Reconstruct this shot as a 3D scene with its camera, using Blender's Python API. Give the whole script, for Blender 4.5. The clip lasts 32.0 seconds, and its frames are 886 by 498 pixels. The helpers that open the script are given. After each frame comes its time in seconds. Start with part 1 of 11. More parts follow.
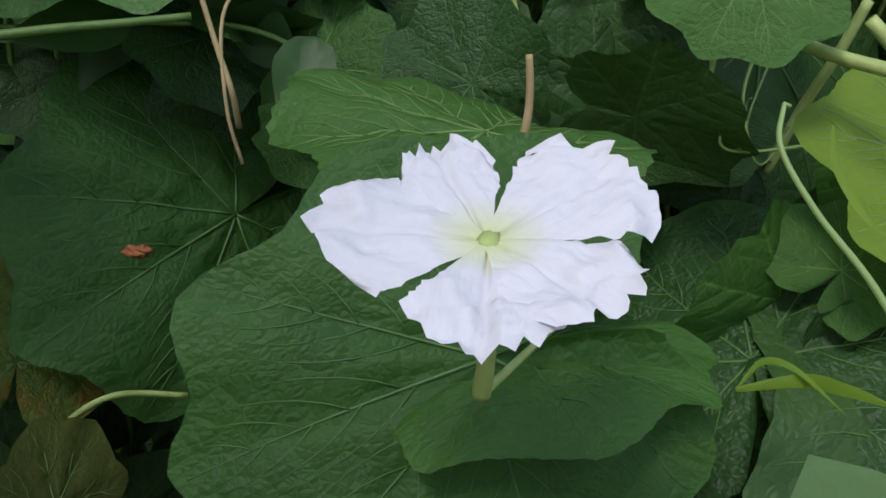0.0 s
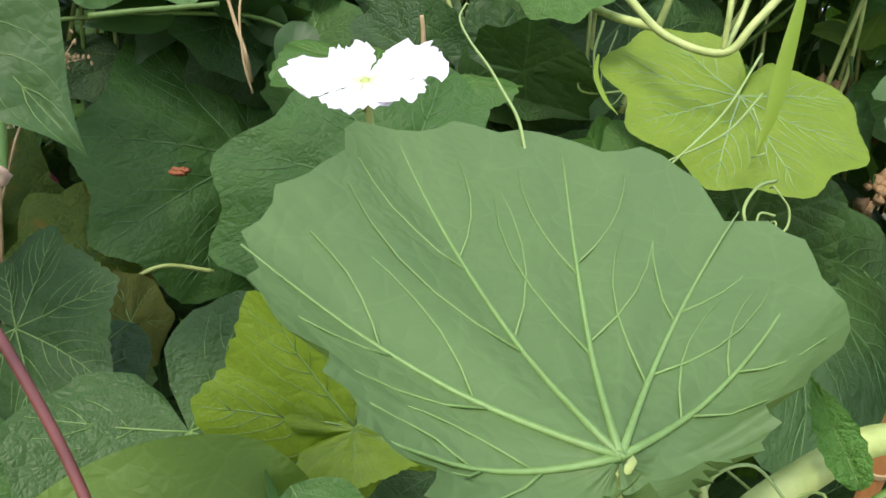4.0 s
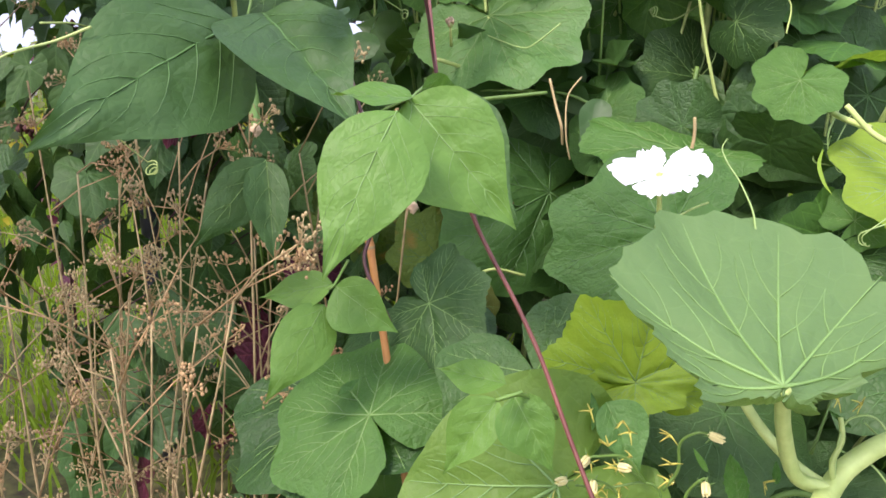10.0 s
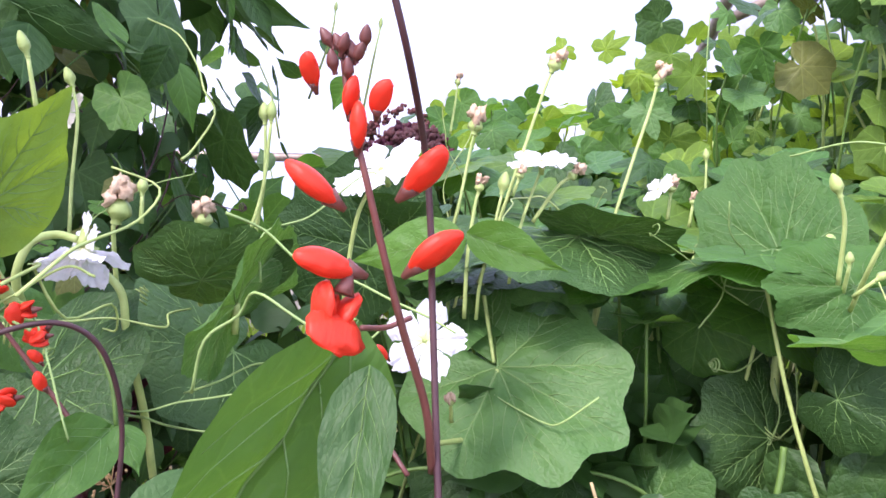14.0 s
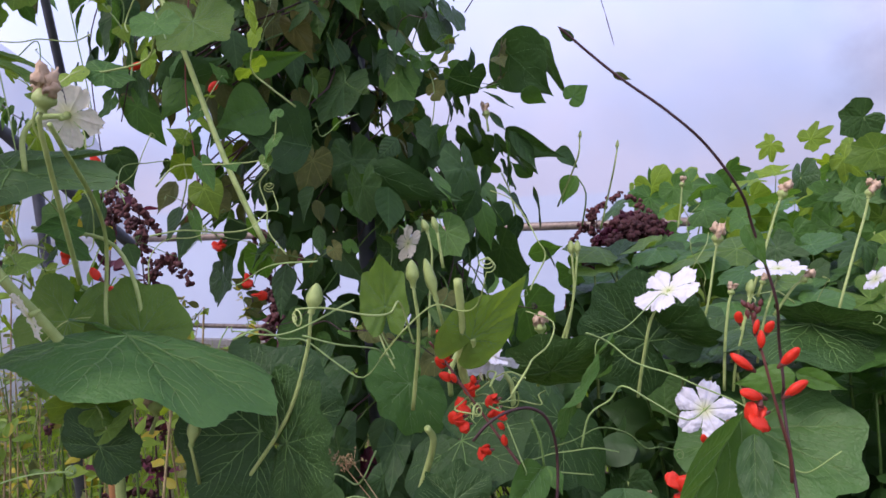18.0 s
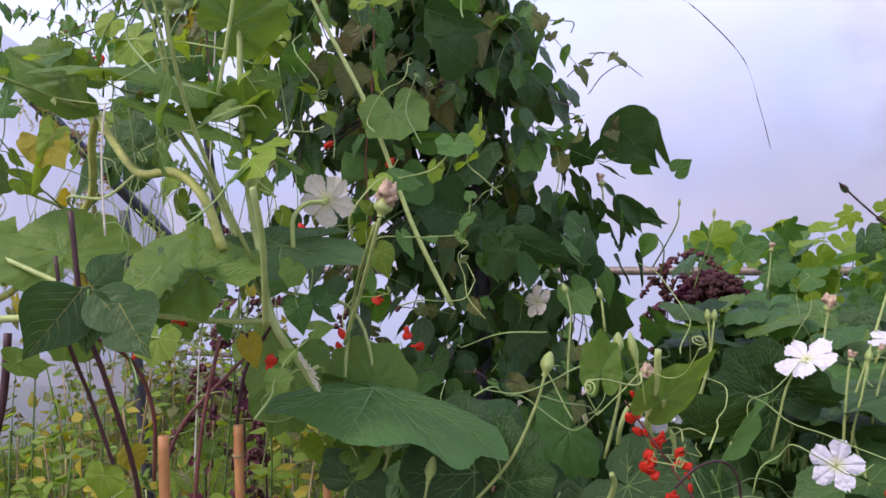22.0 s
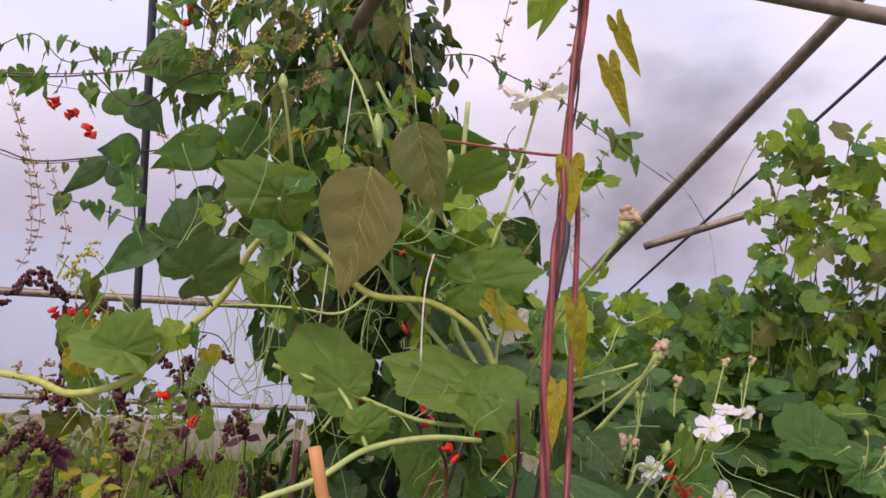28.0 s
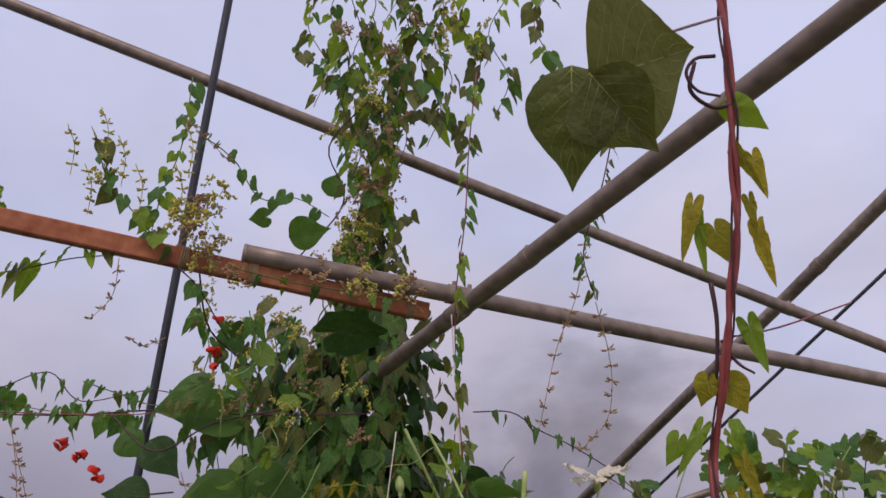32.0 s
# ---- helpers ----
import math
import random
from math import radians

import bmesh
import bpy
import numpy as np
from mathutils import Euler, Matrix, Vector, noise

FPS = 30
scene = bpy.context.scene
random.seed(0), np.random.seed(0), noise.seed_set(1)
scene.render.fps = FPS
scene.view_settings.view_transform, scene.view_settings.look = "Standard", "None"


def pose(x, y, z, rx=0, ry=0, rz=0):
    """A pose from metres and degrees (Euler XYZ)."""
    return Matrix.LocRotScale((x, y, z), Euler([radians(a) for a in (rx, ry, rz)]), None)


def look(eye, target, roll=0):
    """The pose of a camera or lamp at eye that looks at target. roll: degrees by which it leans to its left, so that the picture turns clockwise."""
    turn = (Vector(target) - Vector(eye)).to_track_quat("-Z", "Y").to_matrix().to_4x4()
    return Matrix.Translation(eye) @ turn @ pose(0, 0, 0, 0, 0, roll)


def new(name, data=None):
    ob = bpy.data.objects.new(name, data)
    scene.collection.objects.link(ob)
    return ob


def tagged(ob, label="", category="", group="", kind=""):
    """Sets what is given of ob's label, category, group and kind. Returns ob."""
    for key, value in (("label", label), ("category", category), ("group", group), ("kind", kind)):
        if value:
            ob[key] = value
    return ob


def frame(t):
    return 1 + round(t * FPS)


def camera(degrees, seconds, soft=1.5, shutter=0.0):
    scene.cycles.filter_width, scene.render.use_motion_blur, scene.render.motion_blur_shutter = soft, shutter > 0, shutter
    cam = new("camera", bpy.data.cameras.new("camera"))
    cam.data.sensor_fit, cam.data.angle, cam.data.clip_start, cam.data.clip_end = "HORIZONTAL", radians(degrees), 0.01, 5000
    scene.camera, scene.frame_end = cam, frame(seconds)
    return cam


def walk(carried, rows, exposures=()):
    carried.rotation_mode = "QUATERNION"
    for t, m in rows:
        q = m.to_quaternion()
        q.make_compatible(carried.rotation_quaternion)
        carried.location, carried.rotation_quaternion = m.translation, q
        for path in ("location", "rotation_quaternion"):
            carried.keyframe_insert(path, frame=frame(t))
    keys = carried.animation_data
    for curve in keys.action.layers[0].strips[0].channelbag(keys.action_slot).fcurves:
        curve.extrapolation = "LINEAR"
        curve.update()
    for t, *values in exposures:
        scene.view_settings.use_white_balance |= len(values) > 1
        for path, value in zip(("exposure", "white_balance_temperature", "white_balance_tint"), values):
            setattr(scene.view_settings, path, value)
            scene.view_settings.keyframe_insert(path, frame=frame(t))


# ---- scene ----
cam = camera(58.8, 32.0, soft=1.6)
PATH = [
    (0, (0.177, 0.197, 1.073), (-0.132, 2.056, 0.404), 4.4),
    (0.5, (0.181, 0.192, 1.077), (-0.150, 2.050, 0.415), 4.4),
    (1, (0.212, 0.169, 1.095), (-0.193, 2.013, 0.433), 2.6),
    (1.5, (0.230, 0.140, 1.094), (-0.168, 1.989, 0.442), 2.2),
    (2, (0.236, 0.097, 1.083), (-0.132, 1.952, 0.432), 2.7),
    (2.5, (0.241, 0.048, 1.077), (-0.119, 1.914, 0.452), 2.9),
    (3, (0.255, 0.005, 1.068), (-0.123, 1.872, 0.457), 2.8),
    (3.5, (0.269, -0.014, 1.058), (-0.074, 1.858, 0.444), 3.9),
    (5.5, (0.342, -0.150, 1.056), (-0.070, 1.703, 0.424), 3.2),
    (6, (0.357, -0.189, 1.051), (-0.097, 1.662, 0.445), 3.0),
    (6.5, (0.370, -0.215, 1.051), (-0.115, 1.622, 0.428), 2.7),
    (7, (0.384, -0.244, 1.060), (-0.137, 1.582, 0.430), 2.6),
    (7.5, (0.407, -0.274, 1.072), (-0.163, 1.533, 0.431), 2.5),
    (8, (0.427, -0.310, 1.091), (-0.166, 1.485, 0.438), 3.0),
    (8.5, (0.422, -0.339, 1.117), (-0.261, 1.417, 0.445), 2.4),
    (9, (0.386, -0.358, 1.147), (-0.383, 1.373, 0.504), 2.6),
    (9.5, (0.353, -0.357, 1.154), (-0.497, 1.340, 0.525), 2.5),
    (10, (0.322, -0.330, 1.169), (-0.578, 1.336, 0.524), 2.5),
    (10.5, (0.296, -0.277, 1.201), (-0.630, 1.368, 0.540), 2.6),
    (11, (0.274, -0.233, 1.241), (-0.664, 1.440, 0.673), 3.0),
    (11.5, (0.248, -0.195, 1.265), (-0.689, 1.489, 0.731), 3.1),
    (12, (0.212, -0.147, 1.324), (-0.740, 1.553, 0.875), 2.5),
    (12.5, (0.187, -0.109, 1.362), (-0.782, 1.601, 0.994), 1.7),
    (13, (0.154, -0.072, 1.385), (-0.781, 1.671, 1.089), 1.4),
    (13.5, (0.122, -0.035, 1.376), (-0.779, 1.731, 1.115), 1.8),
    (15.5, (0.156, -0.053, 1.404), (-0.754, 1.698, 1.081), -0.7),
    (16, (0.176, -0.094, 1.433), (-0.753, 1.657, 1.167), -0.8),
    (16.5, (0.170, -0.165, 1.452), (-0.832, 1.554, 1.247), -1.1),
    (17, (0.152, -0.245, 1.462), (-0.989, 1.388, 1.290), -1.7),
    (17.5, (0.156, -0.313, 1.473), (-1.062, 1.266, 1.315), -2.2),
    (18, (0.181, -0.398, 1.487), (-1.100, 1.133, 1.357), -2.8),
    (18.5, (0.201, -0.476, 1.506), (-1.128, 1.015, 1.404), -3.2),
    (19, (0.222, -0.541, 1.519), (-1.163, 0.900, 1.468), -3.4),
    (19.5, (0.227, -0.559, 1.539), (-1.174, 0.868, 1.535), -3.4),
    (20, (0.211, -0.568, 1.540), (-1.204, 0.846, 1.559), -3.1),
    (20.5, (0.186, -0.586, 1.532), (-1.200, 0.856, 1.555), -2.9),
    (21, (0.146, -0.619, 1.537), (-1.224, 0.838, 1.572), -2.7),
    (21.5, (0.116, -0.645, 1.539), (-1.221, 0.843, 1.531), -2.3),
    (22, (0.103, -0.670, 1.552), (-1.202, 0.846, 1.509), -1.1),
    (22.5, (0.077, -0.746, 1.552), (-1.115, 0.860, 1.525), 0.5),
    (23, (0.033, -0.875, 1.571), (-1.053, 0.804, 1.520), 0.3),
    (23.5, (0.008, -0.989, 1.585), (-0.986, 0.744, 1.503), 0.2),
    (24, (-0.012, -1.098, 1.604), (-0.938, 0.671, 1.485), -0.1),
    (24.5, (-0.076, -1.109, 1.581), (-1.019, 0.647, 1.423), 0.2),
    (26.5, (-0.360, -1.143, 1.595), (-1.045, 0.731, 1.448), 3.1),
    (27, (-0.439, -1.203, 1.636), (-0.942, 0.730, 1.533), 3.8),
    (27.5, (-0.488, -1.255, 1.670), (-0.922, 0.697, 1.631), 3.9),
    (28, (-0.552, -1.319, 1.702), (-0.923, 0.647, 1.724), 3.7),
    (28.5, (-0.608, -1.386, 1.729), (-0.944, 0.584, 1.816), 3.5),
    (29, (-0.651, -1.426, 1.754), (-0.992, 0.538, 1.916), 3.1),
    (29.5, (-0.685, -1.426, 1.774), (-1.038, 0.525, 2.037), 3.2),
    (30, (-0.729, -1.387, 1.790), (-1.068, 0.542, 2.193), 2.0),
    (30.5, (-0.771, -1.368, 1.805), (-1.051, 0.555, 2.278), 1.8),
    (31, (-0.796, -1.382, 1.817), (-1.031, 0.540, 2.320), 2.7),
    (31.5, (-0.826, -1.422, 1.846), (-0.999, 0.488, 2.412), 3.0),
    (32, (-0.854, -1.464, 1.868), (-0.949, 0.423, 2.523), 3.0),
]
EXPOSURE = ((0.0, -0.1, 6500, 9), (1.5, 0.15, 6500, 10), (3.0, 0.7, 6600, 14), (6.0, 1.03, 7500, 16), (9.0, 1.33, 7250, 19), (11.0, 1.42, 6850, 22), (13.0, 1.65, 6600, 28), (16.0, 0.8, 6200, 25), (18.0, 0.36, 6500, 28), (22.0, 0.34, 6650, 28), (24.0, 0.42, 6950, 29), (27.0, 0.28, 7600, 28), (29.0, -0.10, 7600, 28), (32.0, -0.60, 7200, 26))
SKY, SUN = 0.080, 4.8
walk(cam, [(t, look(eye, target, roll)) for t, eye, target, roll in PATH], EXPOSURE)

# ---- daylight: bright overcast sky, a soft low sun behind cloud ----
world = bpy.data.worlds.new("overcast_sky")
scene.world = world
world.use_nodes = True
wn = world.node_tree
wn.nodes.clear()
w_out = wn.nodes.new("ShaderNodeOutputWorld")
w_bg = wn.nodes.new("ShaderNodeBackground")
w_sky = wn.nodes.new("ShaderNodeTexSky")
w_sky.sky_type = "NISHITA"
w_sky.sun_disc = False
w_sky.sun_elevation = radians(38)
w_sky.sun_rotation = radians(200)
w_sky.air_density, w_sky.dust_density, w_sky.ozone_density = 1.0, 4.0, 1.0
w_bg.inputs["Strength"].default_value = SKY
w_cloud = wn.nodes.new("ShaderNodeMix")
w_cloud.data_type = "RGBA"
w_tone = wn.nodes.new("ShaderNodeMix")
w_tone.data_type = "RGBA"
w_tone.inputs["A"].default_value, w_tone.inputs["B"].default_value = (9.3, 8.8, 10.0, 1), (3.9, 6.9, 12.2, 1)
w_sep, w_high = wn.nodes.new("ShaderNodeSeparateXYZ"), wn.nodes.new("ShaderNodeMapRange")
w_high.inputs["From Min"].default_value, w_high.inputs["From Max"].default_value = 0.14, 0.46
w_noise, w_tc, w_ramp = wn.nodes.new("ShaderNodeTexNoise"), wn.nodes.new("ShaderNodeTexCoord"), wn.nodes.new("ShaderNodeMapRange")
w_noise.inputs["Scale"].default_value, w_noise.inputs["Detail"].default_value = 2.1, 5
w_ramp.inputs["From Min"].default_value, w_ramp.inputs["From Max"].default_value = 0.36, 0.62
w_ramp.inputs["To Min"].default_value, w_ramp.inputs["To Max"].default_value = 0.62, 0.94
wn.links.new(w_tc.outputs["Generated"], w_noise.inputs["Vector"])
wn.links.new(w_tc.outputs["Generated"], w_sep.inputs["Vector"])
w_lift = wn.nodes.new("ShaderNodeMath")
wn.links.new(w_sep.outputs["Z"], w_lift.inputs[0])
w_wisp = wn.nodes.new("ShaderNodeTexNoise")
w_wisp.inputs["Scale"].default_value, w_wisp.inputs["Detail"].default_value = 3.2, 6
wn.links.new(w_tc.outputs["Generated"], w_wisp.inputs["Vector"])
w_half = wn.nodes.new("ShaderNodeMath")
w_half.operation = "MULTIPLY_ADD"
w_half.inputs[1].default_value, w_half.inputs[2].default_value = 0.9, -0.40
wn.links.new(w_wisp.outputs["Fac"], w_half.inputs[0])
wn.links.new(w_half.outputs[0], w_lift.inputs[1])
wn.links.new(w_lift.outputs[0], w_high.inputs["Value"])
wn.links.new(w_high.outputs["Result"], w_tone.inputs["Factor"])
wn.links.new(w_tone.outputs["Result"], w_cloud.inputs["B"])
wn.links.new(w_noise.outputs["Fac"], w_ramp.inputs["Value"])
wn.links.new(w_ramp.outputs["Result"], w_cloud.inputs["Factor"])
wn.links.new(w_sky.outputs["Color"], w_cloud.inputs["A"])
wn.links.new(w_cloud.outputs["Result"], w_bg.inputs["Color"])
wn.links.new(w_bg.outputs["Background"], w_out.inputs["Surface"])
sun_data = bpy.data.lights.new("sun", "SUN")
sun_data.energy, sun_data.angle, sun_data.color = SUN, radians(14), (1.0, 0.95, 0.88)
sun = new("sun", sun_data)
sun.matrix_world = look((-1.2, -3.2, 4.6), (0, 0, 0))


# ---- materials ----
def mat(name, rgb, rough=0.6, metal=0.0, grain=30.0, vary=0.25, bump=0.15, spec=0.4, rgb2=None, big=4.0):
    """A surface with two scales of colour variation and fine relief."""
    m = bpy.data.materials.new(name)
    m.use_nodes = True
    nt = m.node_tree
    b = nt.nodes["Principled BSDF"]
    b.inputs["Roughness"].default_value, b.inputs["Metallic"].default_value = rough, metal
    b.inputs["Specular IOR Level"].default_value = spec
    tc = nt.nodes.new("ShaderNodeTexCoord")
    n1, n2 = nt.nodes.new("ShaderNodeTexNoise"), nt.nodes.new("ShaderNodeTexNoise")
    n1.inputs["Scale"].default_value, n2.inputs["Scale"].default_value = grain, big
    n1.inputs["Detail"].default_value, n2.inputs["Detail"].default_value = 4, 3
    for n in (n1, n2):
        nt.links.new(tc.outputs["Object"], n.inputs["Vector"])
    mix = nt.nodes.new("ShaderNodeMix")
    mix.data_type = "RGBA"
    mix.inputs["A"].default_value = (*[c * (1 - vary) for c in rgb], 1)
    mix.inputs["B"].default_value = (*[min(1, c * (1 + vary)) for c in (rgb2 or rgb)], 1)
    add = nt.nodes.new("ShaderNodeMath")
    add.operation = "MULTIPLY_ADD"
    add.inputs[1].default_value = 0.5
    nt.links.new(n1.outputs["Fac"], add.inputs[0])
    half = nt.nodes.new("ShaderNodeMath")
    half.operation = "MULTIPLY"
    half.inputs[1].default_value = 0.5
    nt.links.new(n2.outputs["Fac"], half.inputs[0])
    nt.links.new(half.outputs[0], add.inputs[2])
    ramp = nt.nodes.new("ShaderNodeMapRange")
    ramp.inputs["From Min"].default_value, ramp.inputs["From Max"].default_value = 0.32, 0.68
    nt.links.new(add.outputs[0], ramp.inputs["Value"])
    nt.links.new(ramp.outputs["Result"], mix.inputs["Factor"])
    nt.links.new(mix.outputs["Result"], b.inputs["Base Color"])
    bp = nt.nodes.new("ShaderNodeBump")
    bp.inputs["Strength"].default_value, bp.inputs["Distance"].default_value = bump, 0.004
    nt.links.new(n1.outputs["Fac"], bp.inputs["Height"])
    nt.links.new(bp.outputs["Normal"], b.inputs["Normal"])
    return m


def leaf_mat(name, dark, light, rough=0.5, through_rgb=None, glow=0.35, cells=9.0, spots=None, quilt=0.5):
    """Leaf blade: mottled green, a fine net of veins, quilted relief, light passing through it."""
    m = bpy.data.materials.new(name)
    m.use_nodes = True
    nt = m.node_tree
    b, out = nt.nodes["Principled BSDF"], nt.nodes["Material Output"]
    b.inputs["Roughness"].default_value = rough
    b.inputs["Specular IOR Level"].default_value = 0.27
    tc, info = nt.nodes.new("ShaderNodeTexCoord"), nt.nodes.new("ShaderNodeObjectInfo")
    noise_t = nt.nodes.new("ShaderNodeTexNoise")
    noise_t.inputs["Scale"].default_value, noise_t.inputs["Detail"].default_value = 3.5, 5
    nt.links.new(tc.outputs["Object"], noise_t.inputs["Vector"])
    net = nt.nodes.new("ShaderNodeTexVoronoi")
    net.feature = "DISTANCE_TO_EDGE"
    net.inputs["Scale"].default_value = cells
    warp = nt.nodes.new("ShaderNodeMixRGB")
    warp.blend_type = "ADD"
    warp.inputs[0].default_value = 0.12
    nt.links.new(tc.outputs["Object"], warp.inputs[1])
    nt.links.new(noise_t.outputs["Color"], warp.inputs[2])
    nt.links.new(warp.outputs[0], net.inputs["Vector"])
    fine = nt.nodes.new("ShaderNodeTexVoronoi")
    fine.feature = "DISTANCE_TO_EDGE"
    fine.inputs["Scale"].default_value = cells * 3.5
    nt.links.new(warp.outputs[0], fine.inputs["Vector"])
    # colour: mottling plus a shift from leaf to leaf
    sh = nt.nodes.new("ShaderNodeMath")
    sh.operation = "MULTIPLY_ADD"
    sh.inputs[1].default_value, sh.inputs[2].default_value = 0.7, -0.35
    nt.links.new(info.outputs["Random"], sh.inputs[0])
    fac = nt.nodes.new("ShaderNodeMath")
    fac.use_clamp = True
    nt.links.new(noise_t.outputs["Fac"], fac.inputs[0])
    nt.links.new(sh.outputs[0], fac.inputs[1])
    mix = nt.nodes.new("ShaderNodeMix")
    mix.data_type = "RGBA"
    mix.inputs["A"].default_value, mix.inputs["B"].default_value = (*dark, 1), (*light, 1)
    nt.links.new(fac.outputs[0], mix.inputs["Factor"])
    line = nt.nodes.new("ShaderNodeMapRange")
    line.inputs["From Min"].default_value, line.inputs["From Max"].default_value = 0.0, 0.035
    line.inputs["To Min"].default_value, line.inputs["To Max"].default_value = 0.13, 0.0
    nt.links.new(net.outputs["Distance"], line.inputs["Value"])
    mix2 = nt.nodes.new("ShaderNodeMix")
    mix2.data_type = "RGBA"
    mix2.inputs["B"].default_value = (*[min(1, c * 1.4 + 0.01) for c in light], 1)
    nt.links.new(line.outputs["Result"], mix2.inputs["Factor"])
    nt.links.new(mix.outputs["Result"], mix2.inputs["A"])
    colour = mix2.outputs["Result"]

    def op(kind, a, b=None, c=None):
        nd = nt.nodes.new("ShaderNodeMath")
        nd.operation = kind
        for i, q in enumerate((a, b, c)):
            if q is None:
                continue
            if isinstance(q, (int, float)):
                nd.inputs[i].default_value = q
            else:
                nt.links.new(q, nd.inputs[i])
        return nd.outputs[0]

    def wave(v, per):
        """0 on a side vein, 0.5 midway to the next."""
        return op("ABSOLUTE", op("SUBTRACT", op("FRACT", op("MULTIPLY", v, per)), 0.5))

    # veins: feathered on long leaves, fanned on round ones
    sep = nt.nodes.new("ShaderNodeSeparateXYZ")
    bent = nt.nodes.new("ShaderNodeMixRGB")
    bent.blend_type = "ADD"
    bent.inputs[0].default_value = 0.05
    nt.links.new(tc.outputs["Object"], bent.inputs[1])
    nt.links.new(noise_t.outputs["Color"], bent.inputs[2])
    nt.links.new(bent.outputs[0], sep.inputs[0])
    lx, ly = op("SUBTRACT", sep.outputs["X"], 0.025), op("SUBTRACT", sep.outputs["Y"], 0.025)
    ax = op("ABSOLUTE", lx)
    side_a = wave(op("SUBTRACT", ly, op("MULTIPLY", ax, 0.75)), 6.5)
    ang, rho = op("ARCTAN2", lx, ly), op("SQRT", op("ADD", op("MULTIPLY", lx, lx), op("MULTIPLY", ly, ly)))
    off = op("MULTIPLY", op("ABSOLUTE", op("SUBTRACT", op("FRACT", op("ADD", op("DIVIDE", ang, 0.74), 20.5)), 0.5)), 0.74)
    perp = op("MULTIPLY", off, rho)
    side_b = wave(op("SUBTRACT", rho, op("MULTIPLY", perp, 1.1)), 5.0)
    feather = nt.nodes.new("ShaderNodeAttribute")
    feather.attribute_name = "feather"

    def blend(a, b):
        return op("ADD", op("MULTIPLY", a, feather.outputs["Fac"]), op("MULTIPLY", b, op("SUBTRACT", 1.0, feather.outputs["Fac"])))

    side, rib = blend(side_a, side_b), blend(ax, perp)
    near_side = op("MULTIPLY", op("SUBTRACT", side, 0.5), -1.0)
    s_line = op("MULTIPLY", op("SUBTRACT", 1.0, op("MINIMUM", op("DIVIDE", near_side, 0.075), 1.0)), 0.5)
    r_line = op("SUBTRACT", 1.0, op("MINIMUM", op("DIVIDE", rib, 0.020), 1.0))
    plain = nt.nodes.new("ShaderNodeAttribute")
    plain.attribute_name = "plain"
    v_line = op("MULTIPLY", op("MULTIPLY", op("MAXIMUM", s_line, r_line), 0.42), plain.outputs["Fac"])
    mixv = nt.nodes.new("ShaderNodeMix")
    mixv.data_type = "RGBA"
    mixv.inputs["B"].default_value = (*[min(1, c * 1.7 + 0.02) for c in light], 1)
    nt.links.new(v_line, mixv.inputs["Factor"])
    nt.links.new(colour, mixv.inputs["A"])
    colour = mixv.outputs["Result"]
    swell = op("ADD", op("MULTIPLY", op("SQRT", op("MAXIMUM", near_side, 0.0)), 0.45), op("MULTIPLY", op("MINIMUM", rib, 0.06), 2.5))
    swell = op("MULTIPLY", swell, plain.outputs["Fac"])
    if spots:
        sn = nt.nodes.new("ShaderNodeTexNoise")
        sn.inputs["Scale"].default_value, sn.inputs["Detail"].default_value = 2.2, 4
        nt.links.new(warp.outputs[0], sn.inputs["Vector"])
        sr = nt.nodes.new("ShaderNodeMapRange")
        sr.inputs["From Min"].default_value, sr.inputs["From Max"].default_value = 0.56, 0.66
        nt.links.new(sn.outputs["Fac"], sr.inputs["Value"])
        mix3 = nt.nodes.new("ShaderNodeMix")
        mix3.data_type = "RGBA"
        mix3.inputs["B"].default_value = (*spots, 1)
        nt.links.new(sr.outputs["Result"], mix3.inputs["Factor"])
        nt.links.new(colour, mix3.inputs["A"])
        colour = mix3.outputs["Result"]
    nt.links.new(colour, b.inputs["Base Color"])
    hs = nt.nodes.new("ShaderNodeMath")
    hs.operation = "MULTIPLY_ADD"
    hs.inputs[1].default_value = 0.35
    cap = nt.nodes.new("ShaderNodeMath")
    cap.operation = "MINIMUM"
    cap.inputs[1].default_value = 0.25
    nt.links.new(net.outputs["Distance"], cap.inputs[0])
    nt.links.new(fine.outputs["Distance"], hs.inputs[0])
    nt.links.new(cap.outputs[0], hs.inputs[2])
    bp = nt.nodes.new("ShaderNodeBump")
    bp.inputs["Strength"].default_value, bp.inputs["Distance"].default_value = quilt, 0.02
    nt.links.new(op("ADD", op("MULTIPLY", hs.outputs[0], op("SUBTRACT", 1.0, op("MULTIPLY", plain.outputs["Fac"], 0.5))), swell), bp.inputs["Height"])
    nt.links.new(bp.outputs["Normal"], b.inputs["Normal"])
    tl = nt.nodes.new("ShaderNodeBsdfTranslucent")
    tint = nt.nodes.new("ShaderNodeMix")
    tint.data_type, tint.blend_type = "RGBA", "MULTIPLY"
    tint.inputs["Factor"].default_value = 1.0
    tint.inputs["B"].default_value = (*(through_rgb or (1.9, 1.7, 0.7)), 1)
    nt.links.new(colour, tint.inputs["A"])
    nt.links.new(tint.outputs["Result"], tl.inputs["Color"])
    ms = nt.nodes.new("ShaderNodeMixShader")
    ms.inputs["Fac"].default_value = glow
    nt.links.new(b.outputs["BSDF"], ms.inputs[1])
    nt.links.new(tl.outputs["BSDF"], ms.inputs[2])
    nt.links.new(ms.outputs["Shader"], out.inputs["Surface"])
    return m


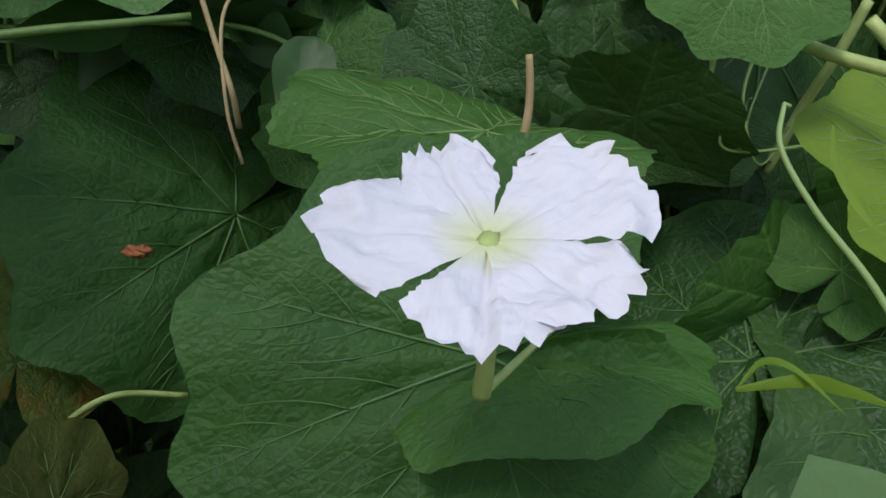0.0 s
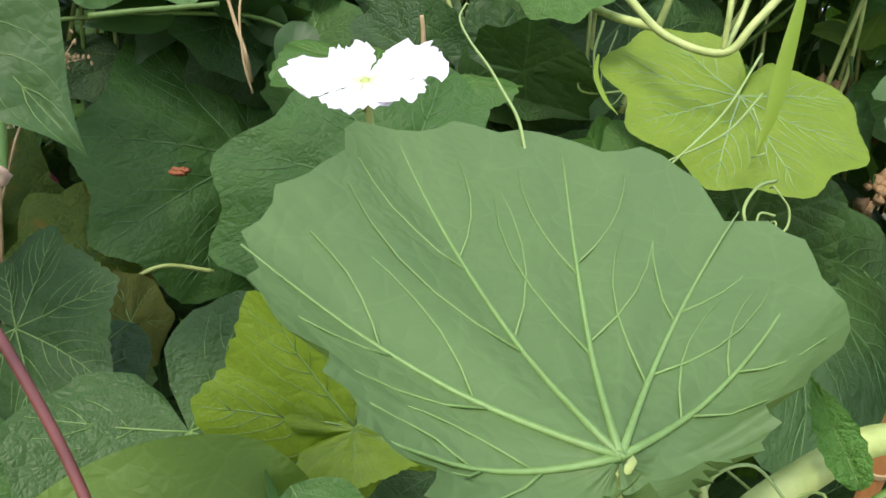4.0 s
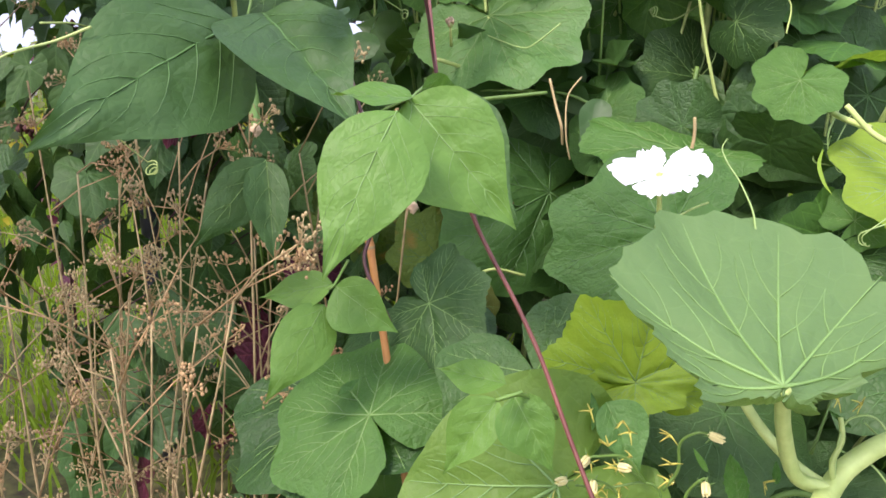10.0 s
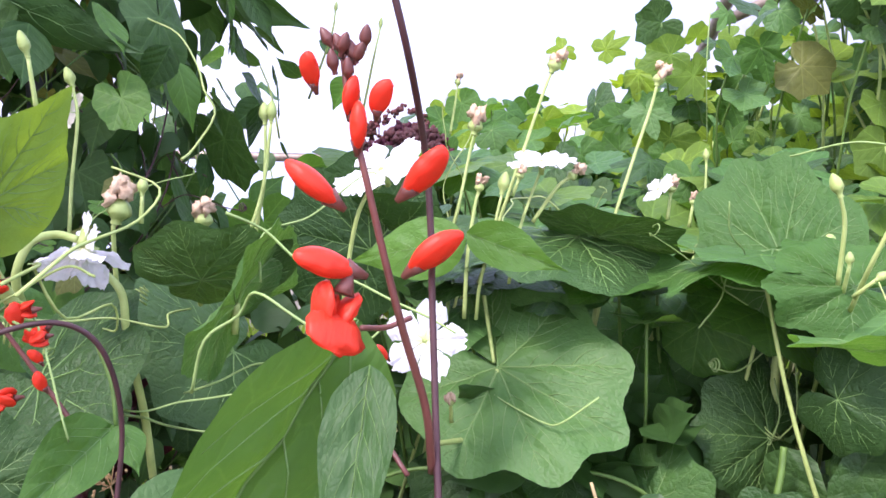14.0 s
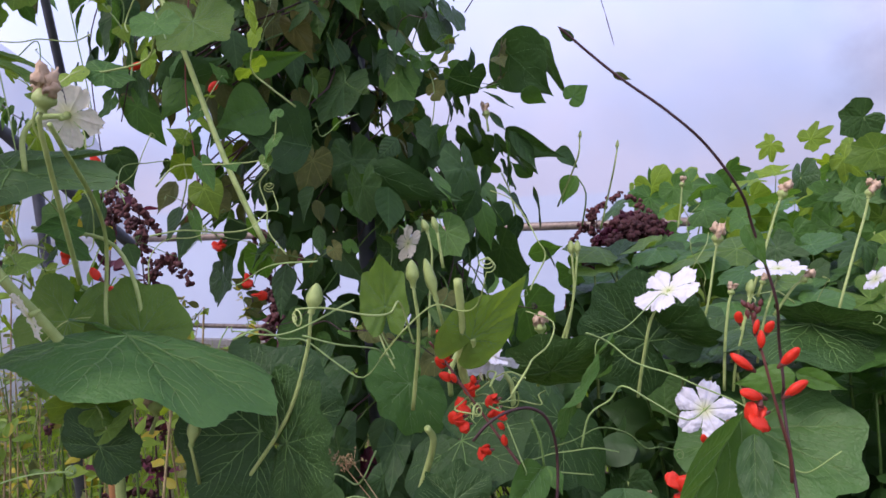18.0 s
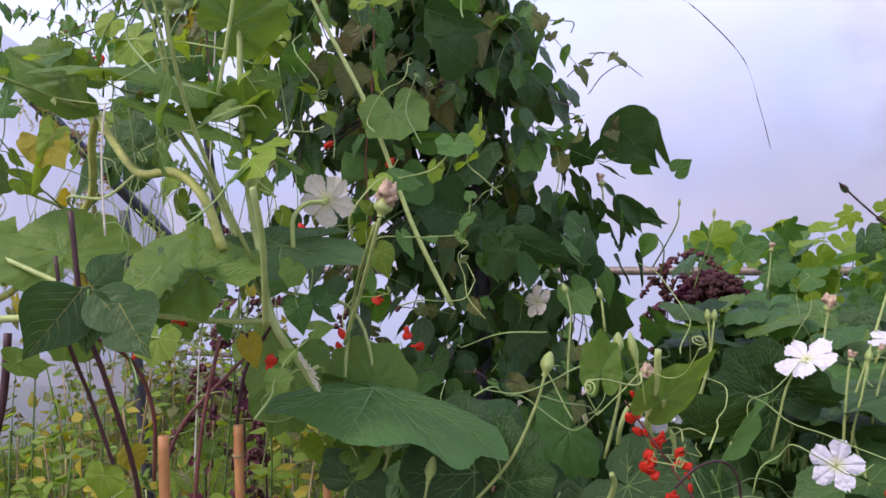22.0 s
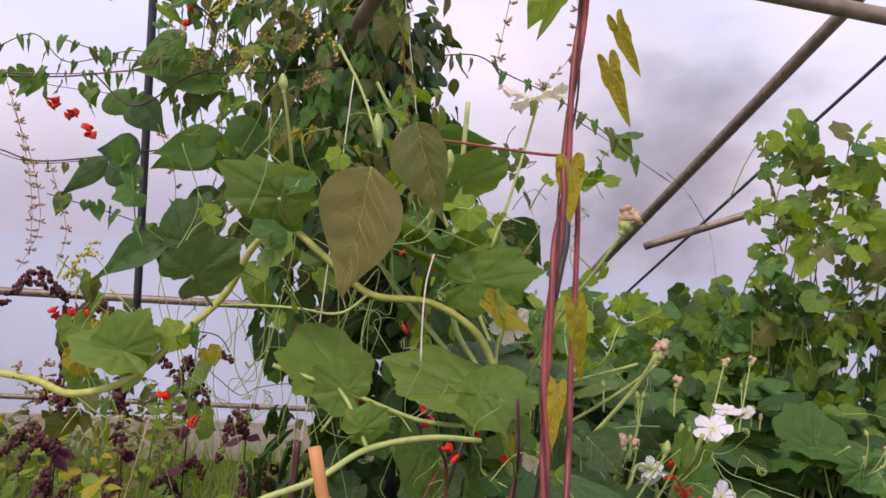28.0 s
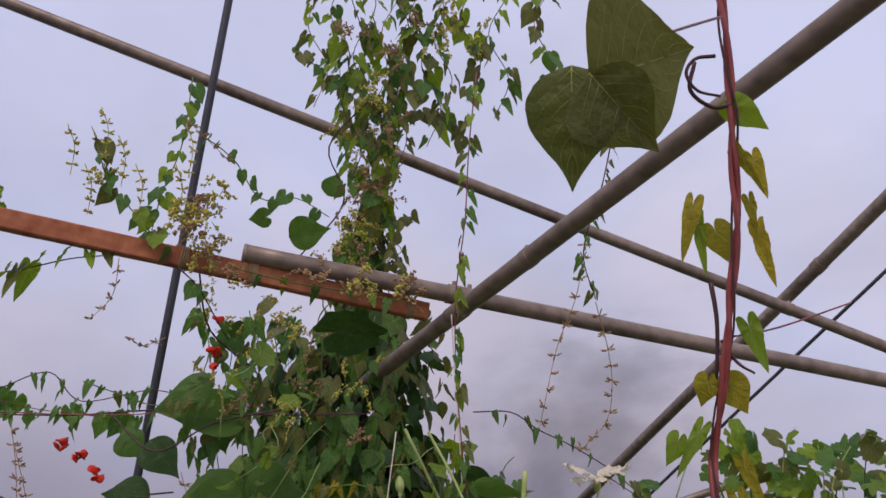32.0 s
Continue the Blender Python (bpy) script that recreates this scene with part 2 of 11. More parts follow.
def petal_mat(name, rgb, glow=0.3, rough=0.6, vein=0.0):
    """Thin crinkled petal with fine lengthwise veins and a greenish claw."""
    m = bpy.data.materials.new(name)
    m.use_nodes = True
    nt = m.node_tree
    b, out = nt.nodes["Principled BSDF"], nt.nodes["Material Output"]
    b.inputs["Roughness"].default_value, b.inputs["Specular IOR Level"].default_value = rough, 0.3
    tc, sep, ln = nt.nodes.new("ShaderNodeTexCoord"), nt.nodes.new("ShaderNodeSeparateXYZ"), nt.nodes.new("ShaderNodeVectorMath")
    ln.operation = "LENGTH"
    nt.links.new(tc.outputs["Object"], ln.inputs[0])
    stretch = nt.nodes.new("ShaderNodeMapping")
    stretch.inputs["Scale"].default_value = (420, 90, 90)
    nt.links.new(tc.outputs["Object"], stretch.inputs["Vector"])
    fine, crinkle = nt.nodes.new("ShaderNodeTexNoise"), nt.nodes.new("ShaderNodeTexVoronoi")
    fine.inputs["Scale"].default_value, fine.inputs["Detail"].default_value = 1.0, 4
    crinkle.inputs["Scale"].default_value, crinkle.feature = 260.0, "SMOOTH_F1"
    nt.links.new(stretch.outputs["Vector"], fine.inputs["Vector"])
    nt.links.new(tc.outputs["Object"], crinkle.inputs["Vector"])
    tone = nt.nodes.new("ShaderNodeMix")
    tone.data_type = "RGBA"
    tone.inputs["A"].default_value, tone.inputs["B"].default_value = (*[c * 0.86 for c in rgb], 1), (*rgb, 1)
    nt.links.new(fine.outputs["Fac"], tone.inputs["Factor"])
    claw = nt.nodes.new("ShaderNodeMapRange")
    claw.inputs["From Min"].default_value, claw.inputs["From Max"].default_value = 0.004, 0.017
    claw.inputs["To Min"].default_value, claw.inputs["To Max"].default_value = vein, 0.0
    nt.links.new(ln.outputs["Value"], claw.inputs["Value"])
    tint = nt.nodes.new("ShaderNodeMix")
    tint.data_type = "RGBA"
    tint.inputs["B"].default_value = (rgb[0] * 0.80, rgb[1] * 0.86, rgb[2] * 0.42, 1)
    nt.links.new(claw.outputs["Result"], tint.inputs["Factor"])
    nt.links.new(tone.outputs["Result"], tint.inputs["A"])
    nt.links.new(tint.outputs["Result"], b.inputs["Base Color"])
    bp = nt.nodes.new("ShaderNodeBump")
    bp.inputs["Strength"].default_value, bp.inputs["Distance"].default_value = 0.5, 0.0012
    both = nt.nodes.new("ShaderNodeMath")
    nt.links.new(fine.outputs["Fac"], both.inputs[0])
    nt.links.new(crinkle.outputs["Distance"], both.inputs[1])
    nt.links.new(both.outputs[0], bp.inputs["Height"])
    nt.links.new(bp.outputs["Normal"], b.inputs["Normal"])
    tl, ms = nt.nodes.new("ShaderNodeBsdfTranslucent"), nt.nodes.new("ShaderNodeMixShader")
    nt.links.new(tint.outputs["Result"], tl.inputs["Color"])
    ms.inputs["Fac"].default_value = glow
    nt.links.new(b.outputs["BSDF"], ms.inputs[1])
    nt.links.new(tl.outputs["BSDF"], ms.inputs[2])
    nt.links.new(ms.outputs["Shader"], out.inputs["Surface"])
    return m


GREEN = leaf_mat("gourd_leaf_green", (0.038, 0.108, 0.022), (0.076, 0.180, 0.036), 0.52, quilt=0.28)
# Darker, less translucent copy of GREEN: the bed's deep shade is in its colour
DEEP_SHADED = leaf_mat("gourd_leaf_deep_green_shaded", (0.020, 0.058, 0.014), (0.044, 0.100, 0.024), 0.48, glow=0.18, quilt=0.3)
PALE = leaf_mat("gourd_leaf_grey_green", (0.058, 0.120, 0.042), (0.094, 0.168, 0.054), 0.55, glow=0.25, cells=7.0, quilt=0.15)
MID = leaf_mat("gourd_leaf_mid_green", (0.045, 0.125, 0.030), (0.080, 0.175, 0.045), 0.5, glow=0.25, cells=7.0, quilt=0.24)
LIGHT = leaf_mat("gourd_leaf_light_green", (0.080, 0.160, 0.028), (0.140, 0.238, 0.042), 0.5, glow=0.38, quilt=0.22)
LIME = leaf_mat("gourd_leaf_yellow_green", (0.110, 0.200, 0.020), (0.195, 0.300, 0.030), 0.5, glow=0.4, quilt=0.2)
BEAN = leaf_mat("bean_leaf_green", (0.048, 0.128, 0.022), (0.082, 0.185, 0.033), 0.46, cells=6.0, quilt=0.18)
BEAN_LIGHT = leaf_mat("bean_leaf_light", (0.058, 0.140, 0.024), (0.098, 0.200, 0.036), 0.5, cells=6.0, glow=0.28, quilt=0.16)
# Darker copy of BEAN, with the shade inside the foliage put into the colour
BEAN_SHADED = leaf_mat("bean_leaf_dark_shaded", (0.022, 0.064, 0.016), (0.048, 0.108, 0.027), 0.52, cells=6.0, glow=0.2, quilt=0.18)
YELLOW = leaf_mat("leaf_turning_yellow", (0.230, 0.230, 0.020), (0.420, 0.340, 0.030), 0.5, (1.4, 1.2, 0.6), 0.4, 6.0)
OLD = leaf_mat("leaf_bronzed", (0.095, 0.125, 0.034), (0.180, 0.165, 0.058), 0.5, (1.5, 1.2, 0.7), 0.35, 6.0, quilt=0.14)
OLDGREEN = leaf_mat("leaf_olive", (0.072, 0.092, 0.020), (0.135, 0.148, 0.038), 0.52, (1.6, 1.4, 0.7), 0.3, 5.0, quilt=0.2)
SPOTTED = leaf_mat("leaf_spotted", (0.055, 0.110, 0.018), (0.120, 0.180, 0.028), 0.55, spots=(0.20, 0.15, 0.03))
TOMATO = leaf_mat("tomato_leaf", (0.045, 0.140, 0.025), (0.085, 0.210, 0.040), 0.55, cells=8.0)
GRASS = leaf_mat("grass_blade", (0.120, 0.220, 0.022), (0.210, 0.320, 0.040), 0.6, cells=3.0, glow=0.45)
DRY = mat("dry_brown", (0.26, 0.09, 0.035), 0.8, grain=90, vary=0.4, bump=0.5)
PURPLE_LEAF = leaf_mat("amaranth_leaf", (0.060, 0.012, 0.025), (0.130, 0.025, 0.045), 0.6, (1.5, 0.8, 0.9), 0.25, 6.0)
WHITE = petal_mat("white_petal", (0.79, 0.77, 0.83), 0.25, vein=0.9)
CREAM = petal_mat("cream_petal", (0.82, 0.76, 0.62), 0.35, vein=0.7)
WITHERED = mat("withered_petal", (0.40, 0.26, 0.15), 0.8, grain=90, vary=0.35, bump=0.5, rgb2=(0.58, 0.42, 0.29))
RED = petal_mat("scarlet_petal", (0.80, 0.045, 0.018), 0.25, 0.45)
YELLOW_PETAL = petal_mat("yellow_petal", (0.80, 0.72, 0.36), 0.3)
VEIN = mat("leaf_vein", (0.125, 0.225, 0.06), 0.5, grain=60, vary=0.15, bump=0.1)
VEIN_DARK = mat("leaf_vein_dark", (0.060, 0.140, 0.035), 0.5, grain=60, vary=0.15, bump=0.1)
VEIN_PALE = mat("leaf_vein_pale", (0.18, 0.285, 0.10), 0.5, grain=60, vary=0.15, bump=0.1)
VEIN_OLD = mat("leaf_vein_old", (0.25, 0.26, 0.06), 0.5, grain=60, vary=0.15, bump=0.1)
STEM = mat("gourd_stem", (0.25, 0.34, 0.085), 0.5, grain=70, vary=0.2, bump=0.3, rgb2=(0.36, 0.43, 0.15))
STEM_YELLOW = mat("yellow_gourd_stem", (0.30, 0.34, 0.062), 0.5, grain=70, vary=0.2, bump=0.3, rgb2=(0.38, 0.40, 0.11))
STEM_GREEN = mat("green_stem", (0.085, 0.16, 0.030), 0.5, grain=70, vary=0.25, bump=0.2)
TENDRIL = mat("tendril", (0.22, 0.32, 0.10), 0.5, grain=70, vary=0.2, bump=0.1)
STEM_RED = mat("red_bean_stem", (0.080, 0.020, 0.017), 0.45, grain=45, vary=0.4, bump=0.2, rgb2=(0.14, 0.045, 0.035))
STEM_WINE = mat("wine_red_stem", (0.15, 0.018, 0.022), 0.42, grain=30, vary=0.4, bump=0.3, rgb2=(0.24, 0.050, 0.045))
STEM_DARK = mat("dark_stem", (0.055, 0.020, 0.022), 0.5, grain=45, vary=0.4, bump=0.2)
STRAW = mat("dry_straw", (0.23, 0.15, 0.07), 0.75, grain=60, vary=0.35, bump=0.2, rgb2=(0.34, 0.26, 0.13))
CANE = mat("bamboo_cane", (0.40, 0.165, 0.052), 0.5, grain=25, vary=0.18, bump=0.15, rgb2=(0.48, 0.23, 0.085))
POD = mat("pod_green", (0.13, 0.24, 0.06), 0.5, grain=40, vary=0.2, bump=0.1)
STEEL = mat("galvanised_steel", (0.17, 0.125, 0.098), 0.5, 0.35, grain=35, vary=0.3, bump=0.1, rgb2=(0.25, 0.195, 0.155))
DARK_PIPE = mat("dark_pipe", (0.06, 0.062, 0.075), 0.5, 0.2, grain=35, vary=0.3, bump=0.1)
RUST_WOOD = mat("red_brown_timber", (0.31, 0.066, 0.018), 0.65, grain=50, vary=0.3, bump=0.4, rgb2=(0.36, 0.13, 0.055))
GREY_WOOD = mat("weathered_board", (0.36, 0.32, 0.29), 0.8, grain=40, vary=0.25, bump=0.4)
# Invented pale ground outside, added to brighten the film below the horizon
PALE_FILL = mat("pale_outside_fill", (0.31, 0.32, 0.35), 0.9, grain=8, vary=0.12, bump=0.2)
SOIL = mat("soil", (0.060, 0.042, 0.028), 0.95, grain=40, vary=0.45, bump=1.0, rgb2=(0.09, 0.095, 0.03))
BLACK = mat("black_plastic", (0.02, 0.02, 0.022), 0.45, grain=30, vary=0.3)
SEED = mat("seed_head", (0.085, 0.026, 0.026), 0.8, grain=120, vary=0.5, bump=0.6)
SEED_YELLOW = mat("yellow_green_florets", (0.42, 0.37, 0.07), 0.7, grain=120, vary=0.4, bump=0.4)
SEED_BROWN = mat("brown_florets", (0.30, 0.19, 0.09), 0.8, grain=120, vary=0.4, bump=0.4)
TWINE = mat("pale_twine", (0.65, 0.58, 0.50), 0.8, grain=120, vary=0.2, bump=0.4)


def film_mat():
    """Milky polythene: mostly clear to the sky's light, with duller grey patches."""
    m = bpy.data.materials.new("milky_polythene")
    m.use_nodes = True
    nt = m.node_tree
    out = nt.nodes["Material Output"]
    nt.nodes.remove(nt.nodes["Principled BSDF"])
    tc, n = nt.nodes.new("ShaderNodeTexCoord"), nt.nodes.new("ShaderNodeTexNoise")
    n.inputs["Scale"].default_value, n.inputs["Detail"].default_value = 0.5, 5
    nt.links.new(tc.outputs["Object"], n.inputs["Vector"])
    mr = nt.nodes.new("ShaderNodeMapRange")
    mr.inputs["From Min"].default_value, mr.inputs["From Max"].default_value = 0.40, 0.66
    nt.links.new(n.outputs["Fac"], mr.inputs["Value"])
    mix = nt.nodes.new("ShaderNodeMix")
    mix.data_type = "RGBA"
    mix.inputs["A"].default_value, mix.inputs["B"].default_value = (0.95, 0.96, 1.0, 1), (0.82, 0.82, 0.85, 1)
    nt.links.new(mr.outputs["Result"], mix.inputs["Factor"])
    # one broad grey patch running down the far side
    place = nt.nodes.new("ShaderNodeMapping")
    place.vector_type = "TEXTURE"
    place.inputs["Location"].default_value, place.inputs["Scale"].default_value = (0.00, 4.28, 2.35), (0.80, 1.2, 0.95)
    place.inputs["Rotation"].default_value = (0, 0, 0.30)
    nt.links.new(tc.outputs["Object"], place.inputs["Vector"])
    dist, wob, sm = nt.nodes.new("ShaderNodeVectorMath"), nt.nodes.new("ShaderNodeTexNoise"), nt.nodes.new("ShaderNodeMapRange")
    dist.operation = "LENGTH"
    nt.links.new(place.outputs["Vector"], dist.inputs[0])
    wob.inputs["Scale"].default_value, wob.inputs["Detail"].default_value = 2.4, 5
    nt.links.new(tc.outputs["Object"], wob.inputs["Vector"])
    far_off = nt.nodes.new("ShaderNodeMath")
    far_off.operation = "MULTIPLY_ADD"
    far_off.inputs[1].default_value = 1.6
    nt.links.new(wob.outputs["Fac"], far_off.inputs[0])
    nt.links.new(dist.outputs["Value"], far_off.inputs[2])
    sm.interpolation_type = "SMOOTHSTEP"
    sm.inputs["From Min"].default_value, sm.inputs["From Max"].default_value = 0.9, 2.3
    sm.inputs["To Min"].default_value, sm.inputs["To Max"].default_value = 0.85, 0.0
    nt.links.new(far_off.outputs[0], sm.inputs["Value"])
    grey_patch = nt.nodes.new("ShaderNodeMix")
    grey_patch.data_type = "RGBA"
    grey_patch.inputs["B"].default_value = (0.42, 0.42, 0.44, 1)
    nt.links.new(sm.outputs["Result"], grey_patch.inputs["Factor"])
    nt.links.new(mix.outputs["Result"], grey_patch.inputs["A"])
    tr, tl = nt.nodes.new("ShaderNodeBsdfTransparent"), nt.nodes.new("ShaderNodeBsdfTranslucent")
    nt.links.new(grey_patch.outputs["Result"], tr.inputs["Color"])
    nt.links.new(grey_patch.outputs["Result"], tl.inputs["Color"])
    ms = nt.nodes.new("ShaderNodeMixShader")
    ms.inputs["Fac"].default_value = 0.45
    nt.links.new(tr.outputs[0], ms.inputs[1])
    nt.links.new(tl.outputs[0], ms.inputs[2])
    nt.links.new(ms.outputs[0], out.inputs["Surface"])
    return m


FILM = film_mat()


# ---- builders ----
def mesh_of(name, verts, faces, material=None, smooth=True):
    me = bpy.data.meshes.new(name)
    me.from_pydata([tuple(v) for v in verts], [], faces)
    if smooth:
        me.polygons.foreach_set("use_smooth", [True] * len(me.polygons))
    if material:
        me.materials.append(material)
    me.update()
    return me


def thing(name, at, label, category, group=""):
    ob = new(name)
    ob.empty_display_size = 0.05
    ob.location = at
    return tagged(ob, label, category, group)


def child(name, me, parent, m=None, label="", material=None):
    """A mesh part. m is its pose in the world; with none it shares its parent part's frame."""
    ob = new(name, me)
    ob.parent = parent
    if m is not None:
        ob.matrix_parent_inverse = Matrix.Translation(-parent.location)
        ob.matrix_basis = m
    if material:
        ob.material_slots[0].link = "OBJECT"
        ob.material_slots[0].material = material
    if label:
        ob["label"] = label
    return ob


def spline(points, steps=6):
    """Catmull-Rom through the points."""
    p = [Vector(q) for q in points]
    if len(p) < 3:
        return [p[0].lerp(p[-1], i / 4) for i in range(5)]
    p = [p[0] * 2 - p[1], *p, p[-1] * 2 - p[-2]]
    out = []
    for i in range(1, len(p) - 2):
        a, b, c, d = p[i - 1:i + 3]
        for k in range(steps):
            t = k / steps
            out.append(0.5 * (2 * b + (c - a) * t + (2 * a - 5 * b + 4 * c - d) * t * t + (3 * b - a - 3 * c + d) * t ** 3))
    return [*out, p[-2]]


def tube_geo(line, r0, r1, sides=7, ribs=0.0, knots=0.0, rng=None):
    """Rings along a line; returns verts and faces. ribs: ridges round the stem. knots: uneven swellings."""
    verts, faces = [], []
    n = len(line)
    side = None
    for i, p in enumerate(line):
        d = (line[min(i + 1, n - 1)] - line[max(i - 1, 0)])
        d = d.normalized() if d.length > 1e-9 else Vector((0, 0, 1))
        if side is None:
            side = d.orthogonal().normalized()
        side = (side - d * side.dot(d))
        side = side.normalized() if side.length > 1e-6 else d.orthogonal().normalized()
        up = d.cross(side)
        r = r0 + (r1 - r0) * i / (n - 1)
        if knots and rng:
            r *= 1 + knots * rng.uniform(-1, 1)
        for k in range(sides):
            a = 2 * math.pi * k / sides
            rr = r * (1 + ribs * (1 if k % 2 else -1))
            verts.append(p + side * (math.cos(a) * rr) + up * (math.sin(a) * rr))
    for i in range(n - 1):
        for k in range(sides):
            a, b = i * sides + k, i * sides + (k + 1) % sides
            faces.append((a, b, b + sides, a + sides))
    faces.append(tuple(range(sides - 1, -1, -1)))
    faces.append(tuple((n - 1) * sides + k for k in range(sides)))
    return verts, faces


def join(geos):
    verts, faces = [], []
    for v, f in geos:
        o = len(verts)
        verts += list(v)
        faces += [tuple(i + o for i in q) for q in f]
    return verts, faces


def stem(parent, name, points, r0, r1, material, label="", sides=8, ribs=0.0, steps=6, knots=0.0):
    rng = random.Random(len(points) * 7 + int(1e4 * abs(points[0][0])))
    o = Vector(points[0])
    line = [q - o for q in spline(points, steps)]
    v, f = tube_geo(line, r0, r1, sides, ribs, knots, rng)
    return child(name, mesh_of(name, v, f, material), parent, Matrix.Translation(o), label)


def curl(parent, points, turns, radius, r=0.0012, material=None, shrink=0.75):
    """A tendril that runs along the points and ends in a coil about its last stretch."""
    line = spline(points, 8)
    a, b = line[-2], line[-1]
    d = (b - a).normalized()
    s = d.orthogonal().normalized()
    u = d.cross(s)
    for i in range(1, int(turns * 12) + 1):
        t = i / 12
        rad = radius * (1 - shrink * t / turns)
        line.append(b + s * (rad * math.sin(2 * math.pi * t)) + u * (radius - rad * math.cos(2 * math.pi * t)) + d * (radius * 0.35 * t))
    o = line[0].copy()
    v, f = tube_geo([q - o for q in line], r, r * 0.55, 5)
    return child("tendril", mesh_of("tendril", v, f, material or TENDRIL), parent, Matrix.Translation(o))


# outlines: angle from the tip in degrees, radius
OUTLINE = {
    "gourd": ((0, 1.0), (17, 0.88), (37, 0.97), (57, 0.84), (80, 0.96), (103, 0.82), (126, 0.87), (148, 0.72), (165, 0.55), (175, 0.28), (180, 0.05)),
    "angled": ((0, 1.0), (14, 0.86), (30, 0.80), (46, 0.93), (62, 0.80), (84, 0.76), (98, 0.84), (118, 0.72), (145, 0.66), (166, 0.50), (176, 0.22), (180, 0.05)),
    "heart": ((0, 1.0), (9, 0.80), (22, 0.66), (45, 0.57), (75, 0.53), (105, 0.50), (135, 0.47), (160, 0.40), (173, 0.20), (180, 0.05)),
    "lobed": ((0, 1.0), (14, 0.78), (27, 0.50), (42, 0.82), (50, 0.85), (64, 0.66), (76, 0.44), (92, 0.66), (105, 0.68), (125, 0.55), (150, 0.48), (170, 0.25), (180, 0.05)),
    "fan": ((0, 0.926), (7, 0.917), (14, 0.984), (22, 0.965), (28, 1.014), (39, 0.818), (42, 0.774), (60, 0.724), (68, 0.64), (76, 0.57), (80, 0.463), (100, 0.395), (108, 0.323), (127, 0.287), (136, 0.182), (176, 0.078), (180, 0.07)),
    "fan_right": ((0, 0.926), (6, 0.852), (14, 0.902), (22, 0.824), (29, 0.706), (32, 0.784), (36, 0.769), (51, 0.641), (58, 0.514), (64, 0.355), (69, 0.227), (105, 0.11), (171, 0.14), (180, 0.07)),
    "arrow": ((0, 1.0), (8, 0.74), (17, 0.52), (32, 0.37), (60, 0.29), (90, 0.26), (120, 0.30), (142, 0.37), (158, 0.33), (170, 0.2), (180, 0.06)),
}
TEETH = {"gourd": (30, 0.014), "fan": (40, 0.016), "angled": (26, 0.018), "heart": (0, 0.0), "lobed": (30, 0.035), "arrow": (0, 0.0)}
RAYS = {"fan": (2, -25, -60, 25, 48, -97), "gourd": (0, 40, -40, 82, -82, 128, -128), "angled": (0, 46, -46, 98, -98, 140, -140), "heart": (0, 30, -30, 75, -75), "lobed": (0, 46, -46, 98, -98), "arrow": (0, 40, -40, 140, -140)}
CACHE = {}


def blade_fn(kind, rng, bow, wave):
    nt, amp = TEETH[kind]
    ph = [rng.uniform(0, 6.28) for _ in range(5)]
    lop = rng.uniform(-0.05, 0.05)
    rays = [radians(a) for a in RAYS[kind]]

    def radius(th):
        d = math.degrees(math.atan2(math.sin(th), math.cos(th)))
        pts = OUTLINE["fan_right"] if kind == "fan" and d > 0 else OUTLINE[kind]
        d = abs(d)
        for (a, ra), (b, rb) in zip(pts, pts[1:]):
            if d <= b:
                u = (d - a) / (b - a)
                u = u * u * (3 - 2 * u) if kind in ("gourd", "lobed", "fan") else u
                r = ra + (rb - ra) * u
                break
        tooth = abs(((th * nt / math.pi / 1.0 + ph[3]) % 1.0) - 0.5) * 2 if nt else 0
        fade = max(0.0, min(1.0, (170 - d) / 20))
        return r * (1 + lop * math.sin(th)) + fade * amp * ((tooth - 0.5) * 2 + math.sin(5 * th + ph[0]) * 0.9 + math.sin(9 * th + ph[1]) * 0.7)

    def height(x, y):
        th = math.atan2(x, y)
        rho = math.hypot(x, y)
        q = rho / max(radius(th), 0.05)
        if kind == "fan":
            return 0.05 * q * q - 0.16 * q * (1 - q) + wave * 0.5 * q * q * (math.sin(3 * th + ph[2]) + math.sin(7 * th + ph[0])) - 0.02 * math.exp(-(min(abs(th - a) for a in rays) * rho / 0.05) ** 2) * min(1, rho * 4)
        z = bow * rho * rho + wave * q * q * (math.sin(3 * th + ph[2]) + 0.7 * math.sin(5 * th + ph[0]) + 0.35 * math.sin(11 * th + ph[1]) * q)
        near = min(abs(math.atan2(math.sin(th - a), math.cos(th - a))) for a in rays)
        z -= 0.030 * math.exp(-(near * rho / 0.06) ** 2) * min(1, rho * 4) * (1 - 0.5 * q)
        z += 0.010 * math.sin(19 * rho + 3 * abs(th) + ph[4]) * q * (1 - q) * 4
        return z
    return radius, height


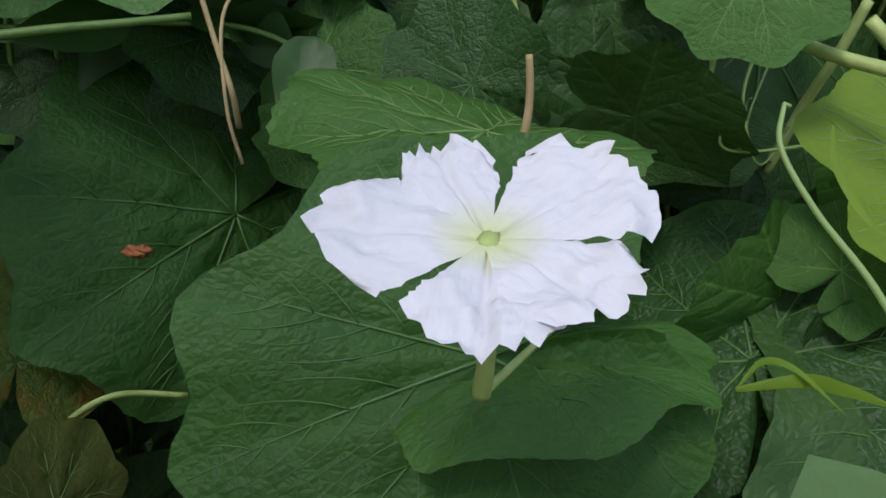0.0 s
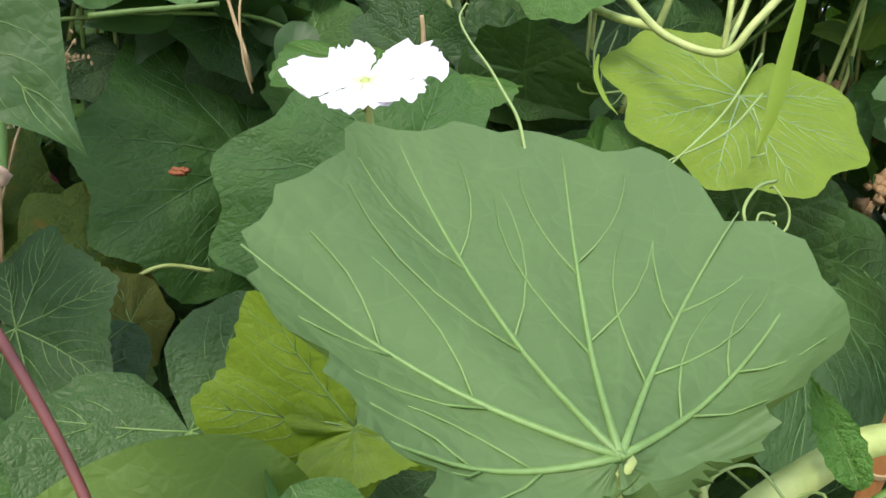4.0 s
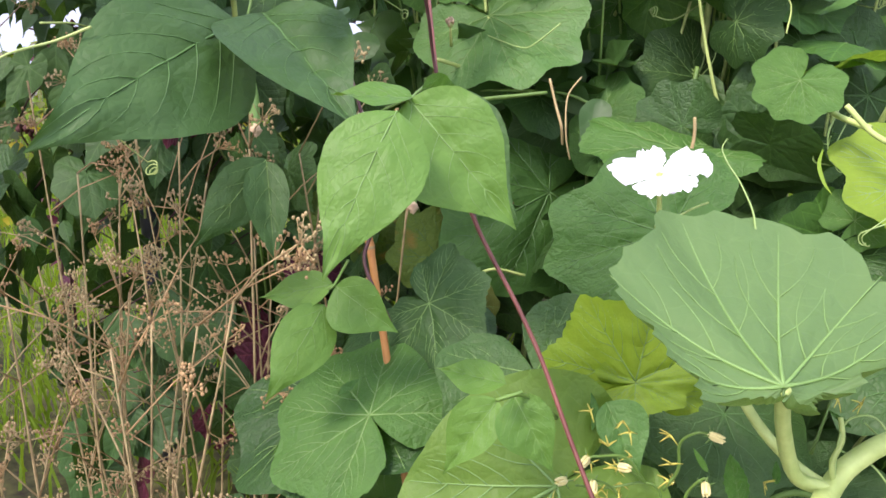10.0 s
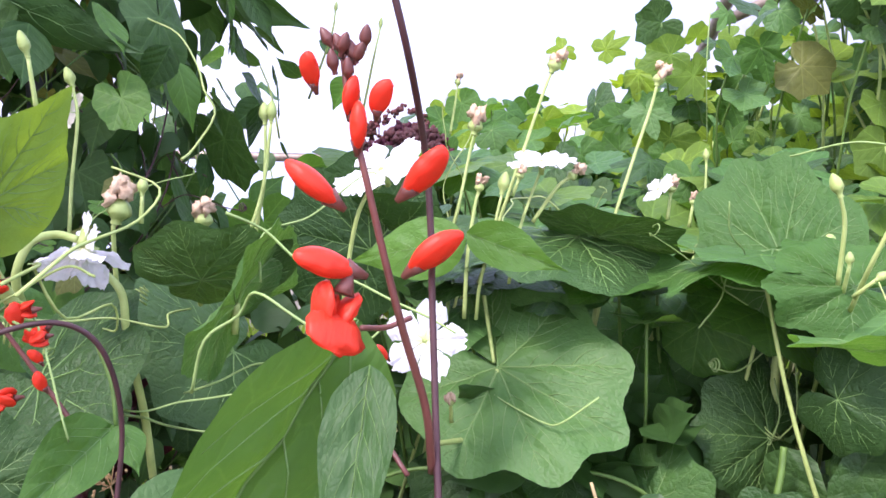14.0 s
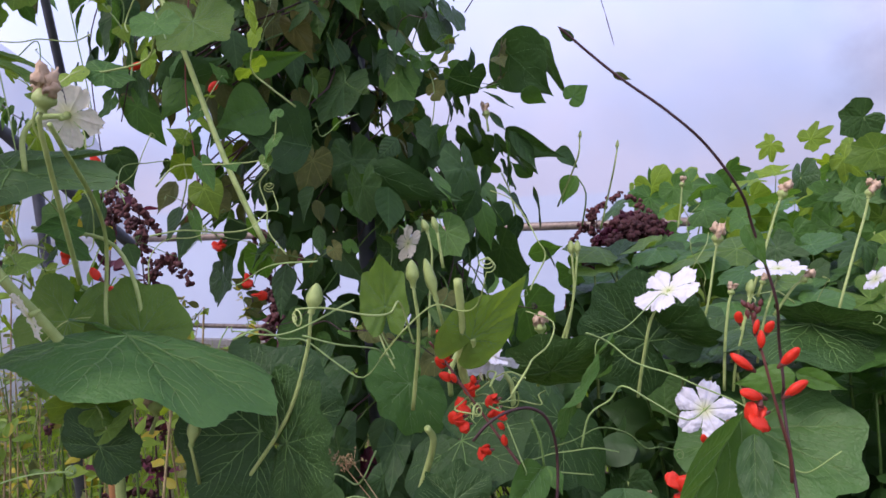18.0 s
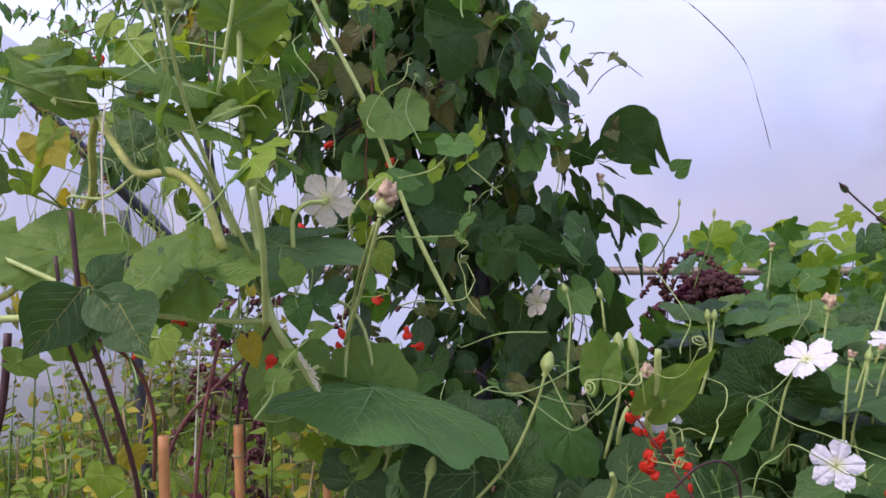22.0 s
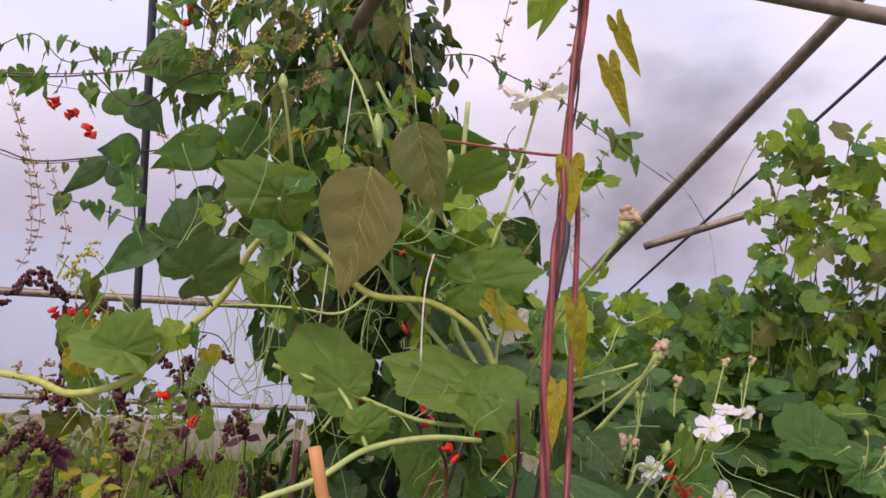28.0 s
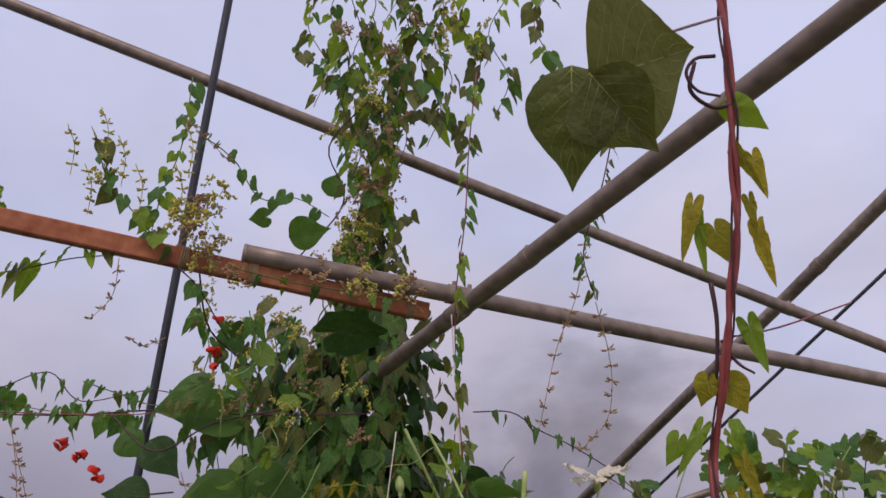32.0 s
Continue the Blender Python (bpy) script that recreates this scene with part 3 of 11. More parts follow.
def leaf_meshes(kind, fine, var):
    key = (kind, fine, var)
    if key in CACHE:
        return CACHE[key]
    rng = random.Random(f"{kind}{var}")
    bow = (-0.22, -0.10, 0.10, -0.05, -0.32, 0.16)[var % 6]
    wave = (0.035, 0.05, 0.06, 0.03, 0.05, 0.045)[var % 6]
    if kind == "arrow":
        wave *= 0.8
    radius, height = blade_fn(kind, rng, bow, wave)
    ns, nr = ((120, 10), (60, 5), (36, 3))[2 - fine] if fine < 3 else (120, 10)
    rings = [i / nr for i in range(1, nr + 1)]
    verts, faces = [(0, 0, height(0, 1e-6))], []
    for q in rings:
        for k in range(ns):
            th = 2 * math.pi * k / ns - math.pi
            r = radius(th) * q
            x, y = r * math.sin(th), r * math.cos(th)
            verts.append((x, y, height(x, y)))
    for k in range(ns - 1):
        faces.append((0, 1 + k + 1, 1 + k))
    for i in range(nr - 1):
        for k in range(ns - 1):
            a = 1 + i * ns + k
            faces.append((a, a + 1, a + 1 + ns, a + ns))
    blade = mesh_of("leaf", verts, faces, GREEN)
    if not fine:
        blade.attributes.new("plain", "FLOAT", "POINT").data.foreach_set("value", [1.0] * len(verts))
    geos = []
    if fine >= 1:
        for a in RAYS[kind]:
            th = radians(a)
            L = radius(th) * 0.95
            bend = rng.uniform(-0.10, 0.10)
            def at(s, th=th, L=L, bend=bend):
                t2 = th + bend * s * s
                x, y = L * s * math.sin(t2), L * s * math.cos(t2)
                return Vector((x, y, height(x, y) + 0.001))
            n = 10 if fine == 2 else 6
            w = 0.010 if a == 0 else 0.0085
            geos.append(tube_geo([at(i / n) for i in range(n + 1)], w, 0.0022, 4))
            if fine == 2 or kind in ("gourd", "angled"):
                for s, sg in [(s0 + (0.04 if sg > 0 else 0), sg) for s0 in ((0.30, 0.56) if kind == "fan" else (0.24, 0.42, 0.58, 0.74) if fine == 2 else (0.35, 0.6)) for sg in (1, -1)]:
                    p, reach = at(s), (1 - s) * L * 0.62 + 0.08
                    line = []
                    for i in range(6):
                        u = i / 5
                        t3 = th + sg * (0.75 - 0.35 * u)
                        x, y = p.x + math.sin(t3) * reach * u, p.y + math.cos(t3) * reach * u
                        lim = radius(math.atan2(x, y)) * 0.95
                        if math.hypot(x, y) > lim:
                            break
                        line.append(Vector((x, y, height(x, y) + 0.001)))
                    if len(line) > 2:
                        geos.append(tube_geo(line, 0.0030 if kind == "fan" else 0.0042, 0.0012, 4))
    veins = mesh_of("vein", *join(geos), VEIN) if geos else None
    CACHE[key] = (blade, veins)
    return CACHE[key]


BEAN_EDGE = ((0, 0.01), (0.03, 0.13), (0.08, 0.24), (0.15, 0.325), (0.25, 0.385), (0.36, 0.40), (0.47, 0.375), (0.58, 0.31), (0.68, 0.225), (0.77, 0.14), (0.86, 0.075), (0.94, 0.03), (1, 0.0))


def leaflet_meshes(kind, fine, var):
    """A long leaf: bean leaflet or toothed tomato leaflet, base at 0, tip at y = 1."""
    key = (kind, fine, var)
    if key in CACHE:
        return CACHE[key]
    rng = random.Random(f"{kind}{var}")
    bow = (-0.16, -0.05, -0.30, 0.06)[var % 4]
    lop = rng.uniform(-0.18, 0.18)
    ph = [rng.uniform(0, 6) for _ in range(4)]

    def half(v, sg):
        if kind == "bean":
            # rounded at the stalk, widest at a third, drawn out to a slender tip
            w = 0.0
            for (a, wa), (b, wb) in zip(BEAN_EDGE, BEAN_EDGE[1:]):
                if v <= b:
                    w = wa + (wb - wa) * (v - a) / (b - a)
                    break
            return max(w * (1 + lop * sg) + 0.006 * math.sin(31 * v + ph[2] * sg) * min(1, v * 5) * (1 - v), 0.0015)
        w = 0.31 * (v ** 0.6) * max(0.0, 1 - v) ** 0.9 * 1.9
        return max(w * (1 + 0.16 * (2 * abs((v * 7 + 0.3 * sg) % 1 - 0.5) - 0.5)), 0.0015)

    def height(x, v):
        w = max(half(v, 1), 0.02)
        u = max(-1.2, min(1.2, x / w))
        z = bow * v * v + (0.22, 0.10, -0.14, 0.05)[var % 4] * abs(x) - 0.02 * math.exp(-(x / 0.03) ** 2)
        z += 0.022 * u * u * math.sin(9 * v + ph[0] + u) + 0.010 * math.sin(26 * (v - 0.5 * abs(x)) + ph[1]) * (1 - u * u) * min(1, v * 4)
        return z

    nv, nu = ((26, 12), (18, 6), (11, 4))[2 - fine]
    verts, faces = [], []
    for i in range(nv + 1):
        v = i / nv
        for k in range(nu + 1):
            u = 2 * k / nu - 1
            x = half(v, 1 if u > 0 else -1) * u
            verts.append((x, v, height(x, v)))
    for i in range(nv):
        for k in range(nu):
            a = i * (nu + 1) + k
            faces.append((a, a + 1, a + nu + 2, a + nu + 1))
    blade = mesh_of("leaf", verts, faces, BEAN)
    blade.attributes.new("feather", "FLOAT", "POINT").data.foreach_set("value", [1.0] * len(verts))
    if not fine:
        blade.attributes.new("plain", "FLOAT", "POINT").data.foreach_set("value", [1.0] * len(verts))
    geos = []
    if fine:
        geos.append(tube_geo([Vector((0, i / 10 * 0.97, height(0, i / 10 * 0.97) + 0.001)) for i in range(11)], 0.0085, 0.0016, 4))
        for s in ((0.03, 0.14, 0.28, 0.42, 0.56, 0.70) if fine == 2 else (0.04, 0.25, 0.5)):
            for sg in (1, -1):
                line = []
                for i in range(6):
                    q = i / 5
                    v = s + 0.24 * q + 0.10 * q * q * (1 - s)
                    if v > 0.97:
                        break
                    x = sg * half(v, sg) * 0.88 * q
                    line.append(Vector((x, v, height(x, v) + 0.001)))
                if len(line) > 2:
                    geos.append(tube_geo(line, 0.0030, 0.0008, 4))
    veins = mesh_of("vein", *join(geos), VEIN) if geos else None
    CACHE[key] = (blade, veins)
    return CACHE[key]


def leaf_matrix(base, tip, n, wide):
    y = tip - base
    z = (n - y * (n.dot(y) / y.length_squared)).normalized() * y.length
    x = y.cross(z).normalized() * (y.length * wide)
    return Matrix(((x.x, y.x, z.x, base.x), (x.y, y.y, z.y, base.y), (x.z, y.z, z.z, base.z), (0, 0, 0, 1)))


def leaf(parent, kind, base, tip, normal, wide, material, vein=None, fine=1, var=0, label=""):
    """A blade from its stalk's end to its tip, facing along normal. wide: full width over twice the length (long leaves: over the length, 0.8 being usual)."""
    b, y = Vector(base), Vector(tip) - Vector(base)
    n = Vector(normal)
    z = (n - y * (n.dot(y) / y.length_squared)).normalized() * y.length
    x = y.cross(z).normalized() * (y.length * wide)
    if kind in ("gourd", "angled") and wide < 0.6:
        # a leaf seen aslant: turned about its midrib, not squeezed
        full = min(0.82, wide * 1.5)
        c = wide / full
        turn = math.sqrt(1 - c * c)
        ux, uz = x.normalized(), z.normalized()
        if ux.z < 0:
            turn = -turn
        uz = uz * c + ux * turn
        z = uz * y.length
        x = y.cross(z).normalized() * (y.length * full)
    m = Matrix(((x.x, y.x, z.x, b.x), (x.y, y.y, z.y, b.y), (x.z, y.z, z.z, b.z), (0, 0, 0, 1)))
    blade, veins = (leaflet_meshes if kind in ("bean", "tomato") else leaf_meshes)(kind, fine, var)
    ob = child("leaf", blade, parent, m, label, material)
    if veins:
        child("vein", veins, ob, None, "", vein or VEIN)
    return ob


def petal_mesh(name, var, length, width, ragged, droop, crumple, material, claw=0.16):
    rng = random.Random(f"petal{var}")
    off = Vector((rng.uniform(0, 50), rng.uniform(0, 50), rng.uniform(0, 50)))
    nv, nu = 26, 22
    verts, faces = [], []
    for i in range(nv + 1):
        v = i / nv
        for k in range(nu + 1):
            u = 2 * k / nu - 1
            e = max(0.0, (v - 0.06) / 0.94)
            w = claw + (1 - claw) * (e ** 1.1 * (1.0 + 0.3 * e - 0.3 * e ** 3.0)) if v > 0.06 else claw
            edge = noise.noise(Vector((v * 7, u * 1.2, var)) + off) * 0.16 + noise.noise(Vector((v * 22, u, var)) + off) * 0.12
            tip = 1 - 0.10 * u * u - 0.22 * abs(u) ** 4 + ragged * (noise.noise(Vector((u * 5, 3, var)) + off) * 0.11 + noise.noise(Vector((u * 15, 7, var)) + off) * 0.07) * (v ** 3)
            x = u * w * width * 0.5 * (1 + ragged * edge * e * abs(u))
            y = v * tip * length
            q = Vector((x, y, 0)) / length
            z = length * (-droop * v * v + crumple * (noise.noise(q * 5 + off) * 0.5 + noise.noise(q * 11 + off) * 0.30 + noise.noise(q * 24 + off) * 0.12) * e + 0.05 * math.sin(abs(u) * 3.0) * e - 0.03 * math.exp(-(u / 0.12) ** 2))
            verts.append((x, y, z))
    for i in range(nv):
        for k in range(nu):
            a = i * (nu + 1) + k
            faces.append((a, a + 1, a + nu + 2, a + nu + 1))
    return mesh_of(name, verts, faces, material)


def frame_of(at, axis, spin=0.0, toward=None):
    z = Vector(axis).normalized()
    y = Vector(toward) if toward else z.orthogonal()
    y = (y - z * y.dot(z)).normalized()
    x = y.cross(z)
    m = Matrix(((x.x, y.x, z.x, at[0]), (x.y, y.y, z.y, at[1]), (x.z, y.z, z.z, at[2]), (0, 0, 0, 1)))
    return m @ pose(0, 0, 0, 0, 0, spin)


def blob_geo(centre, rx, ry, rz, rng=None, rough=0.0, seg=8, rings=6, m=None):
    verts, faces = [], []
    off = Vector((rng.uniform(0, 90), 0, 0)) if rng else Vector()
    for i in range(rings + 1):
        a = math.pi * i / rings
        for k in range(seg):
            b = 2 * math.pi * k / seg
            d = Vector((math.sin(a) * math.cos(b), math.sin(a) * math.sin(b), math.cos(a)))
            s = 1 + rough * noise.noise(d * 2.3 + off) * 2
            p = Vector((d.x * rx, d.y * ry, d.z * rz)) * s
            verts.append(Vector(centre) + (m.to_3x3() @ p if m else p))
    for i in range(rings):
        for k in range(seg):
            a, b = i * seg + k, i * seg + (k + 1) % seg
            faces.append((a, b, b + seg, a + seg))
    return verts, faces


def white_flower(parent, at, axis, size, var=0, spin=0.0, toward=None, gaps=(0, 72, 144, 216, 288), lifts=(8, 12, 6, 14, 10), material=None, petal_w=0.66, droop=0.14, crumple=0.16, reach=(1, 1, 1, 1, 1)):
    """Five ruffled petals round a greenish throat, on a narrow tube with sepals."""
    m = frame_of(at, axis, spin, toward)
    R = size / 2
    v, f = blob_geo((0, 0, 0), R * 0.07, R * 0.07, R * 0.05, random.Random(var), 0.3)
    heart = child("flower", mesh_of("flower", v, f, STEM), parent, m, "white five-petalled gourd flower with ruffled petals" if material is None else "")
    widths = petal_w if isinstance(petal_w, tuple) else (petal_w,) * len(gaps)
    for i, (a, up) in enumerate(zip(gaps, lifts)):
        me = petal_mesh("petal", var * 5 + i, R * reach[i], R * widths[i] * 2 * 0.62, 1.0, droop, crumple, material or WHITE)
        p = child("petal", me, heart)
        p.matrix_basis = pose(0, 0, 0.002 * i * R, 0, 0, a) @ pose(0, 0, 0, up, 0, 0)
    v, f = tube_geo([Vector((0, 0, -R * 0.02)), Vector((0, 0, -R * 0.15)), Vector((0, 0, -R * 0.4))], R * 0.13, R * 0.07, 8)
    child("calyx", mesh_of("calyx", v, f, STEM), heart)
    return heart


def bud(parent, at, axis, length, wide, material=None, name="bud", tip=None):
    """A long green bud with fine ribs."""
    m = frame_of(at, axis)
    line = [Vector((0, 0, length * i / 8)) for i in range(9)]
    prof = (0.45, 0.40, 0.62, 0.95, 1.0, 0.92, 0.78, 0.55, 0.18)
    verts, faces = [], []
    for p, w in zip(line, prof):
        for k in range(10):
            a = 2 * math.pi * k / 10
            r = wide * 0.5 * w * (1.08 if k % 2 else 0.92)
            verts.append((r * math.cos(a), r * math.sin(a), p.z))
    for i in range(8):
        for k in range(10):
            a, b = i * 10 + k, i * 10 + (k + 1) % 10
            faces.append((a, b, b + 10, a + 10))
    return child(name, mesh_of(name, verts, faces, material or STEM), parent, m)


def spent_flower(parent, at, axis, size, var=0, material=None):
    """A shrivelled flower: crumpled folded petals in a ribbed green cup."""
    m = frame_of(at, axis)
    rng = random.Random(var)
    cup = bud(parent, at, axis, size * 0.62, size * 0.55, STEM, "spent_flower")
    geos = []
    for i in range(7):
        a = rng.uniform(0, 6.28)
        r = size * rng.uniform(0.05, 0.24)
        geos.append(blob_geo((r * math.cos(a), r * math.sin(a), size * rng.uniform(0.5, 0.95)), size * rng.uniform(0.12, 0.26), size * rng.uniform(0.10, 0.2), size * rng.uniform(0.14, 0.26), rng, 0.5, 10, 7))
    v, f = join(geos)
    child("petals", mesh_of("petals", v, f, material or WITHERED), cup)
    return cup


def pea_flower(parent, at, axis, size, var=0, open_=1.0):
    """A scarlet runner-bean flower: a hood, two wings and a small curled keel; shut ones are bean-shaped buds."""
    rng = random.Random(var)
    m = frame_of(at, axis, rng.uniform(0, 360))
    geos = []
    if open_ < 0.5:
        rows, seg = 12, 10
        verts, faces = [], []
        for i in range(rows + 1):
            t = i / rows
            a = 1.15 * t - 0.25
            c = Vector((0, size * 0.62 * (1 - math.cos(a)), size * 0.86 * math.sin(a) + size * 0.16))
            w = size * (0.05 + 0.25 * math.sin(math.pi * min(1, t * 0.94 + 0.03)) ** 0.7)
            for k in range(seg):
                q = 2 * math.pi * k / seg
                crease = 1 - 0.14 * math.exp(-((q - math.pi / 2) / 0.35) ** 2)
                verts.append(c + Vector((math.cos(q) * w * 0.62, math.sin(q) * w * crease * math.cos(a), -math.sin(q) * w * crease * math.sin(a))))
        for i in range(rows):
            for k in range(seg):
                p, q = i * seg + k, i * seg + (k + 1) % seg
                faces.append((p, q, q + seg, p + seg))
        faces += [tuple(range(seg - 1, -1, -1)), tuple(rows * seg + k for k in range(seg))]
        geos.append((verts, faces))
    else:
        for sx, tilt in ((-1, 20), (1, -20)):
            geos.append(blob_geo((sx * size * 0.15, size * 0.16, size * 0.36), size * 0.13, size * 0.36, size * 0.38, rng, 0.12, 14, 9, pose(0, 0, 0, -25, tilt, 0)))
        geos.append(blob_geo((0, -size * 0.16, size * 0.66), size * 0.46, size * 0.13, size * 0.36, rng, 0.16, 14, 9, pose(0, 0, 0, 38, 0, 0)))
        geos.append(blob_geo((0, size * 0.22, size * 0.30), size * 0.10, size * 0.14, size * 0.22, rng, 0.1, 8, 6))
    v, f = join(geos)
    fl = child("flower", mesh_of("flower", v, f, RED), parent, m)
    v, f = tube_geo([Vector((0, 0, -size * 0.25)), Vector((0, 0, -size * 0.06)), Vector((0, 0, size * 0.1))], size * 0.05, size * 0.17, 7)
    child("calyx", mesh_of("calyx", v, f, STEM_RED), fl)
    return fl


def pipe(name, a, b, r, material, label, bend=0.0, category="pipe"):
    """A straight or slightly bowed tube with open-looking ends."""
    a, b = Vector(a), Vector(b)
    mid = (a + b) / 2 + Vector((0, 0, bend))
    line = spline((a, mid, b), 10)
    v, f = tube_geo([q - a for q in line], r, r, 16)
    ob = new(name, mesh_of(name, v, f, material))
    ob.location = a
    return tagged(ob, label, category, kind="")


def bar_fittings(bar, a, b, at):
    """The bar's cut end with a black disc for its hollow's dark, and the band clamp with bolts at the hoop."""
    a, b, at = Vector(a), Vector(b), Vector(at)
    d = (b - a).normalized()
    # Black disc on the closed end paints the darkness of the hollow
    child("bore_shade", mesh_of("bore_shade", *tube_geo([d * -0.0015, d * -0.0008, Vector()], 0.0135, 0.0135, 16), BLACK), bar, None, "black disc painted for the shade inside the open bar end")
    geos = [tube_geo([d * (-0.004 + 0.002 * i) for i in range(4)], 0.0176, 0.0172, 16)]
    child("rim", mesh_of("rim", *join(geos), STEEL), bar)
    t = d * (at - a).dot(d)
    child("clamp", mesh_of("clamp", *tube_geo([t - d * 0.03, t - d * 0.028, t + d * 0.028, t + d * 0.03], 0.0192, 0.0192, 16), STEEL), bar, None, "band clamp at the hoop")
    for k in (-0.016, 0.016):
        o = t + d * k
        up = Vector((0, 0, 1)) - d * d.z
        child("bolt", mesh_of("bolt", *tube_geo([o + up * 0.015, o + up * 0.022, o + up * 0.027], 0.0055, 0.0045, 6), STEEL, False), bar)


def cane(a, b, r, label, material=None):
    """A bamboo cane with swollen nodes."""
    a, b = Vector(a), Vector(b)
    rng = random.Random(int(1000 * abs(a.x) + 77))
    n = 90
    verts, faces = [], []
    d = (b - a).normalized()
    s = d.orthogonal().normalized()
    u = d.cross(s)
    L = (b - a).length
    gap, ph = 0.17, rng.uniform(0, 0.17)
    for i in range(n + 1):
        t = L * i / n
        k = abs(((t + ph) / gap + 0.5) % 1 - 0.5) * gap
        r2 = r * (1 - 0.15 * t / L) * (1 + 0.28 * math.exp(-(k / 0.006) ** 2))
        c = d * t + s * (0.004 * math.sin(3 * t + ph * 9))
        for j in range(12):
            an = 2 * math.pi * j / 12
            verts.append(c + s * (math.cos(an) * r2) + u * (math.sin(an) * r2))
    for i in range(n):
        for j in range(12):
            p, q = i * 12 + j, i * 12 + (j + 1) % 12
            faces.append((p, q, q + 12, p + 12))
    faces.append(tuple(n * 12 + j for j in range(12)))
    ob = new("bamboo_cane", mesh_of("bamboo_cane", verts, faces, material or CANE))
    ob.location = a
    t = gap - ph
    while t < L - 0.02:
        c = d * t + s * (0.004 * math.sin(3 * t + ph * 9))
        rr = r * (1 - 0.15 * t / L) * 1.31
        child("node", mesh_of("node", *tube_geo([c - d * 0.0016, c - d * 0.0009, c + d * 0.0009, c + d * 0.0016], rr, rr, 12), STRAW), ob, None, "dry scarred node ring")
        t += gap
    return tagged(ob, label, "cane")


def collar(ob, a, b, at, r, half):
    """A steel clip round a pipe, with its screw."""
    a, b, at = Vector(a), Vector(b), Vector(at)
    d = (b - a).normalized()
    t = d * (at - a).dot(d)
    clip = child("clip", mesh_of("clip", *tube_geo([t - d * half, t - d * half * 0.9, t + d * half * 0.9, t + d * half], r, r, 16), STEEL), ob, None, "steel clip round the pipe")
    up = (Vector((0, 0, 1)) - d * d.z).normalized()
    child("screw", mesh_of("screw", *tube_geo([t + up * r * 0.9, t + up * r * 1.1, t + up * r * 1.3], 0.004, 0.004, 6), STEEL, False), clip)


def timber(a, b, ties=()):
    """A rough-sawn square batten."""
    a, b = Vector(a), Vector(b)
    d = (b - a).normalized()
    s = d.cross(Vector((0, 0, 1))).normalized()
    u = s.cross(d)
    verts, faces = [], []
    n = 24
    for i in range(n + 1):
        p = (b - a) * (i / n)
        for k, (x, y) in enumerate(((-1, -0.86), (-0.86, -1), (0.86, -1), (1, -0.86), (1, 0.86), (0.86, 1), (-0.86, 1), (-1, 0.86))):
            w = 0.5 * noise.noise(Vector((i * 0.7, k, 3))) * 0.0015
            verts.append(p + s * (x * 0.012 + w) + u * (y * 0.017 + w))
    for i in range(n):
        for k in range(8):
            p, q = i * 8 + k, i * 8 + (k + 1) % 8
            faces.append((p, q, q + 8, p + 8))
    faces += [tuple(range(7, -1, -1)), tuple(n * 8 + k for k in range(8))]
    ob = new("timber_batten", mesh_of("timber_batten", verts, faces, RUST_WOOD, False))
    ob.location = a
    for q in ties:
        t = d * (Vector(q) - a).dot(d)
        geos = []
        for k in range(4):
            c = t + d * (0.004 * k)
            ring = [c + s * x + u * y for x, y in ((0.0135, 0.0185), (-0.0135, 0.0185), (-0.0135, -0.0185), (0.0135, -0.0185), (0.0135, 0.0185))]
            geos.append(tube_geo(ring, 0.0016, 0.0016, 5))
        child("lashing", mesh_of("lashing", *join(geos), STRAW), ob, None, "brown twine lashing")
    return tagged(ob, "red-brown timber batten lashed under the crop bar", "batten")


def scrap(parent, at, size):
    """A shrivelled brown petal lying on a leaf."""
    v, f = join([blob_geo((0, 0, 0), size * 0.5, size * 0.25, size * 0.2, random.Random(5), 0.6, 10, 8), blob_geo((size * 0.3, 0, size * 0.1), size * 0.3, size * 0.2, size * 0.18, random.Random(6), 0.6, 10, 8)])
    return child("withered_petal", mesh_of("withered_petal", v, f, DRY), parent, Matrix.Translation(at), "shrivelled red-brown petal")


def grass_blade(parent, points, wide):
    line = spline(points, 6)
    n = len(line)
    o = line[0].copy()
    verts, faces = [], []
    for i, p in enumerate(line):
        d = (line[min(i + 1, n - 1)] - line[max(i - 1, 0)]).normalized()
        s = d.cross(Vector((0.2, -0.9, 0.4))).normalized() * (wide * 0.5 * math.sin(math.pi * min(0.97, 0.12 + 0.86 * i / (n - 1))))
        lift = d.cross(s).normalized() * wide * 0.12
        verts += [p - o - s + lift, p - o, p - o + s + lift]
    for i in range(n - 1):
        a = i * 3
        faces += [(a, a + 1, a + 4, a + 3), (a + 1, a + 2, a + 5, a + 4)]
    return child("grass_blade", mesh_of("grass_blade", verts, faces, GRASS), parent, Matrix.Translation(o))


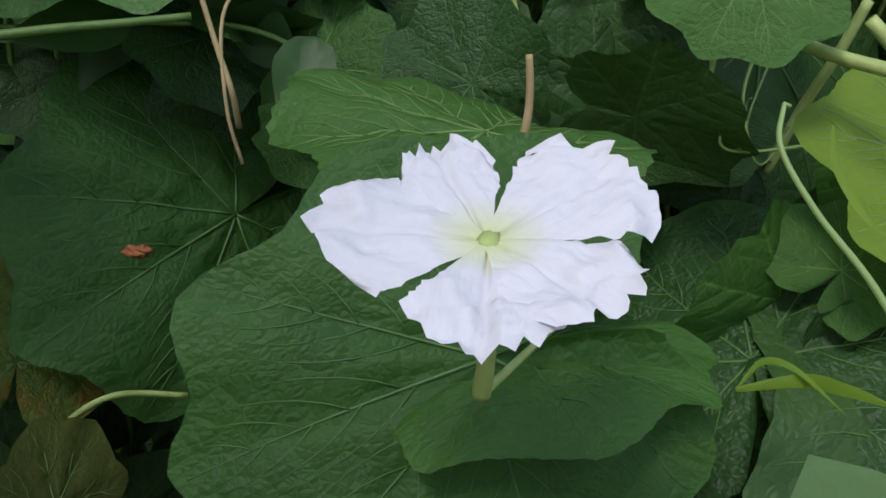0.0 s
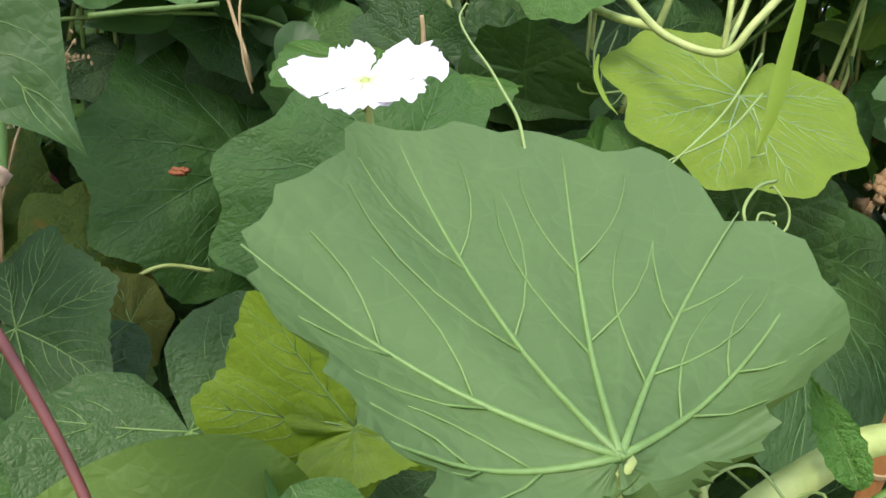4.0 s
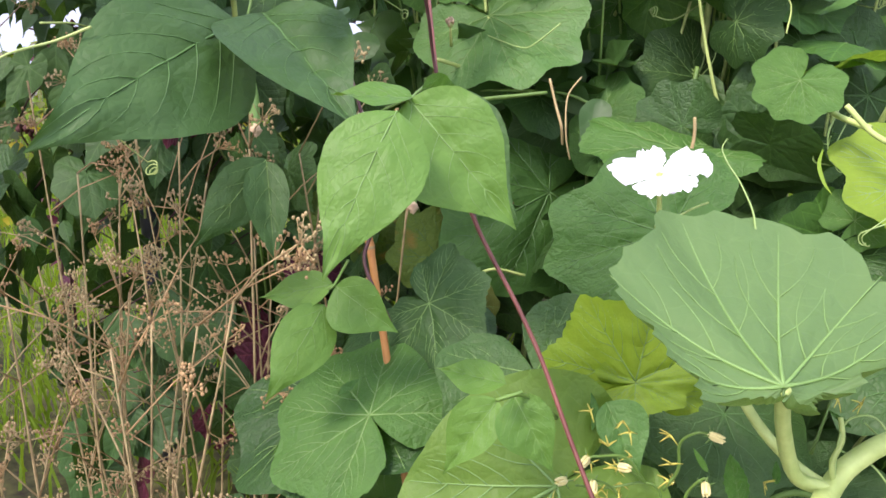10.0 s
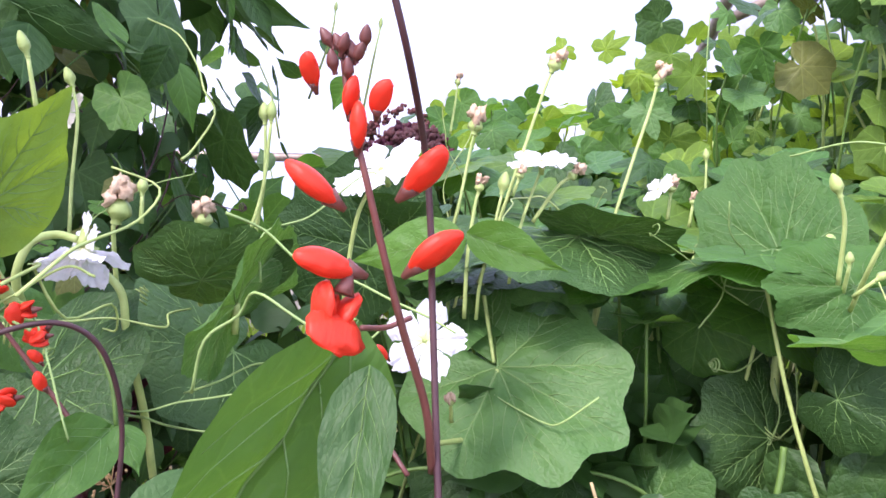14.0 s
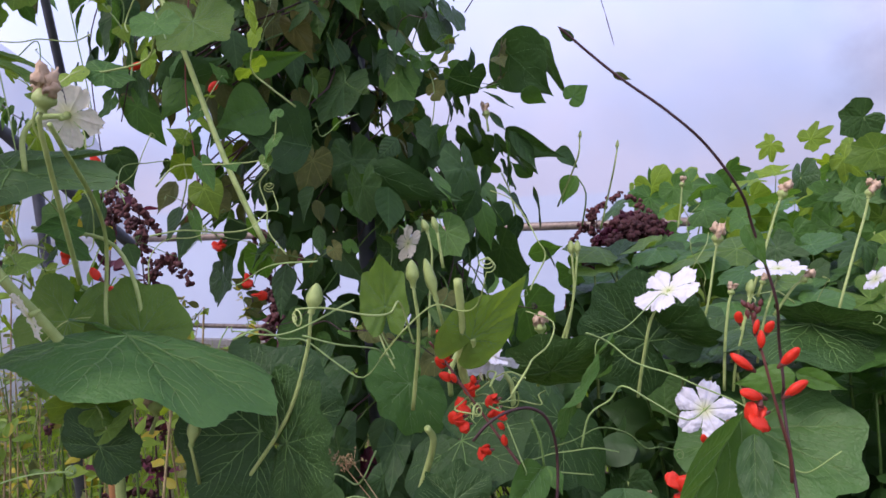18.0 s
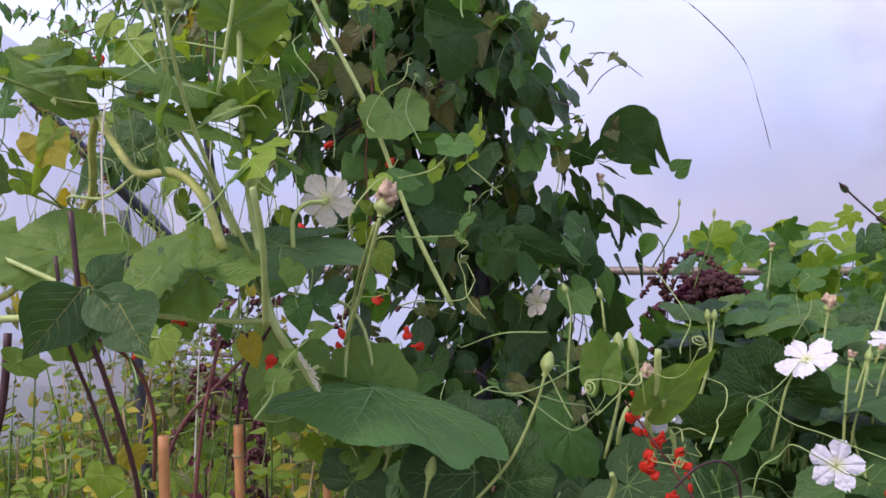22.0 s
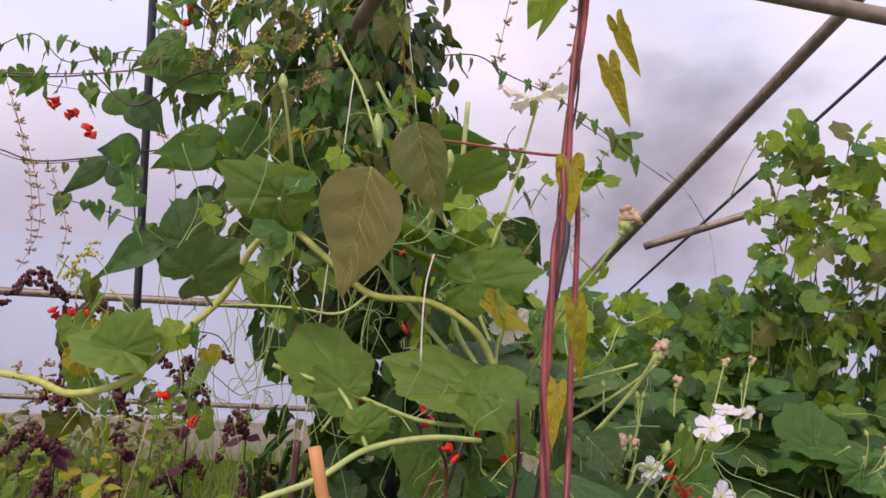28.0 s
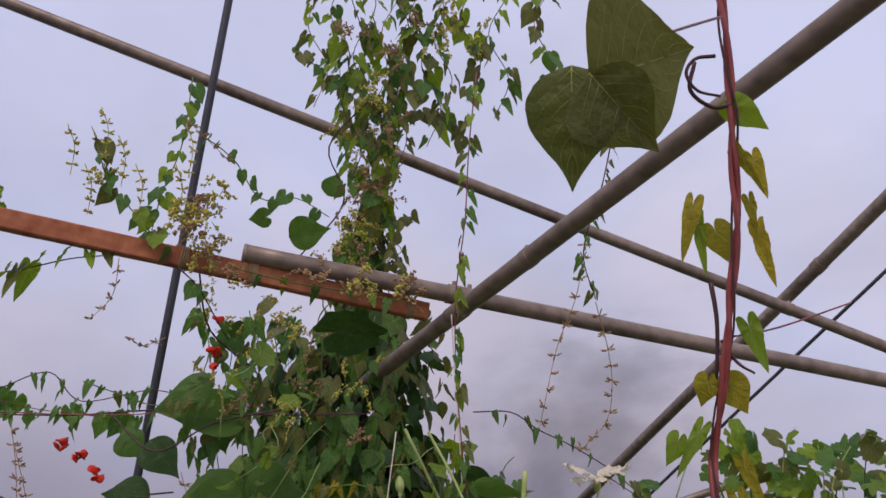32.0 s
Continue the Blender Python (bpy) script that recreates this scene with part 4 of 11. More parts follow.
def pod(parent, a, b, c, r):
    """A young hanging fruit with its shrivelled flower still on."""
    line = spline((a, b, c), 6)
    o = line[0].copy()
    n = len(line)
    verts, faces = [], []
    for i, p in enumerate(line):
        t = i / (n - 1)
        rr = r * (0.35 + 0.65 * math.sin(math.pi * min(1, 0.15 + 0.75 * t)))
        for k in range(10):
            an = 2 * math.pi * k / 10
            verts.append(p - o + Vector((math.cos(an) * rr, math.sin(an) * rr, 0)) * (1.05 if k % 2 else 0.95))
    for i in range(n - 1):
        for k in range(10):
            q, w = i * 10 + k, i * 10 + (k + 1) % 10
            faces.append((q, w, w + 10, q + 10))
    ob = child("fruit", mesh_of("fruit", verts, faces, POD), parent, Matrix.Translation(o), "young green ribbed gourd fruit")
    v, f = blob_geo(line[-1] - o - Vector((0, 0, r * 0.5)), r * 0.9, r * 0.8, r * 1.1, random.Random(3), 0.5, 8, 6)
    child("dried_flower", mesh_of("dried_flower", v, f, WITHERED), ob)
    return ob


def tie(parent, at):
    """A frayed knot of dried stipules."""
    rng = random.Random(4)
    geos = []
    for i in range(8):
        d = Vector((rng.gauss(0, 1), rng.gauss(0, 1), rng.gauss(0.3, 1))).normalized()
        geos.append(tube_geo([Vector(), d * 0.006 + Vector((0, 0, 0.002)), d * 0.012], 0.0012, 0.0003, 5))
    v, f = join(geos)
    return child("node_scales", mesh_of("node_scales", v, f, STRAW), parent, Matrix.Translation(at))


def small_flower(parent, at, axis, size, var):
    """A half-shut yellow tomato flower with its star of sepals."""
    m = frame_of(at, axis, var * 50)
    geos, green = [], []
    for i in range(5):
        a = 2 * math.pi * i / 5
        o = Vector((math.cos(a), math.sin(a), 0))
        geos.append(blob_geo(o * size * 0.16 + Vector((0, 0, size * 0.45)), size * 0.12, size * 0.12, size * 0.5, random.Random(i), 0.15, 8, 6))
        green.append(tube_geo([Vector((0, 0, 0)), o * size * 0.28 + Vector((0, 0, size * 0.1)), o * size * 0.55 - Vector((0, 0, size * 0.05))], size * 0.08, size * 0.02, 5))
    v, f = join(geos)
    ob = child("flower", mesh_of("flower", v, f, YELLOW_PETAL), parent, m, "half-shut yellow tomato flower")
    v, f = join(green)
    child("sepal_star", mesh_of("sepal_star", v, f, STEM_GREEN), ob)
    return ob


def dead_truss(parent, at, size, count, seed):
    """A tuft of spent sepals and dried flowers."""
    rng = random.Random(seed)
    geos = []
    for i in range(count):
        c = Vector((rng.gauss(0, size), rng.gauss(0, size * 0.6), rng.gauss(0, size)))
        for k in range(4):
            d = Vector((rng.gauss(0, 1), rng.gauss(0, 1), rng.gauss(0, 1))).normalized()
            geos.append(tube_geo([c, c + d * 0.004, c + d * 0.009 + Vector((0, 0, -0.001))], 0.0009, 0.0003, 4))
    v, f = join(geos)
    ob = child("dried_truss", mesh_of("dried_truss", v, f, SEED_YELLOW), parent, Matrix.Translation(at))
    ob["kind"] = "stuff"
    return ob


def strand(parent, points, gap, size, mats, kind, seed, r, material):
    """A twining shoot with small leaves hung along it."""
    rng = random.Random(seed)
    stem(parent, "shoot", points, r, r * 0.8, material, "", 6, 0.0, 6)
    line = spline(points, 8)
    run = 0.0
    for a, b in zip(line, line[1:]):
        run += (b - a).length
        while run > gap:
            run -= gap * rng.uniform(0.7, 1.3)
            p = a.lerp(b, rng.random())
            side = Vector((rng.gauss(0, 1), rng.gauss(-0.3, 0.8), rng.gauss(0, 0.4))).normalized()
            base = p + side * size * 0.35
            tip = base + (side * 0.5 + Vector((0, 0, -1))).normalized() * size * rng.uniform(0.6, 1.2)
            leaf(parent, kind, base, tip, Vector((rng.gauss(0, 0.6), -0.8, rng.gauss(0.2, 0.4))), rng.uniform(0.7, 1.1), rng.choice(mats), VEIN_DARK, 0, rng.randrange(4))


def seed_strand(parent, points, gap, size, material, seed):
    """A thread of whorled dry bracts."""
    rng = random.Random(seed)
    line = spline(points, 10)
    o = line[0].copy()
    geos = [tube_geo([q - o for q in line], 0.0009, 0.0006, 5)]
    run = 0.0
    for a, b in zip(line, line[1:]):
        run += (b - a).length
        if run > gap:
            run = 0
            for k in range(5):
                d = Vector((rng.gauss(0, 1), rng.gauss(0, 1), rng.gauss(0, 0.35))).normalized() * size
                p = a - o
                geos.append(tube_geo([p, p + d * 0.6 + Vector((0, 0, -size * 0.2)), p + d + Vector((0, 0, size * 0.15))], 0.0011, 0.0006, 4))
                for j in range(3):
                    geos.append(blob_geo(p + d * (0.5 + 0.2 * j), 0.0016, 0.0016, 0.0016, rng, 0.2, 5, 4))
    return child("seed_strand", mesh_of("seed_strand", *join(geos), material), parent, Matrix.Translation(o), "dry thread of whorled seed bracts")


def florets(parent, at, size, count, material, seed):
    """A loose tassel of tiny florets on thin threads."""
    rng = random.Random(seed)
    geos = []
    tails = max(4, count // 14)
    for t in range(tails):
        d = Vector((rng.gauss(0, 0.8), rng.gauss(0, 0.8), rng.gauss(0.1, 0.9))).normalized()
        s = Vector((rng.gauss(0, 0.35), rng.gauss(0, 0.35), rng.gauss(0, 0.35))) * size
        line = [s + d * size * 0.9 * u + Vector((0, 0, -size * 0.25 * u * u)) for u in (0, 0.25, 0.5, 0.75, 1)]
        geos.append(tube_geo(line, 0.0008, 0.0005, 4))
        for k in range(14):
            u = rng.random()
            p = line[min(3, int(u * 4))].lerp(line[min(4, int(u * 4) + 1)], u * 4 % 1)
            q = 0.0022 * rng.uniform(0.7, 1.4)
            geos.append(blob_geo(p + Vector((rng.gauss(0, 0.003), rng.gauss(0, 0.003), rng.gauss(0, 0.003))), q, q, q, rng, 0.3, 5, 4))
    ob = child("floret_tassel", mesh_of("floret_tassel", *join(geos), material), parent, Matrix.Translation(at), "tassel of tiny pale florets")
    ob["kind"] = "stuff"
    return ob


# ---- ground: flat bed that banks up to the tunnel's side ----
ALONG, OUT = Vector((0.956, 0.292, 0)), Vector((-0.292, 0.956, 0))


def bank(h):
    t = max(0.0, min(1.0, (h - 3.0) / 3.0))
    return 0.10 * t * t * (3 - 2 * t)


def build_ground():
    verts, faces = [], []
    us = [-400, -60, -12] + [-6 + 0.3 * i for i in range(41)] + [12, 60, 400]
    hs = [-400, -60, -8] + [-4 + 0.25 * i for i in range(37)] + [9, 60, 400]
    for h in hs:
        for u in us:
            p = ALONG * u + OUT * h
            z = bank(h) + (0.03 * noise.noise(Vector((p.x * 2, p.y * 2, 0))) if abs(u) < 7 and abs(h) < 6 else 0)
            verts.append((p.x, p.y, z))
    n = len(us)
    for i in range(len(hs) - 1):
        for k in range(n - 1):
            a = i * n + k
            faces.append((a, a + 1, a + n + 1, a + n))
    me = mesh_of("ground", verts, faces, SOIL)
    me.materials.append(PALE_FILL)
    for f in me.polygons:
        if abs(f.center.dot(OUT)) > 5.4 or abs(f.center.dot(ALONG)) > 12:
            f.material_index = 1
    return tagged(new("ground", me), "dark garden soil with grass along a low bank", "ground", kind="structure")


build_ground()


# ---- the polythene tunnel ----
def arch(u, k):
    """A point of the tunnel's skin: u along it, k from the near foot (0) to the far foot (1)."""
    a = math.pi * k
    h, z = -0.1 - 5.15 * math.cos(a), 0.9 + 2.7 * math.sin(a) ** 0.75
    return ALONG * u + OUT * h + Vector((0, 0, z if 0 < k < 1 else 0.1))


def build_film():
    verts, faces = [], []
    nu, nk = 36, 40
    for i in range(nu + 1):
        for k in range(nk + 1):
            p = arch(-9 + 18 * i / nu, k / nk)
            p += Vector((0, 0, 0.02)) * noise.noise(p * 1.3)
            verts.append(p)
    for i in range(nu):
        for k in range(nk):
            a = i * (nk + 1) + k
            faces.append((a, a + nk + 1, a + nk + 2, a + 1))
    return tagged(new("wall_film", mesh_of("wall_film", verts, faces, FILM)), "milky translucent polythene skin of a garden tunnel", "tunnel film", kind="structure")


build_film()


# Darker blue-grey copy of the film: shade on the ends put into the colour
SHADED_FILM = film_mat()
SHADED_FILM.name = "shaded_polythene"
for q in SHADED_FILM.node_tree.nodes:
    if q.bl_idname == "ShaderNodeMix" and q.inputs["B"].default_value[0] > 0.7:
        q.inputs["A"].default_value, q.inputs["B"].default_value = (0.66, 0.70, 0.78, 1), (0.46, 0.49, 0.55, 1)


def build_end(name, u, label):
    """The sheeted end of the tunnel, with slack folds in it."""
    verts, faces = [], []
    nk, nz = 40, 14
    for k in range(nk + 1):
        top = arch(u, max(0.004, min(0.996, k / nk)))
        for j in range(nz + 1):
            z = 0.02 + (top.z - 0.03) * j / nz
            fold = 0.05 * noise.noise(Vector((k * 0.45, z * 0.7, u))) + 0.02 * noise.noise(Vector((k * 1.7, z, u)))
            verts.append(Vector((top.x, top.y, z)) + ALONG * fold)
    for k in range(nk):
        for j in range(nz):
            a = k * (nz + 1) + j
            faces.append((a, a + nz + 1, a + nz + 2, a + 1))
    return tagged(new(name, mesh_of(name, verts, faces, SHADED_FILM)), label, "tunnel film", kind="structure")


build_end("wall_end_west", -5.3, "slack polythene sheet closing the tunnel, tinted grey for shade")
build_end("wall_end_east", 7.5, "polythene sheet closing the tunnel, tinted grey for shade")


# ---- foot of the far side: kickboard and rails ----
def wall_bar(name, h, z, r, material, label):
    a, b = ALONG * -9 + OUT * h + Vector((0, 0, z)), ALONG * 9 + OUT * h + Vector((0, 0, z))
    return tagged(pipe(name, a, b, r, material, label), kind="structure")


wall_bar("trim_rail_upper", 4.98, 1.25, 0.03, STEEL, "grey rail along the tunnel side")
wall_bar("trim_rail_lower", 5.0, 0.48, 0.02, STEEL, "grey clamp rail along the tunnel side")


def build_board():
    verts, faces = [], []
    n = 40
    for i in range(n + 1):
        p = ALONG * (-9 + 18 * i / n) + OUT * 4.98
        for dh, dz in ((0, 0.05), (0, 0.36), (0.03, 0.37), (0.03, 0.05)):
            verts.append(p + OUT * dh + Vector((0, 0, dz + 0.006 * noise.noise(Vector((i * 0.6, dz * 9, 0))))))
    for i in range(n):
        for k in range(4):
            a, b = i * 4 + k, i * 4 + (k + 1) % 4
            faces.append((a, b, b + 4, a + 4))
    return tagged(new("trim_kickboard", mesh_of("trim_kickboard", verts, faces, GREY_WOOD, False)), "weathered grey kickboard at the foot of the tunnel", "board", kind="structure")


build_board()


# ---- plants, from the first bed to the far wall ----
crop_bar = pipe("crop_bar", (-1.278, -0.133, 2.308), (0.293, 0.507, 2.228), 0.017, STEEL, "grey-brown galvanised crop bar with an open end")
bar_fittings(crop_bar, (-1.278, -0.133, 2.308), (0.293, 0.507, 2.228), (-0.889, 0.025, 2.284))
hoop_near = pipe("hoop", (-0.193, -1.025, 2.563), (-1.147, 0.385, 2.139), 0.017, STEEL, "grey galvanised tunnel hoop clamped to the crop bar")
collar(hoop_near, (-0.193, -1.025, 2.563), (-1.147, 0.385, 2.139), (-0.736, -0.121, 2.397), 0.0185, 0.010)
collar(hoop_near, (-0.193, -1.025, 2.563), (-1.147, 0.385, 2.139), (-0.871, 0.043, 2.304), 0.0190, 0.024)
hoop_far = pipe("hoop", (1.048, 0.074, 3.602), (-0.78, 4.22, 1.38), 0.026, STEEL, "grey galvanised tunnel hoop meeting the far side")
collar(hoop_far, (1.048, 0.074, 3.602), (-0.78, 4.22, 1.38), (0.207, 1.229, 2.650), 0.029, 0.02)
purlin = pipe("purlin", (-3.456, -0.062, 3.487), (1.273, 1.017, 2.130), 0.0165, STEEL, "thin galvanised purlin across the hoops", 0.0)
for clip_at in ((0.024, 0.732, 2.489), (-1.187, 0.456, 2.836)):
    collar(purlin, (-3.456, -0.062, 3.487), (1.273, 1.017, 2.130), clip_at, 0.0182, 0.014)
pipe("tension_strap", (-1.482, 0.136, 3.454), (-1.689, 0.526, 1.468), 0.01, DARK_PIPE, "black strap hanging down the tunnel side", 0.0)
pipe("brace_wire", (1.49, 0.67, 3.72), (-0.48, 3.96, 1.37), 0.008, DARK_PIPE, "thin dark brace wire beside the hoop")
pipe("brace_pipe", (1.126, 2.654, 2.378), (-0.281, 2.954, 1.828), 0.02, STEEL, "grey brace pipe in the foliage", 0.0)
pipe("hoop", (-2.878, 0.083, 2.507), (-3.019, 1.352, 1.337), 0.024, DARK_PIPE, "dark tunnel hoop with vines over it", 0.0)
pipe("hoop", (-3.247, 1.058, 1.676), (-3.250, 1.166, -0.051), 0.024, DARK_PIPE, "dark tunnel hoop by the far wall", 0.0)
timber((-1.765, -0.358, 2.306), (-0.955, 0.035, 2.256), ((-1.384, -0.161, 2.287), (-1.273, -0.114, 2.279), (-0.996, 0.018, 2.259)))
front_vine = thing("gourd_vine", (0.337, 0.176, 0), "gourd vine with ribbed pale stems, broad leaves and a white flower", "vine")
leaf(front_vine, "fan", (0.303, 0.162, 0.937), (0.265, 0.341, 0.996), (0.174, -0.273, 0.946), 1.0, PALE, VEIN, 2, 3, "broad grey-green gourd leaf seen from above")
stem(front_vine, "petiole", [(0.303, 0.164, 0.935), (0.307, 0.192, 0.892), (0.320, 0.216, 0.846), (0.342, 0.228, 0.836)], 0.0046, 0.006, STEM, "", ribs=0.06)
stem(front_vine, "petiole", [(0.259, 0.236, 0.905), (0.289, 0.232, 0.869), (0.318, 0.231, 0.846), (0.342, 0.231, 0.835)], 0.0038, 0.005, STEM, "", ribs=0.06)
stem(front_vine, "stem", [(0.337, 0.176, 0.000), (0.337, 0.176, 0.397), (0.337, 0.180, 0.792), (0.343, 0.228, 0.835), (0.361, 0.256, 0.856), (0.389, 0.279, 0.871), (0.422, 0.301, 0.882), (0.462, 0.320, 0.876), (0.494, 0.333, 0.859), (0.519, 0.318, 0.828), (0.557, 0.315, 0.792)], 0.0086, 0.0054, STEM, "thick ribbed pale-green gourd stem", 10, 0.08)
stem(front_vine, "stem", [(0.442, 0.304, 1.107), (0.439, 0.287, 1.058), (0.426, 0.270, 1.016), (0.426, 0.259, 0.982), (0.443, 0.272, 0.943), (0.469, 0.288, 0.907), (0.498, 0.313, 0.862), (0.519, 0.318, 0.828)], 0.0027, 0.0034, STEM, "", 10, 0.08)
curl(front_vine, [(0.345, 0.230, 0.840), (0.342, 0.234, 0.870), (0.345, 0.241, 0.887), (0.360, 0.246, 0.892), (0.375, 0.245, 0.879)], 0.6, 0.012, 0.0011)
stem(front_vine, "petiole", [(0.345, 0.230, 0.840), (0.341, 0.230, 0.857), (0.344, 0.236, 0.873), (0.340, 0.240, 0.888)], 0.0022, 0.0018, STEM)
curl(front_vine, [(0.345, 0.252, 0.856), (0.368, 0.255, 0.849), (0.384, 0.253, 0.828), (0.378, 0.242, 0.802)], 2.2, 0.013, 0.0008)
curl(front_vine, [(0.358, 0.291, 0.864), (0.390, 0.290, 0.839), (0.400, 0.283, 0.812), (0.386, 0.271, 0.783), (0.375, 0.271, 0.793)], 1.0, 0.01, 0.0008)
curl(front_vine, [(0.400, 0.483, 0.958), (0.387, 0.468, 0.956), (0.378, 0.451, 0.944), (0.386, 0.448, 0.930), (0.403, 0.453, 0.933), (0.405, 0.458, 0.946), (0.395, 0.460, 0.958)], 0.2, 0.008, 0.0012)
curl(front_vine, [(0.397, 0.455, 0.942), (0.388, 0.453, 0.943), (0.387, 0.450, 0.936), (0.394, 0.452, 0.934)], 1.2, 0.004, 0.0009)
curl(front_vine, [(0.256, 0.312, 0.990), (0.250, 0.320, 1.005), (0.240, 0.337, 1.015), (0.231, 0.342, 1.026), (0.221, 0.347, 1.036), (0.214, 0.353, 1.046), (0.215, 0.362, 1.053)], 0.1, 0.002, 0.0009)
leaf(front_vine, "angled", (0.171, 0.342, 0.820), (0.116, 0.318, 0.900), (0.12, -0.93, 0.30), 0.95, LIME, VEIN, 2, 1)
leaf(front_vine, "angled", (0.172, 0.340, 0.819), (0.230, 0.366, 0.832), (0.32, -0.75, 0.55), 0.6, LIME, VEIN, 2, 2)
leaf(front_vine, "bean", (0.150, 0.262, 0.842), (0.148, 0.250, 0.790), (-0.35, -0.80, 0.45), 1.0, MID, VEIN, 2, 0)
leaf(front_vine, "bean", (0.170, 0.250, 0.842), (0.212, 0.225, 0.800), (0.30, -0.72, 0.62), 0.85, MID, VEIN, 2, 4)
leaf(front_vine, "heart", (0.146, 0.215, 0.771), (0.012, 0.082, 0.672), (0.50, -0.66, 0.55), 0.95, LIGHT, VEIN, 2, 3)
leaf(front_vine, "gourd", (0.246, 0.142, 0.732), (0.249, 0.163, 0.785), (0.21, -0.91, 0.35), 1.4, GREEN, VEIN, 2, 1)
leaf(front_vine, "gourd", (0.005, 0.195, 0.602), (-0.087, 0.219, 0.623), (0.03, -0.59, 0.81), 1.1, DEEP_SHADED, VEIN, 1, 1)
white_flower(front_vine, (0.157, 0.388, 1.008), (0.03, -0.40, 0.92), 0.091, 1, 0, (0, 1, 0.3), (-42, 34, 101, 187, -127), (6, 4, 7, 10, 12), None, (0.84, 0.54, 0.80, 0.68, 0.72), 0.03, 0.17, (1.1, 0.94, 0.98, 0.96, 0.93))
stem(front_vine, "flower_tube", [(0.157, 0.389, 1.006), (0.158, 0.396, 0.985), (0.158, 0.404, 0.965), (0.157, 0.409, 0.951)], 0.0022, 0.003, STEM)
stem(front_vine, "stalk", [(0.157, 0.409, 0.951), (0.167, 0.424, 0.958), (0.180, 0.443, 0.967), (0.192, 0.460, 0.972)], 0.0016, 0.0009, STEM)
stem(front_vine, "dry_bud_stalk", [(0.150, 0.547, 1.041), (0.152, 0.547, 1.026), (0.152, 0.546, 1.010), (0.148, 0.547, 0.982), (0.142, 0.559, 0.958)], 0.0016, 0.0024, STRAW)
leaf(front_vine, "gourd", (0.152, 0.484, 0.926), (0.034, 0.427, 0.882), (0.21, -0.83, 0.51), 0.8, GREEN, VEIN_DARK, 2, 3, "large quilted deep green gourd leaf under the flower")
leaf(front_vine, "gourd", (0.162, 0.499, 0.924), (0.247, 0.536, 0.940), (-0.20, -0.06, 0.98), 0.68, GREEN, VEIN_DARK, 2, 0)
back_vine = thing("gourd_vine", (-0.115, 0.824, 0), "shaded gourd vine with deep green leaves", "vine")
leaf(back_vine, "gourd", (-0.100, 0.789, 0.866), (-0.179, 0.625, 0.808), (0.73, -0.51, 0.46), 0.95, GREEN, VEIN_DARK, 2, 0)
scrap(back_vine, (-0.121, 0.673, 0.869), 0.018)
leaf(back_vine, "gourd", (0.124, 0.631, 0.989), (-0.010, 0.680, 1.012), (0.13, -0.22, 0.96), 0.62, GREEN, VEIN, 2, 1)
leaf(back_vine, "gourd", (0.101, 0.718, 1.003), (0.039, 0.738, 1.025), (-0.20, -0.94, 0.27), 0.9, DEEP_SHADED, VEIN_DARK, 1, 2)
leaf(back_vine, "gourd", (0.231, 0.800, 0.989), (0.217, 0.720, 0.954), (0.08, -0.41, 0.91), 1.2, DEEP_SHADED, VEIN_DARK, 2, 3)
leaf(back_vine, "gourd", (0.284, 0.609, 0.884), (0.264, 0.711, 0.966), (-0.31, -0.63, 0.71), 0.95, DEEP_SHADED, VEIN_DARK, 2, 0)
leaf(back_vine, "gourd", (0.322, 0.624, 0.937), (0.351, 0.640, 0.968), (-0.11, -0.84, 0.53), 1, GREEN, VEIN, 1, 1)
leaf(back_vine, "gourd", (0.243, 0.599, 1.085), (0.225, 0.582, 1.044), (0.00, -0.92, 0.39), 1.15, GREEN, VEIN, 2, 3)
leaf(back_vine, "gourd", (-0.105, 0.829, 0.988), (-0.158, 0.766, 0.954), (0.66, -0.69, 0.28), 0.8, DEEP_SHADED, VEIN_DARK, 1, 4)
leaf(back_vine, "gourd", (-0.279, 0.834, 0.962), (-0.236, 0.822, 0.908), (0.37, -0.80, 0.47), 1.2, DEEP_SHADED, VEIN_DARK, 1, 2)
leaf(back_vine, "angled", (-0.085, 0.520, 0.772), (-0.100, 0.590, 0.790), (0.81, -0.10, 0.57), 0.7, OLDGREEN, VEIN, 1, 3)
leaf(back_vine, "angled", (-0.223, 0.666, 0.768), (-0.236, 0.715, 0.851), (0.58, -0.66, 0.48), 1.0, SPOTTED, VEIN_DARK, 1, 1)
leaf(back_vine, "gourd", (-0.020, 0.761, 0.939), (-0.031, 0.699, 0.922), (0.42, -0.31, 0.85), 0.8, DEEP_SHADED, VEIN_DARK, 1, 5)
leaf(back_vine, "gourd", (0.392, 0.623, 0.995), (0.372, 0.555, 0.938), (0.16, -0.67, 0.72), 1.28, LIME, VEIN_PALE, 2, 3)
leaf(back_vine, "gourd", (0.456, 0.641, 0.873), (0.368, 0.446, 0.805), (0.37, -0.45, 0.81), 0.8, DEEP_SHADED, VEIN_DARK, 2, 0)
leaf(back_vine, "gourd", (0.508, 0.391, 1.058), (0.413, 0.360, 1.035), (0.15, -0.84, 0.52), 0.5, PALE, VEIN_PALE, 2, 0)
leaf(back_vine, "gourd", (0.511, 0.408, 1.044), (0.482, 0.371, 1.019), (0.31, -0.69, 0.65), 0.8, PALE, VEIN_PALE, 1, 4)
leaf(back_vine, "gourd", (0.305, 0.877, 1.047), (0.215, 0.768, 0.944), (0.44, -0.78, 0.44), 1.1, DEEP_SHADED, VEIN_DARK, 1, 0)
leaf(back_vine, "angled", (-0.075, 0.378, 0.828), (0.004, 0.361, 0.817), (-0.10, -0.84, 0.53), 1.05, BEAN_SHADED, VEIN, 2, 3)
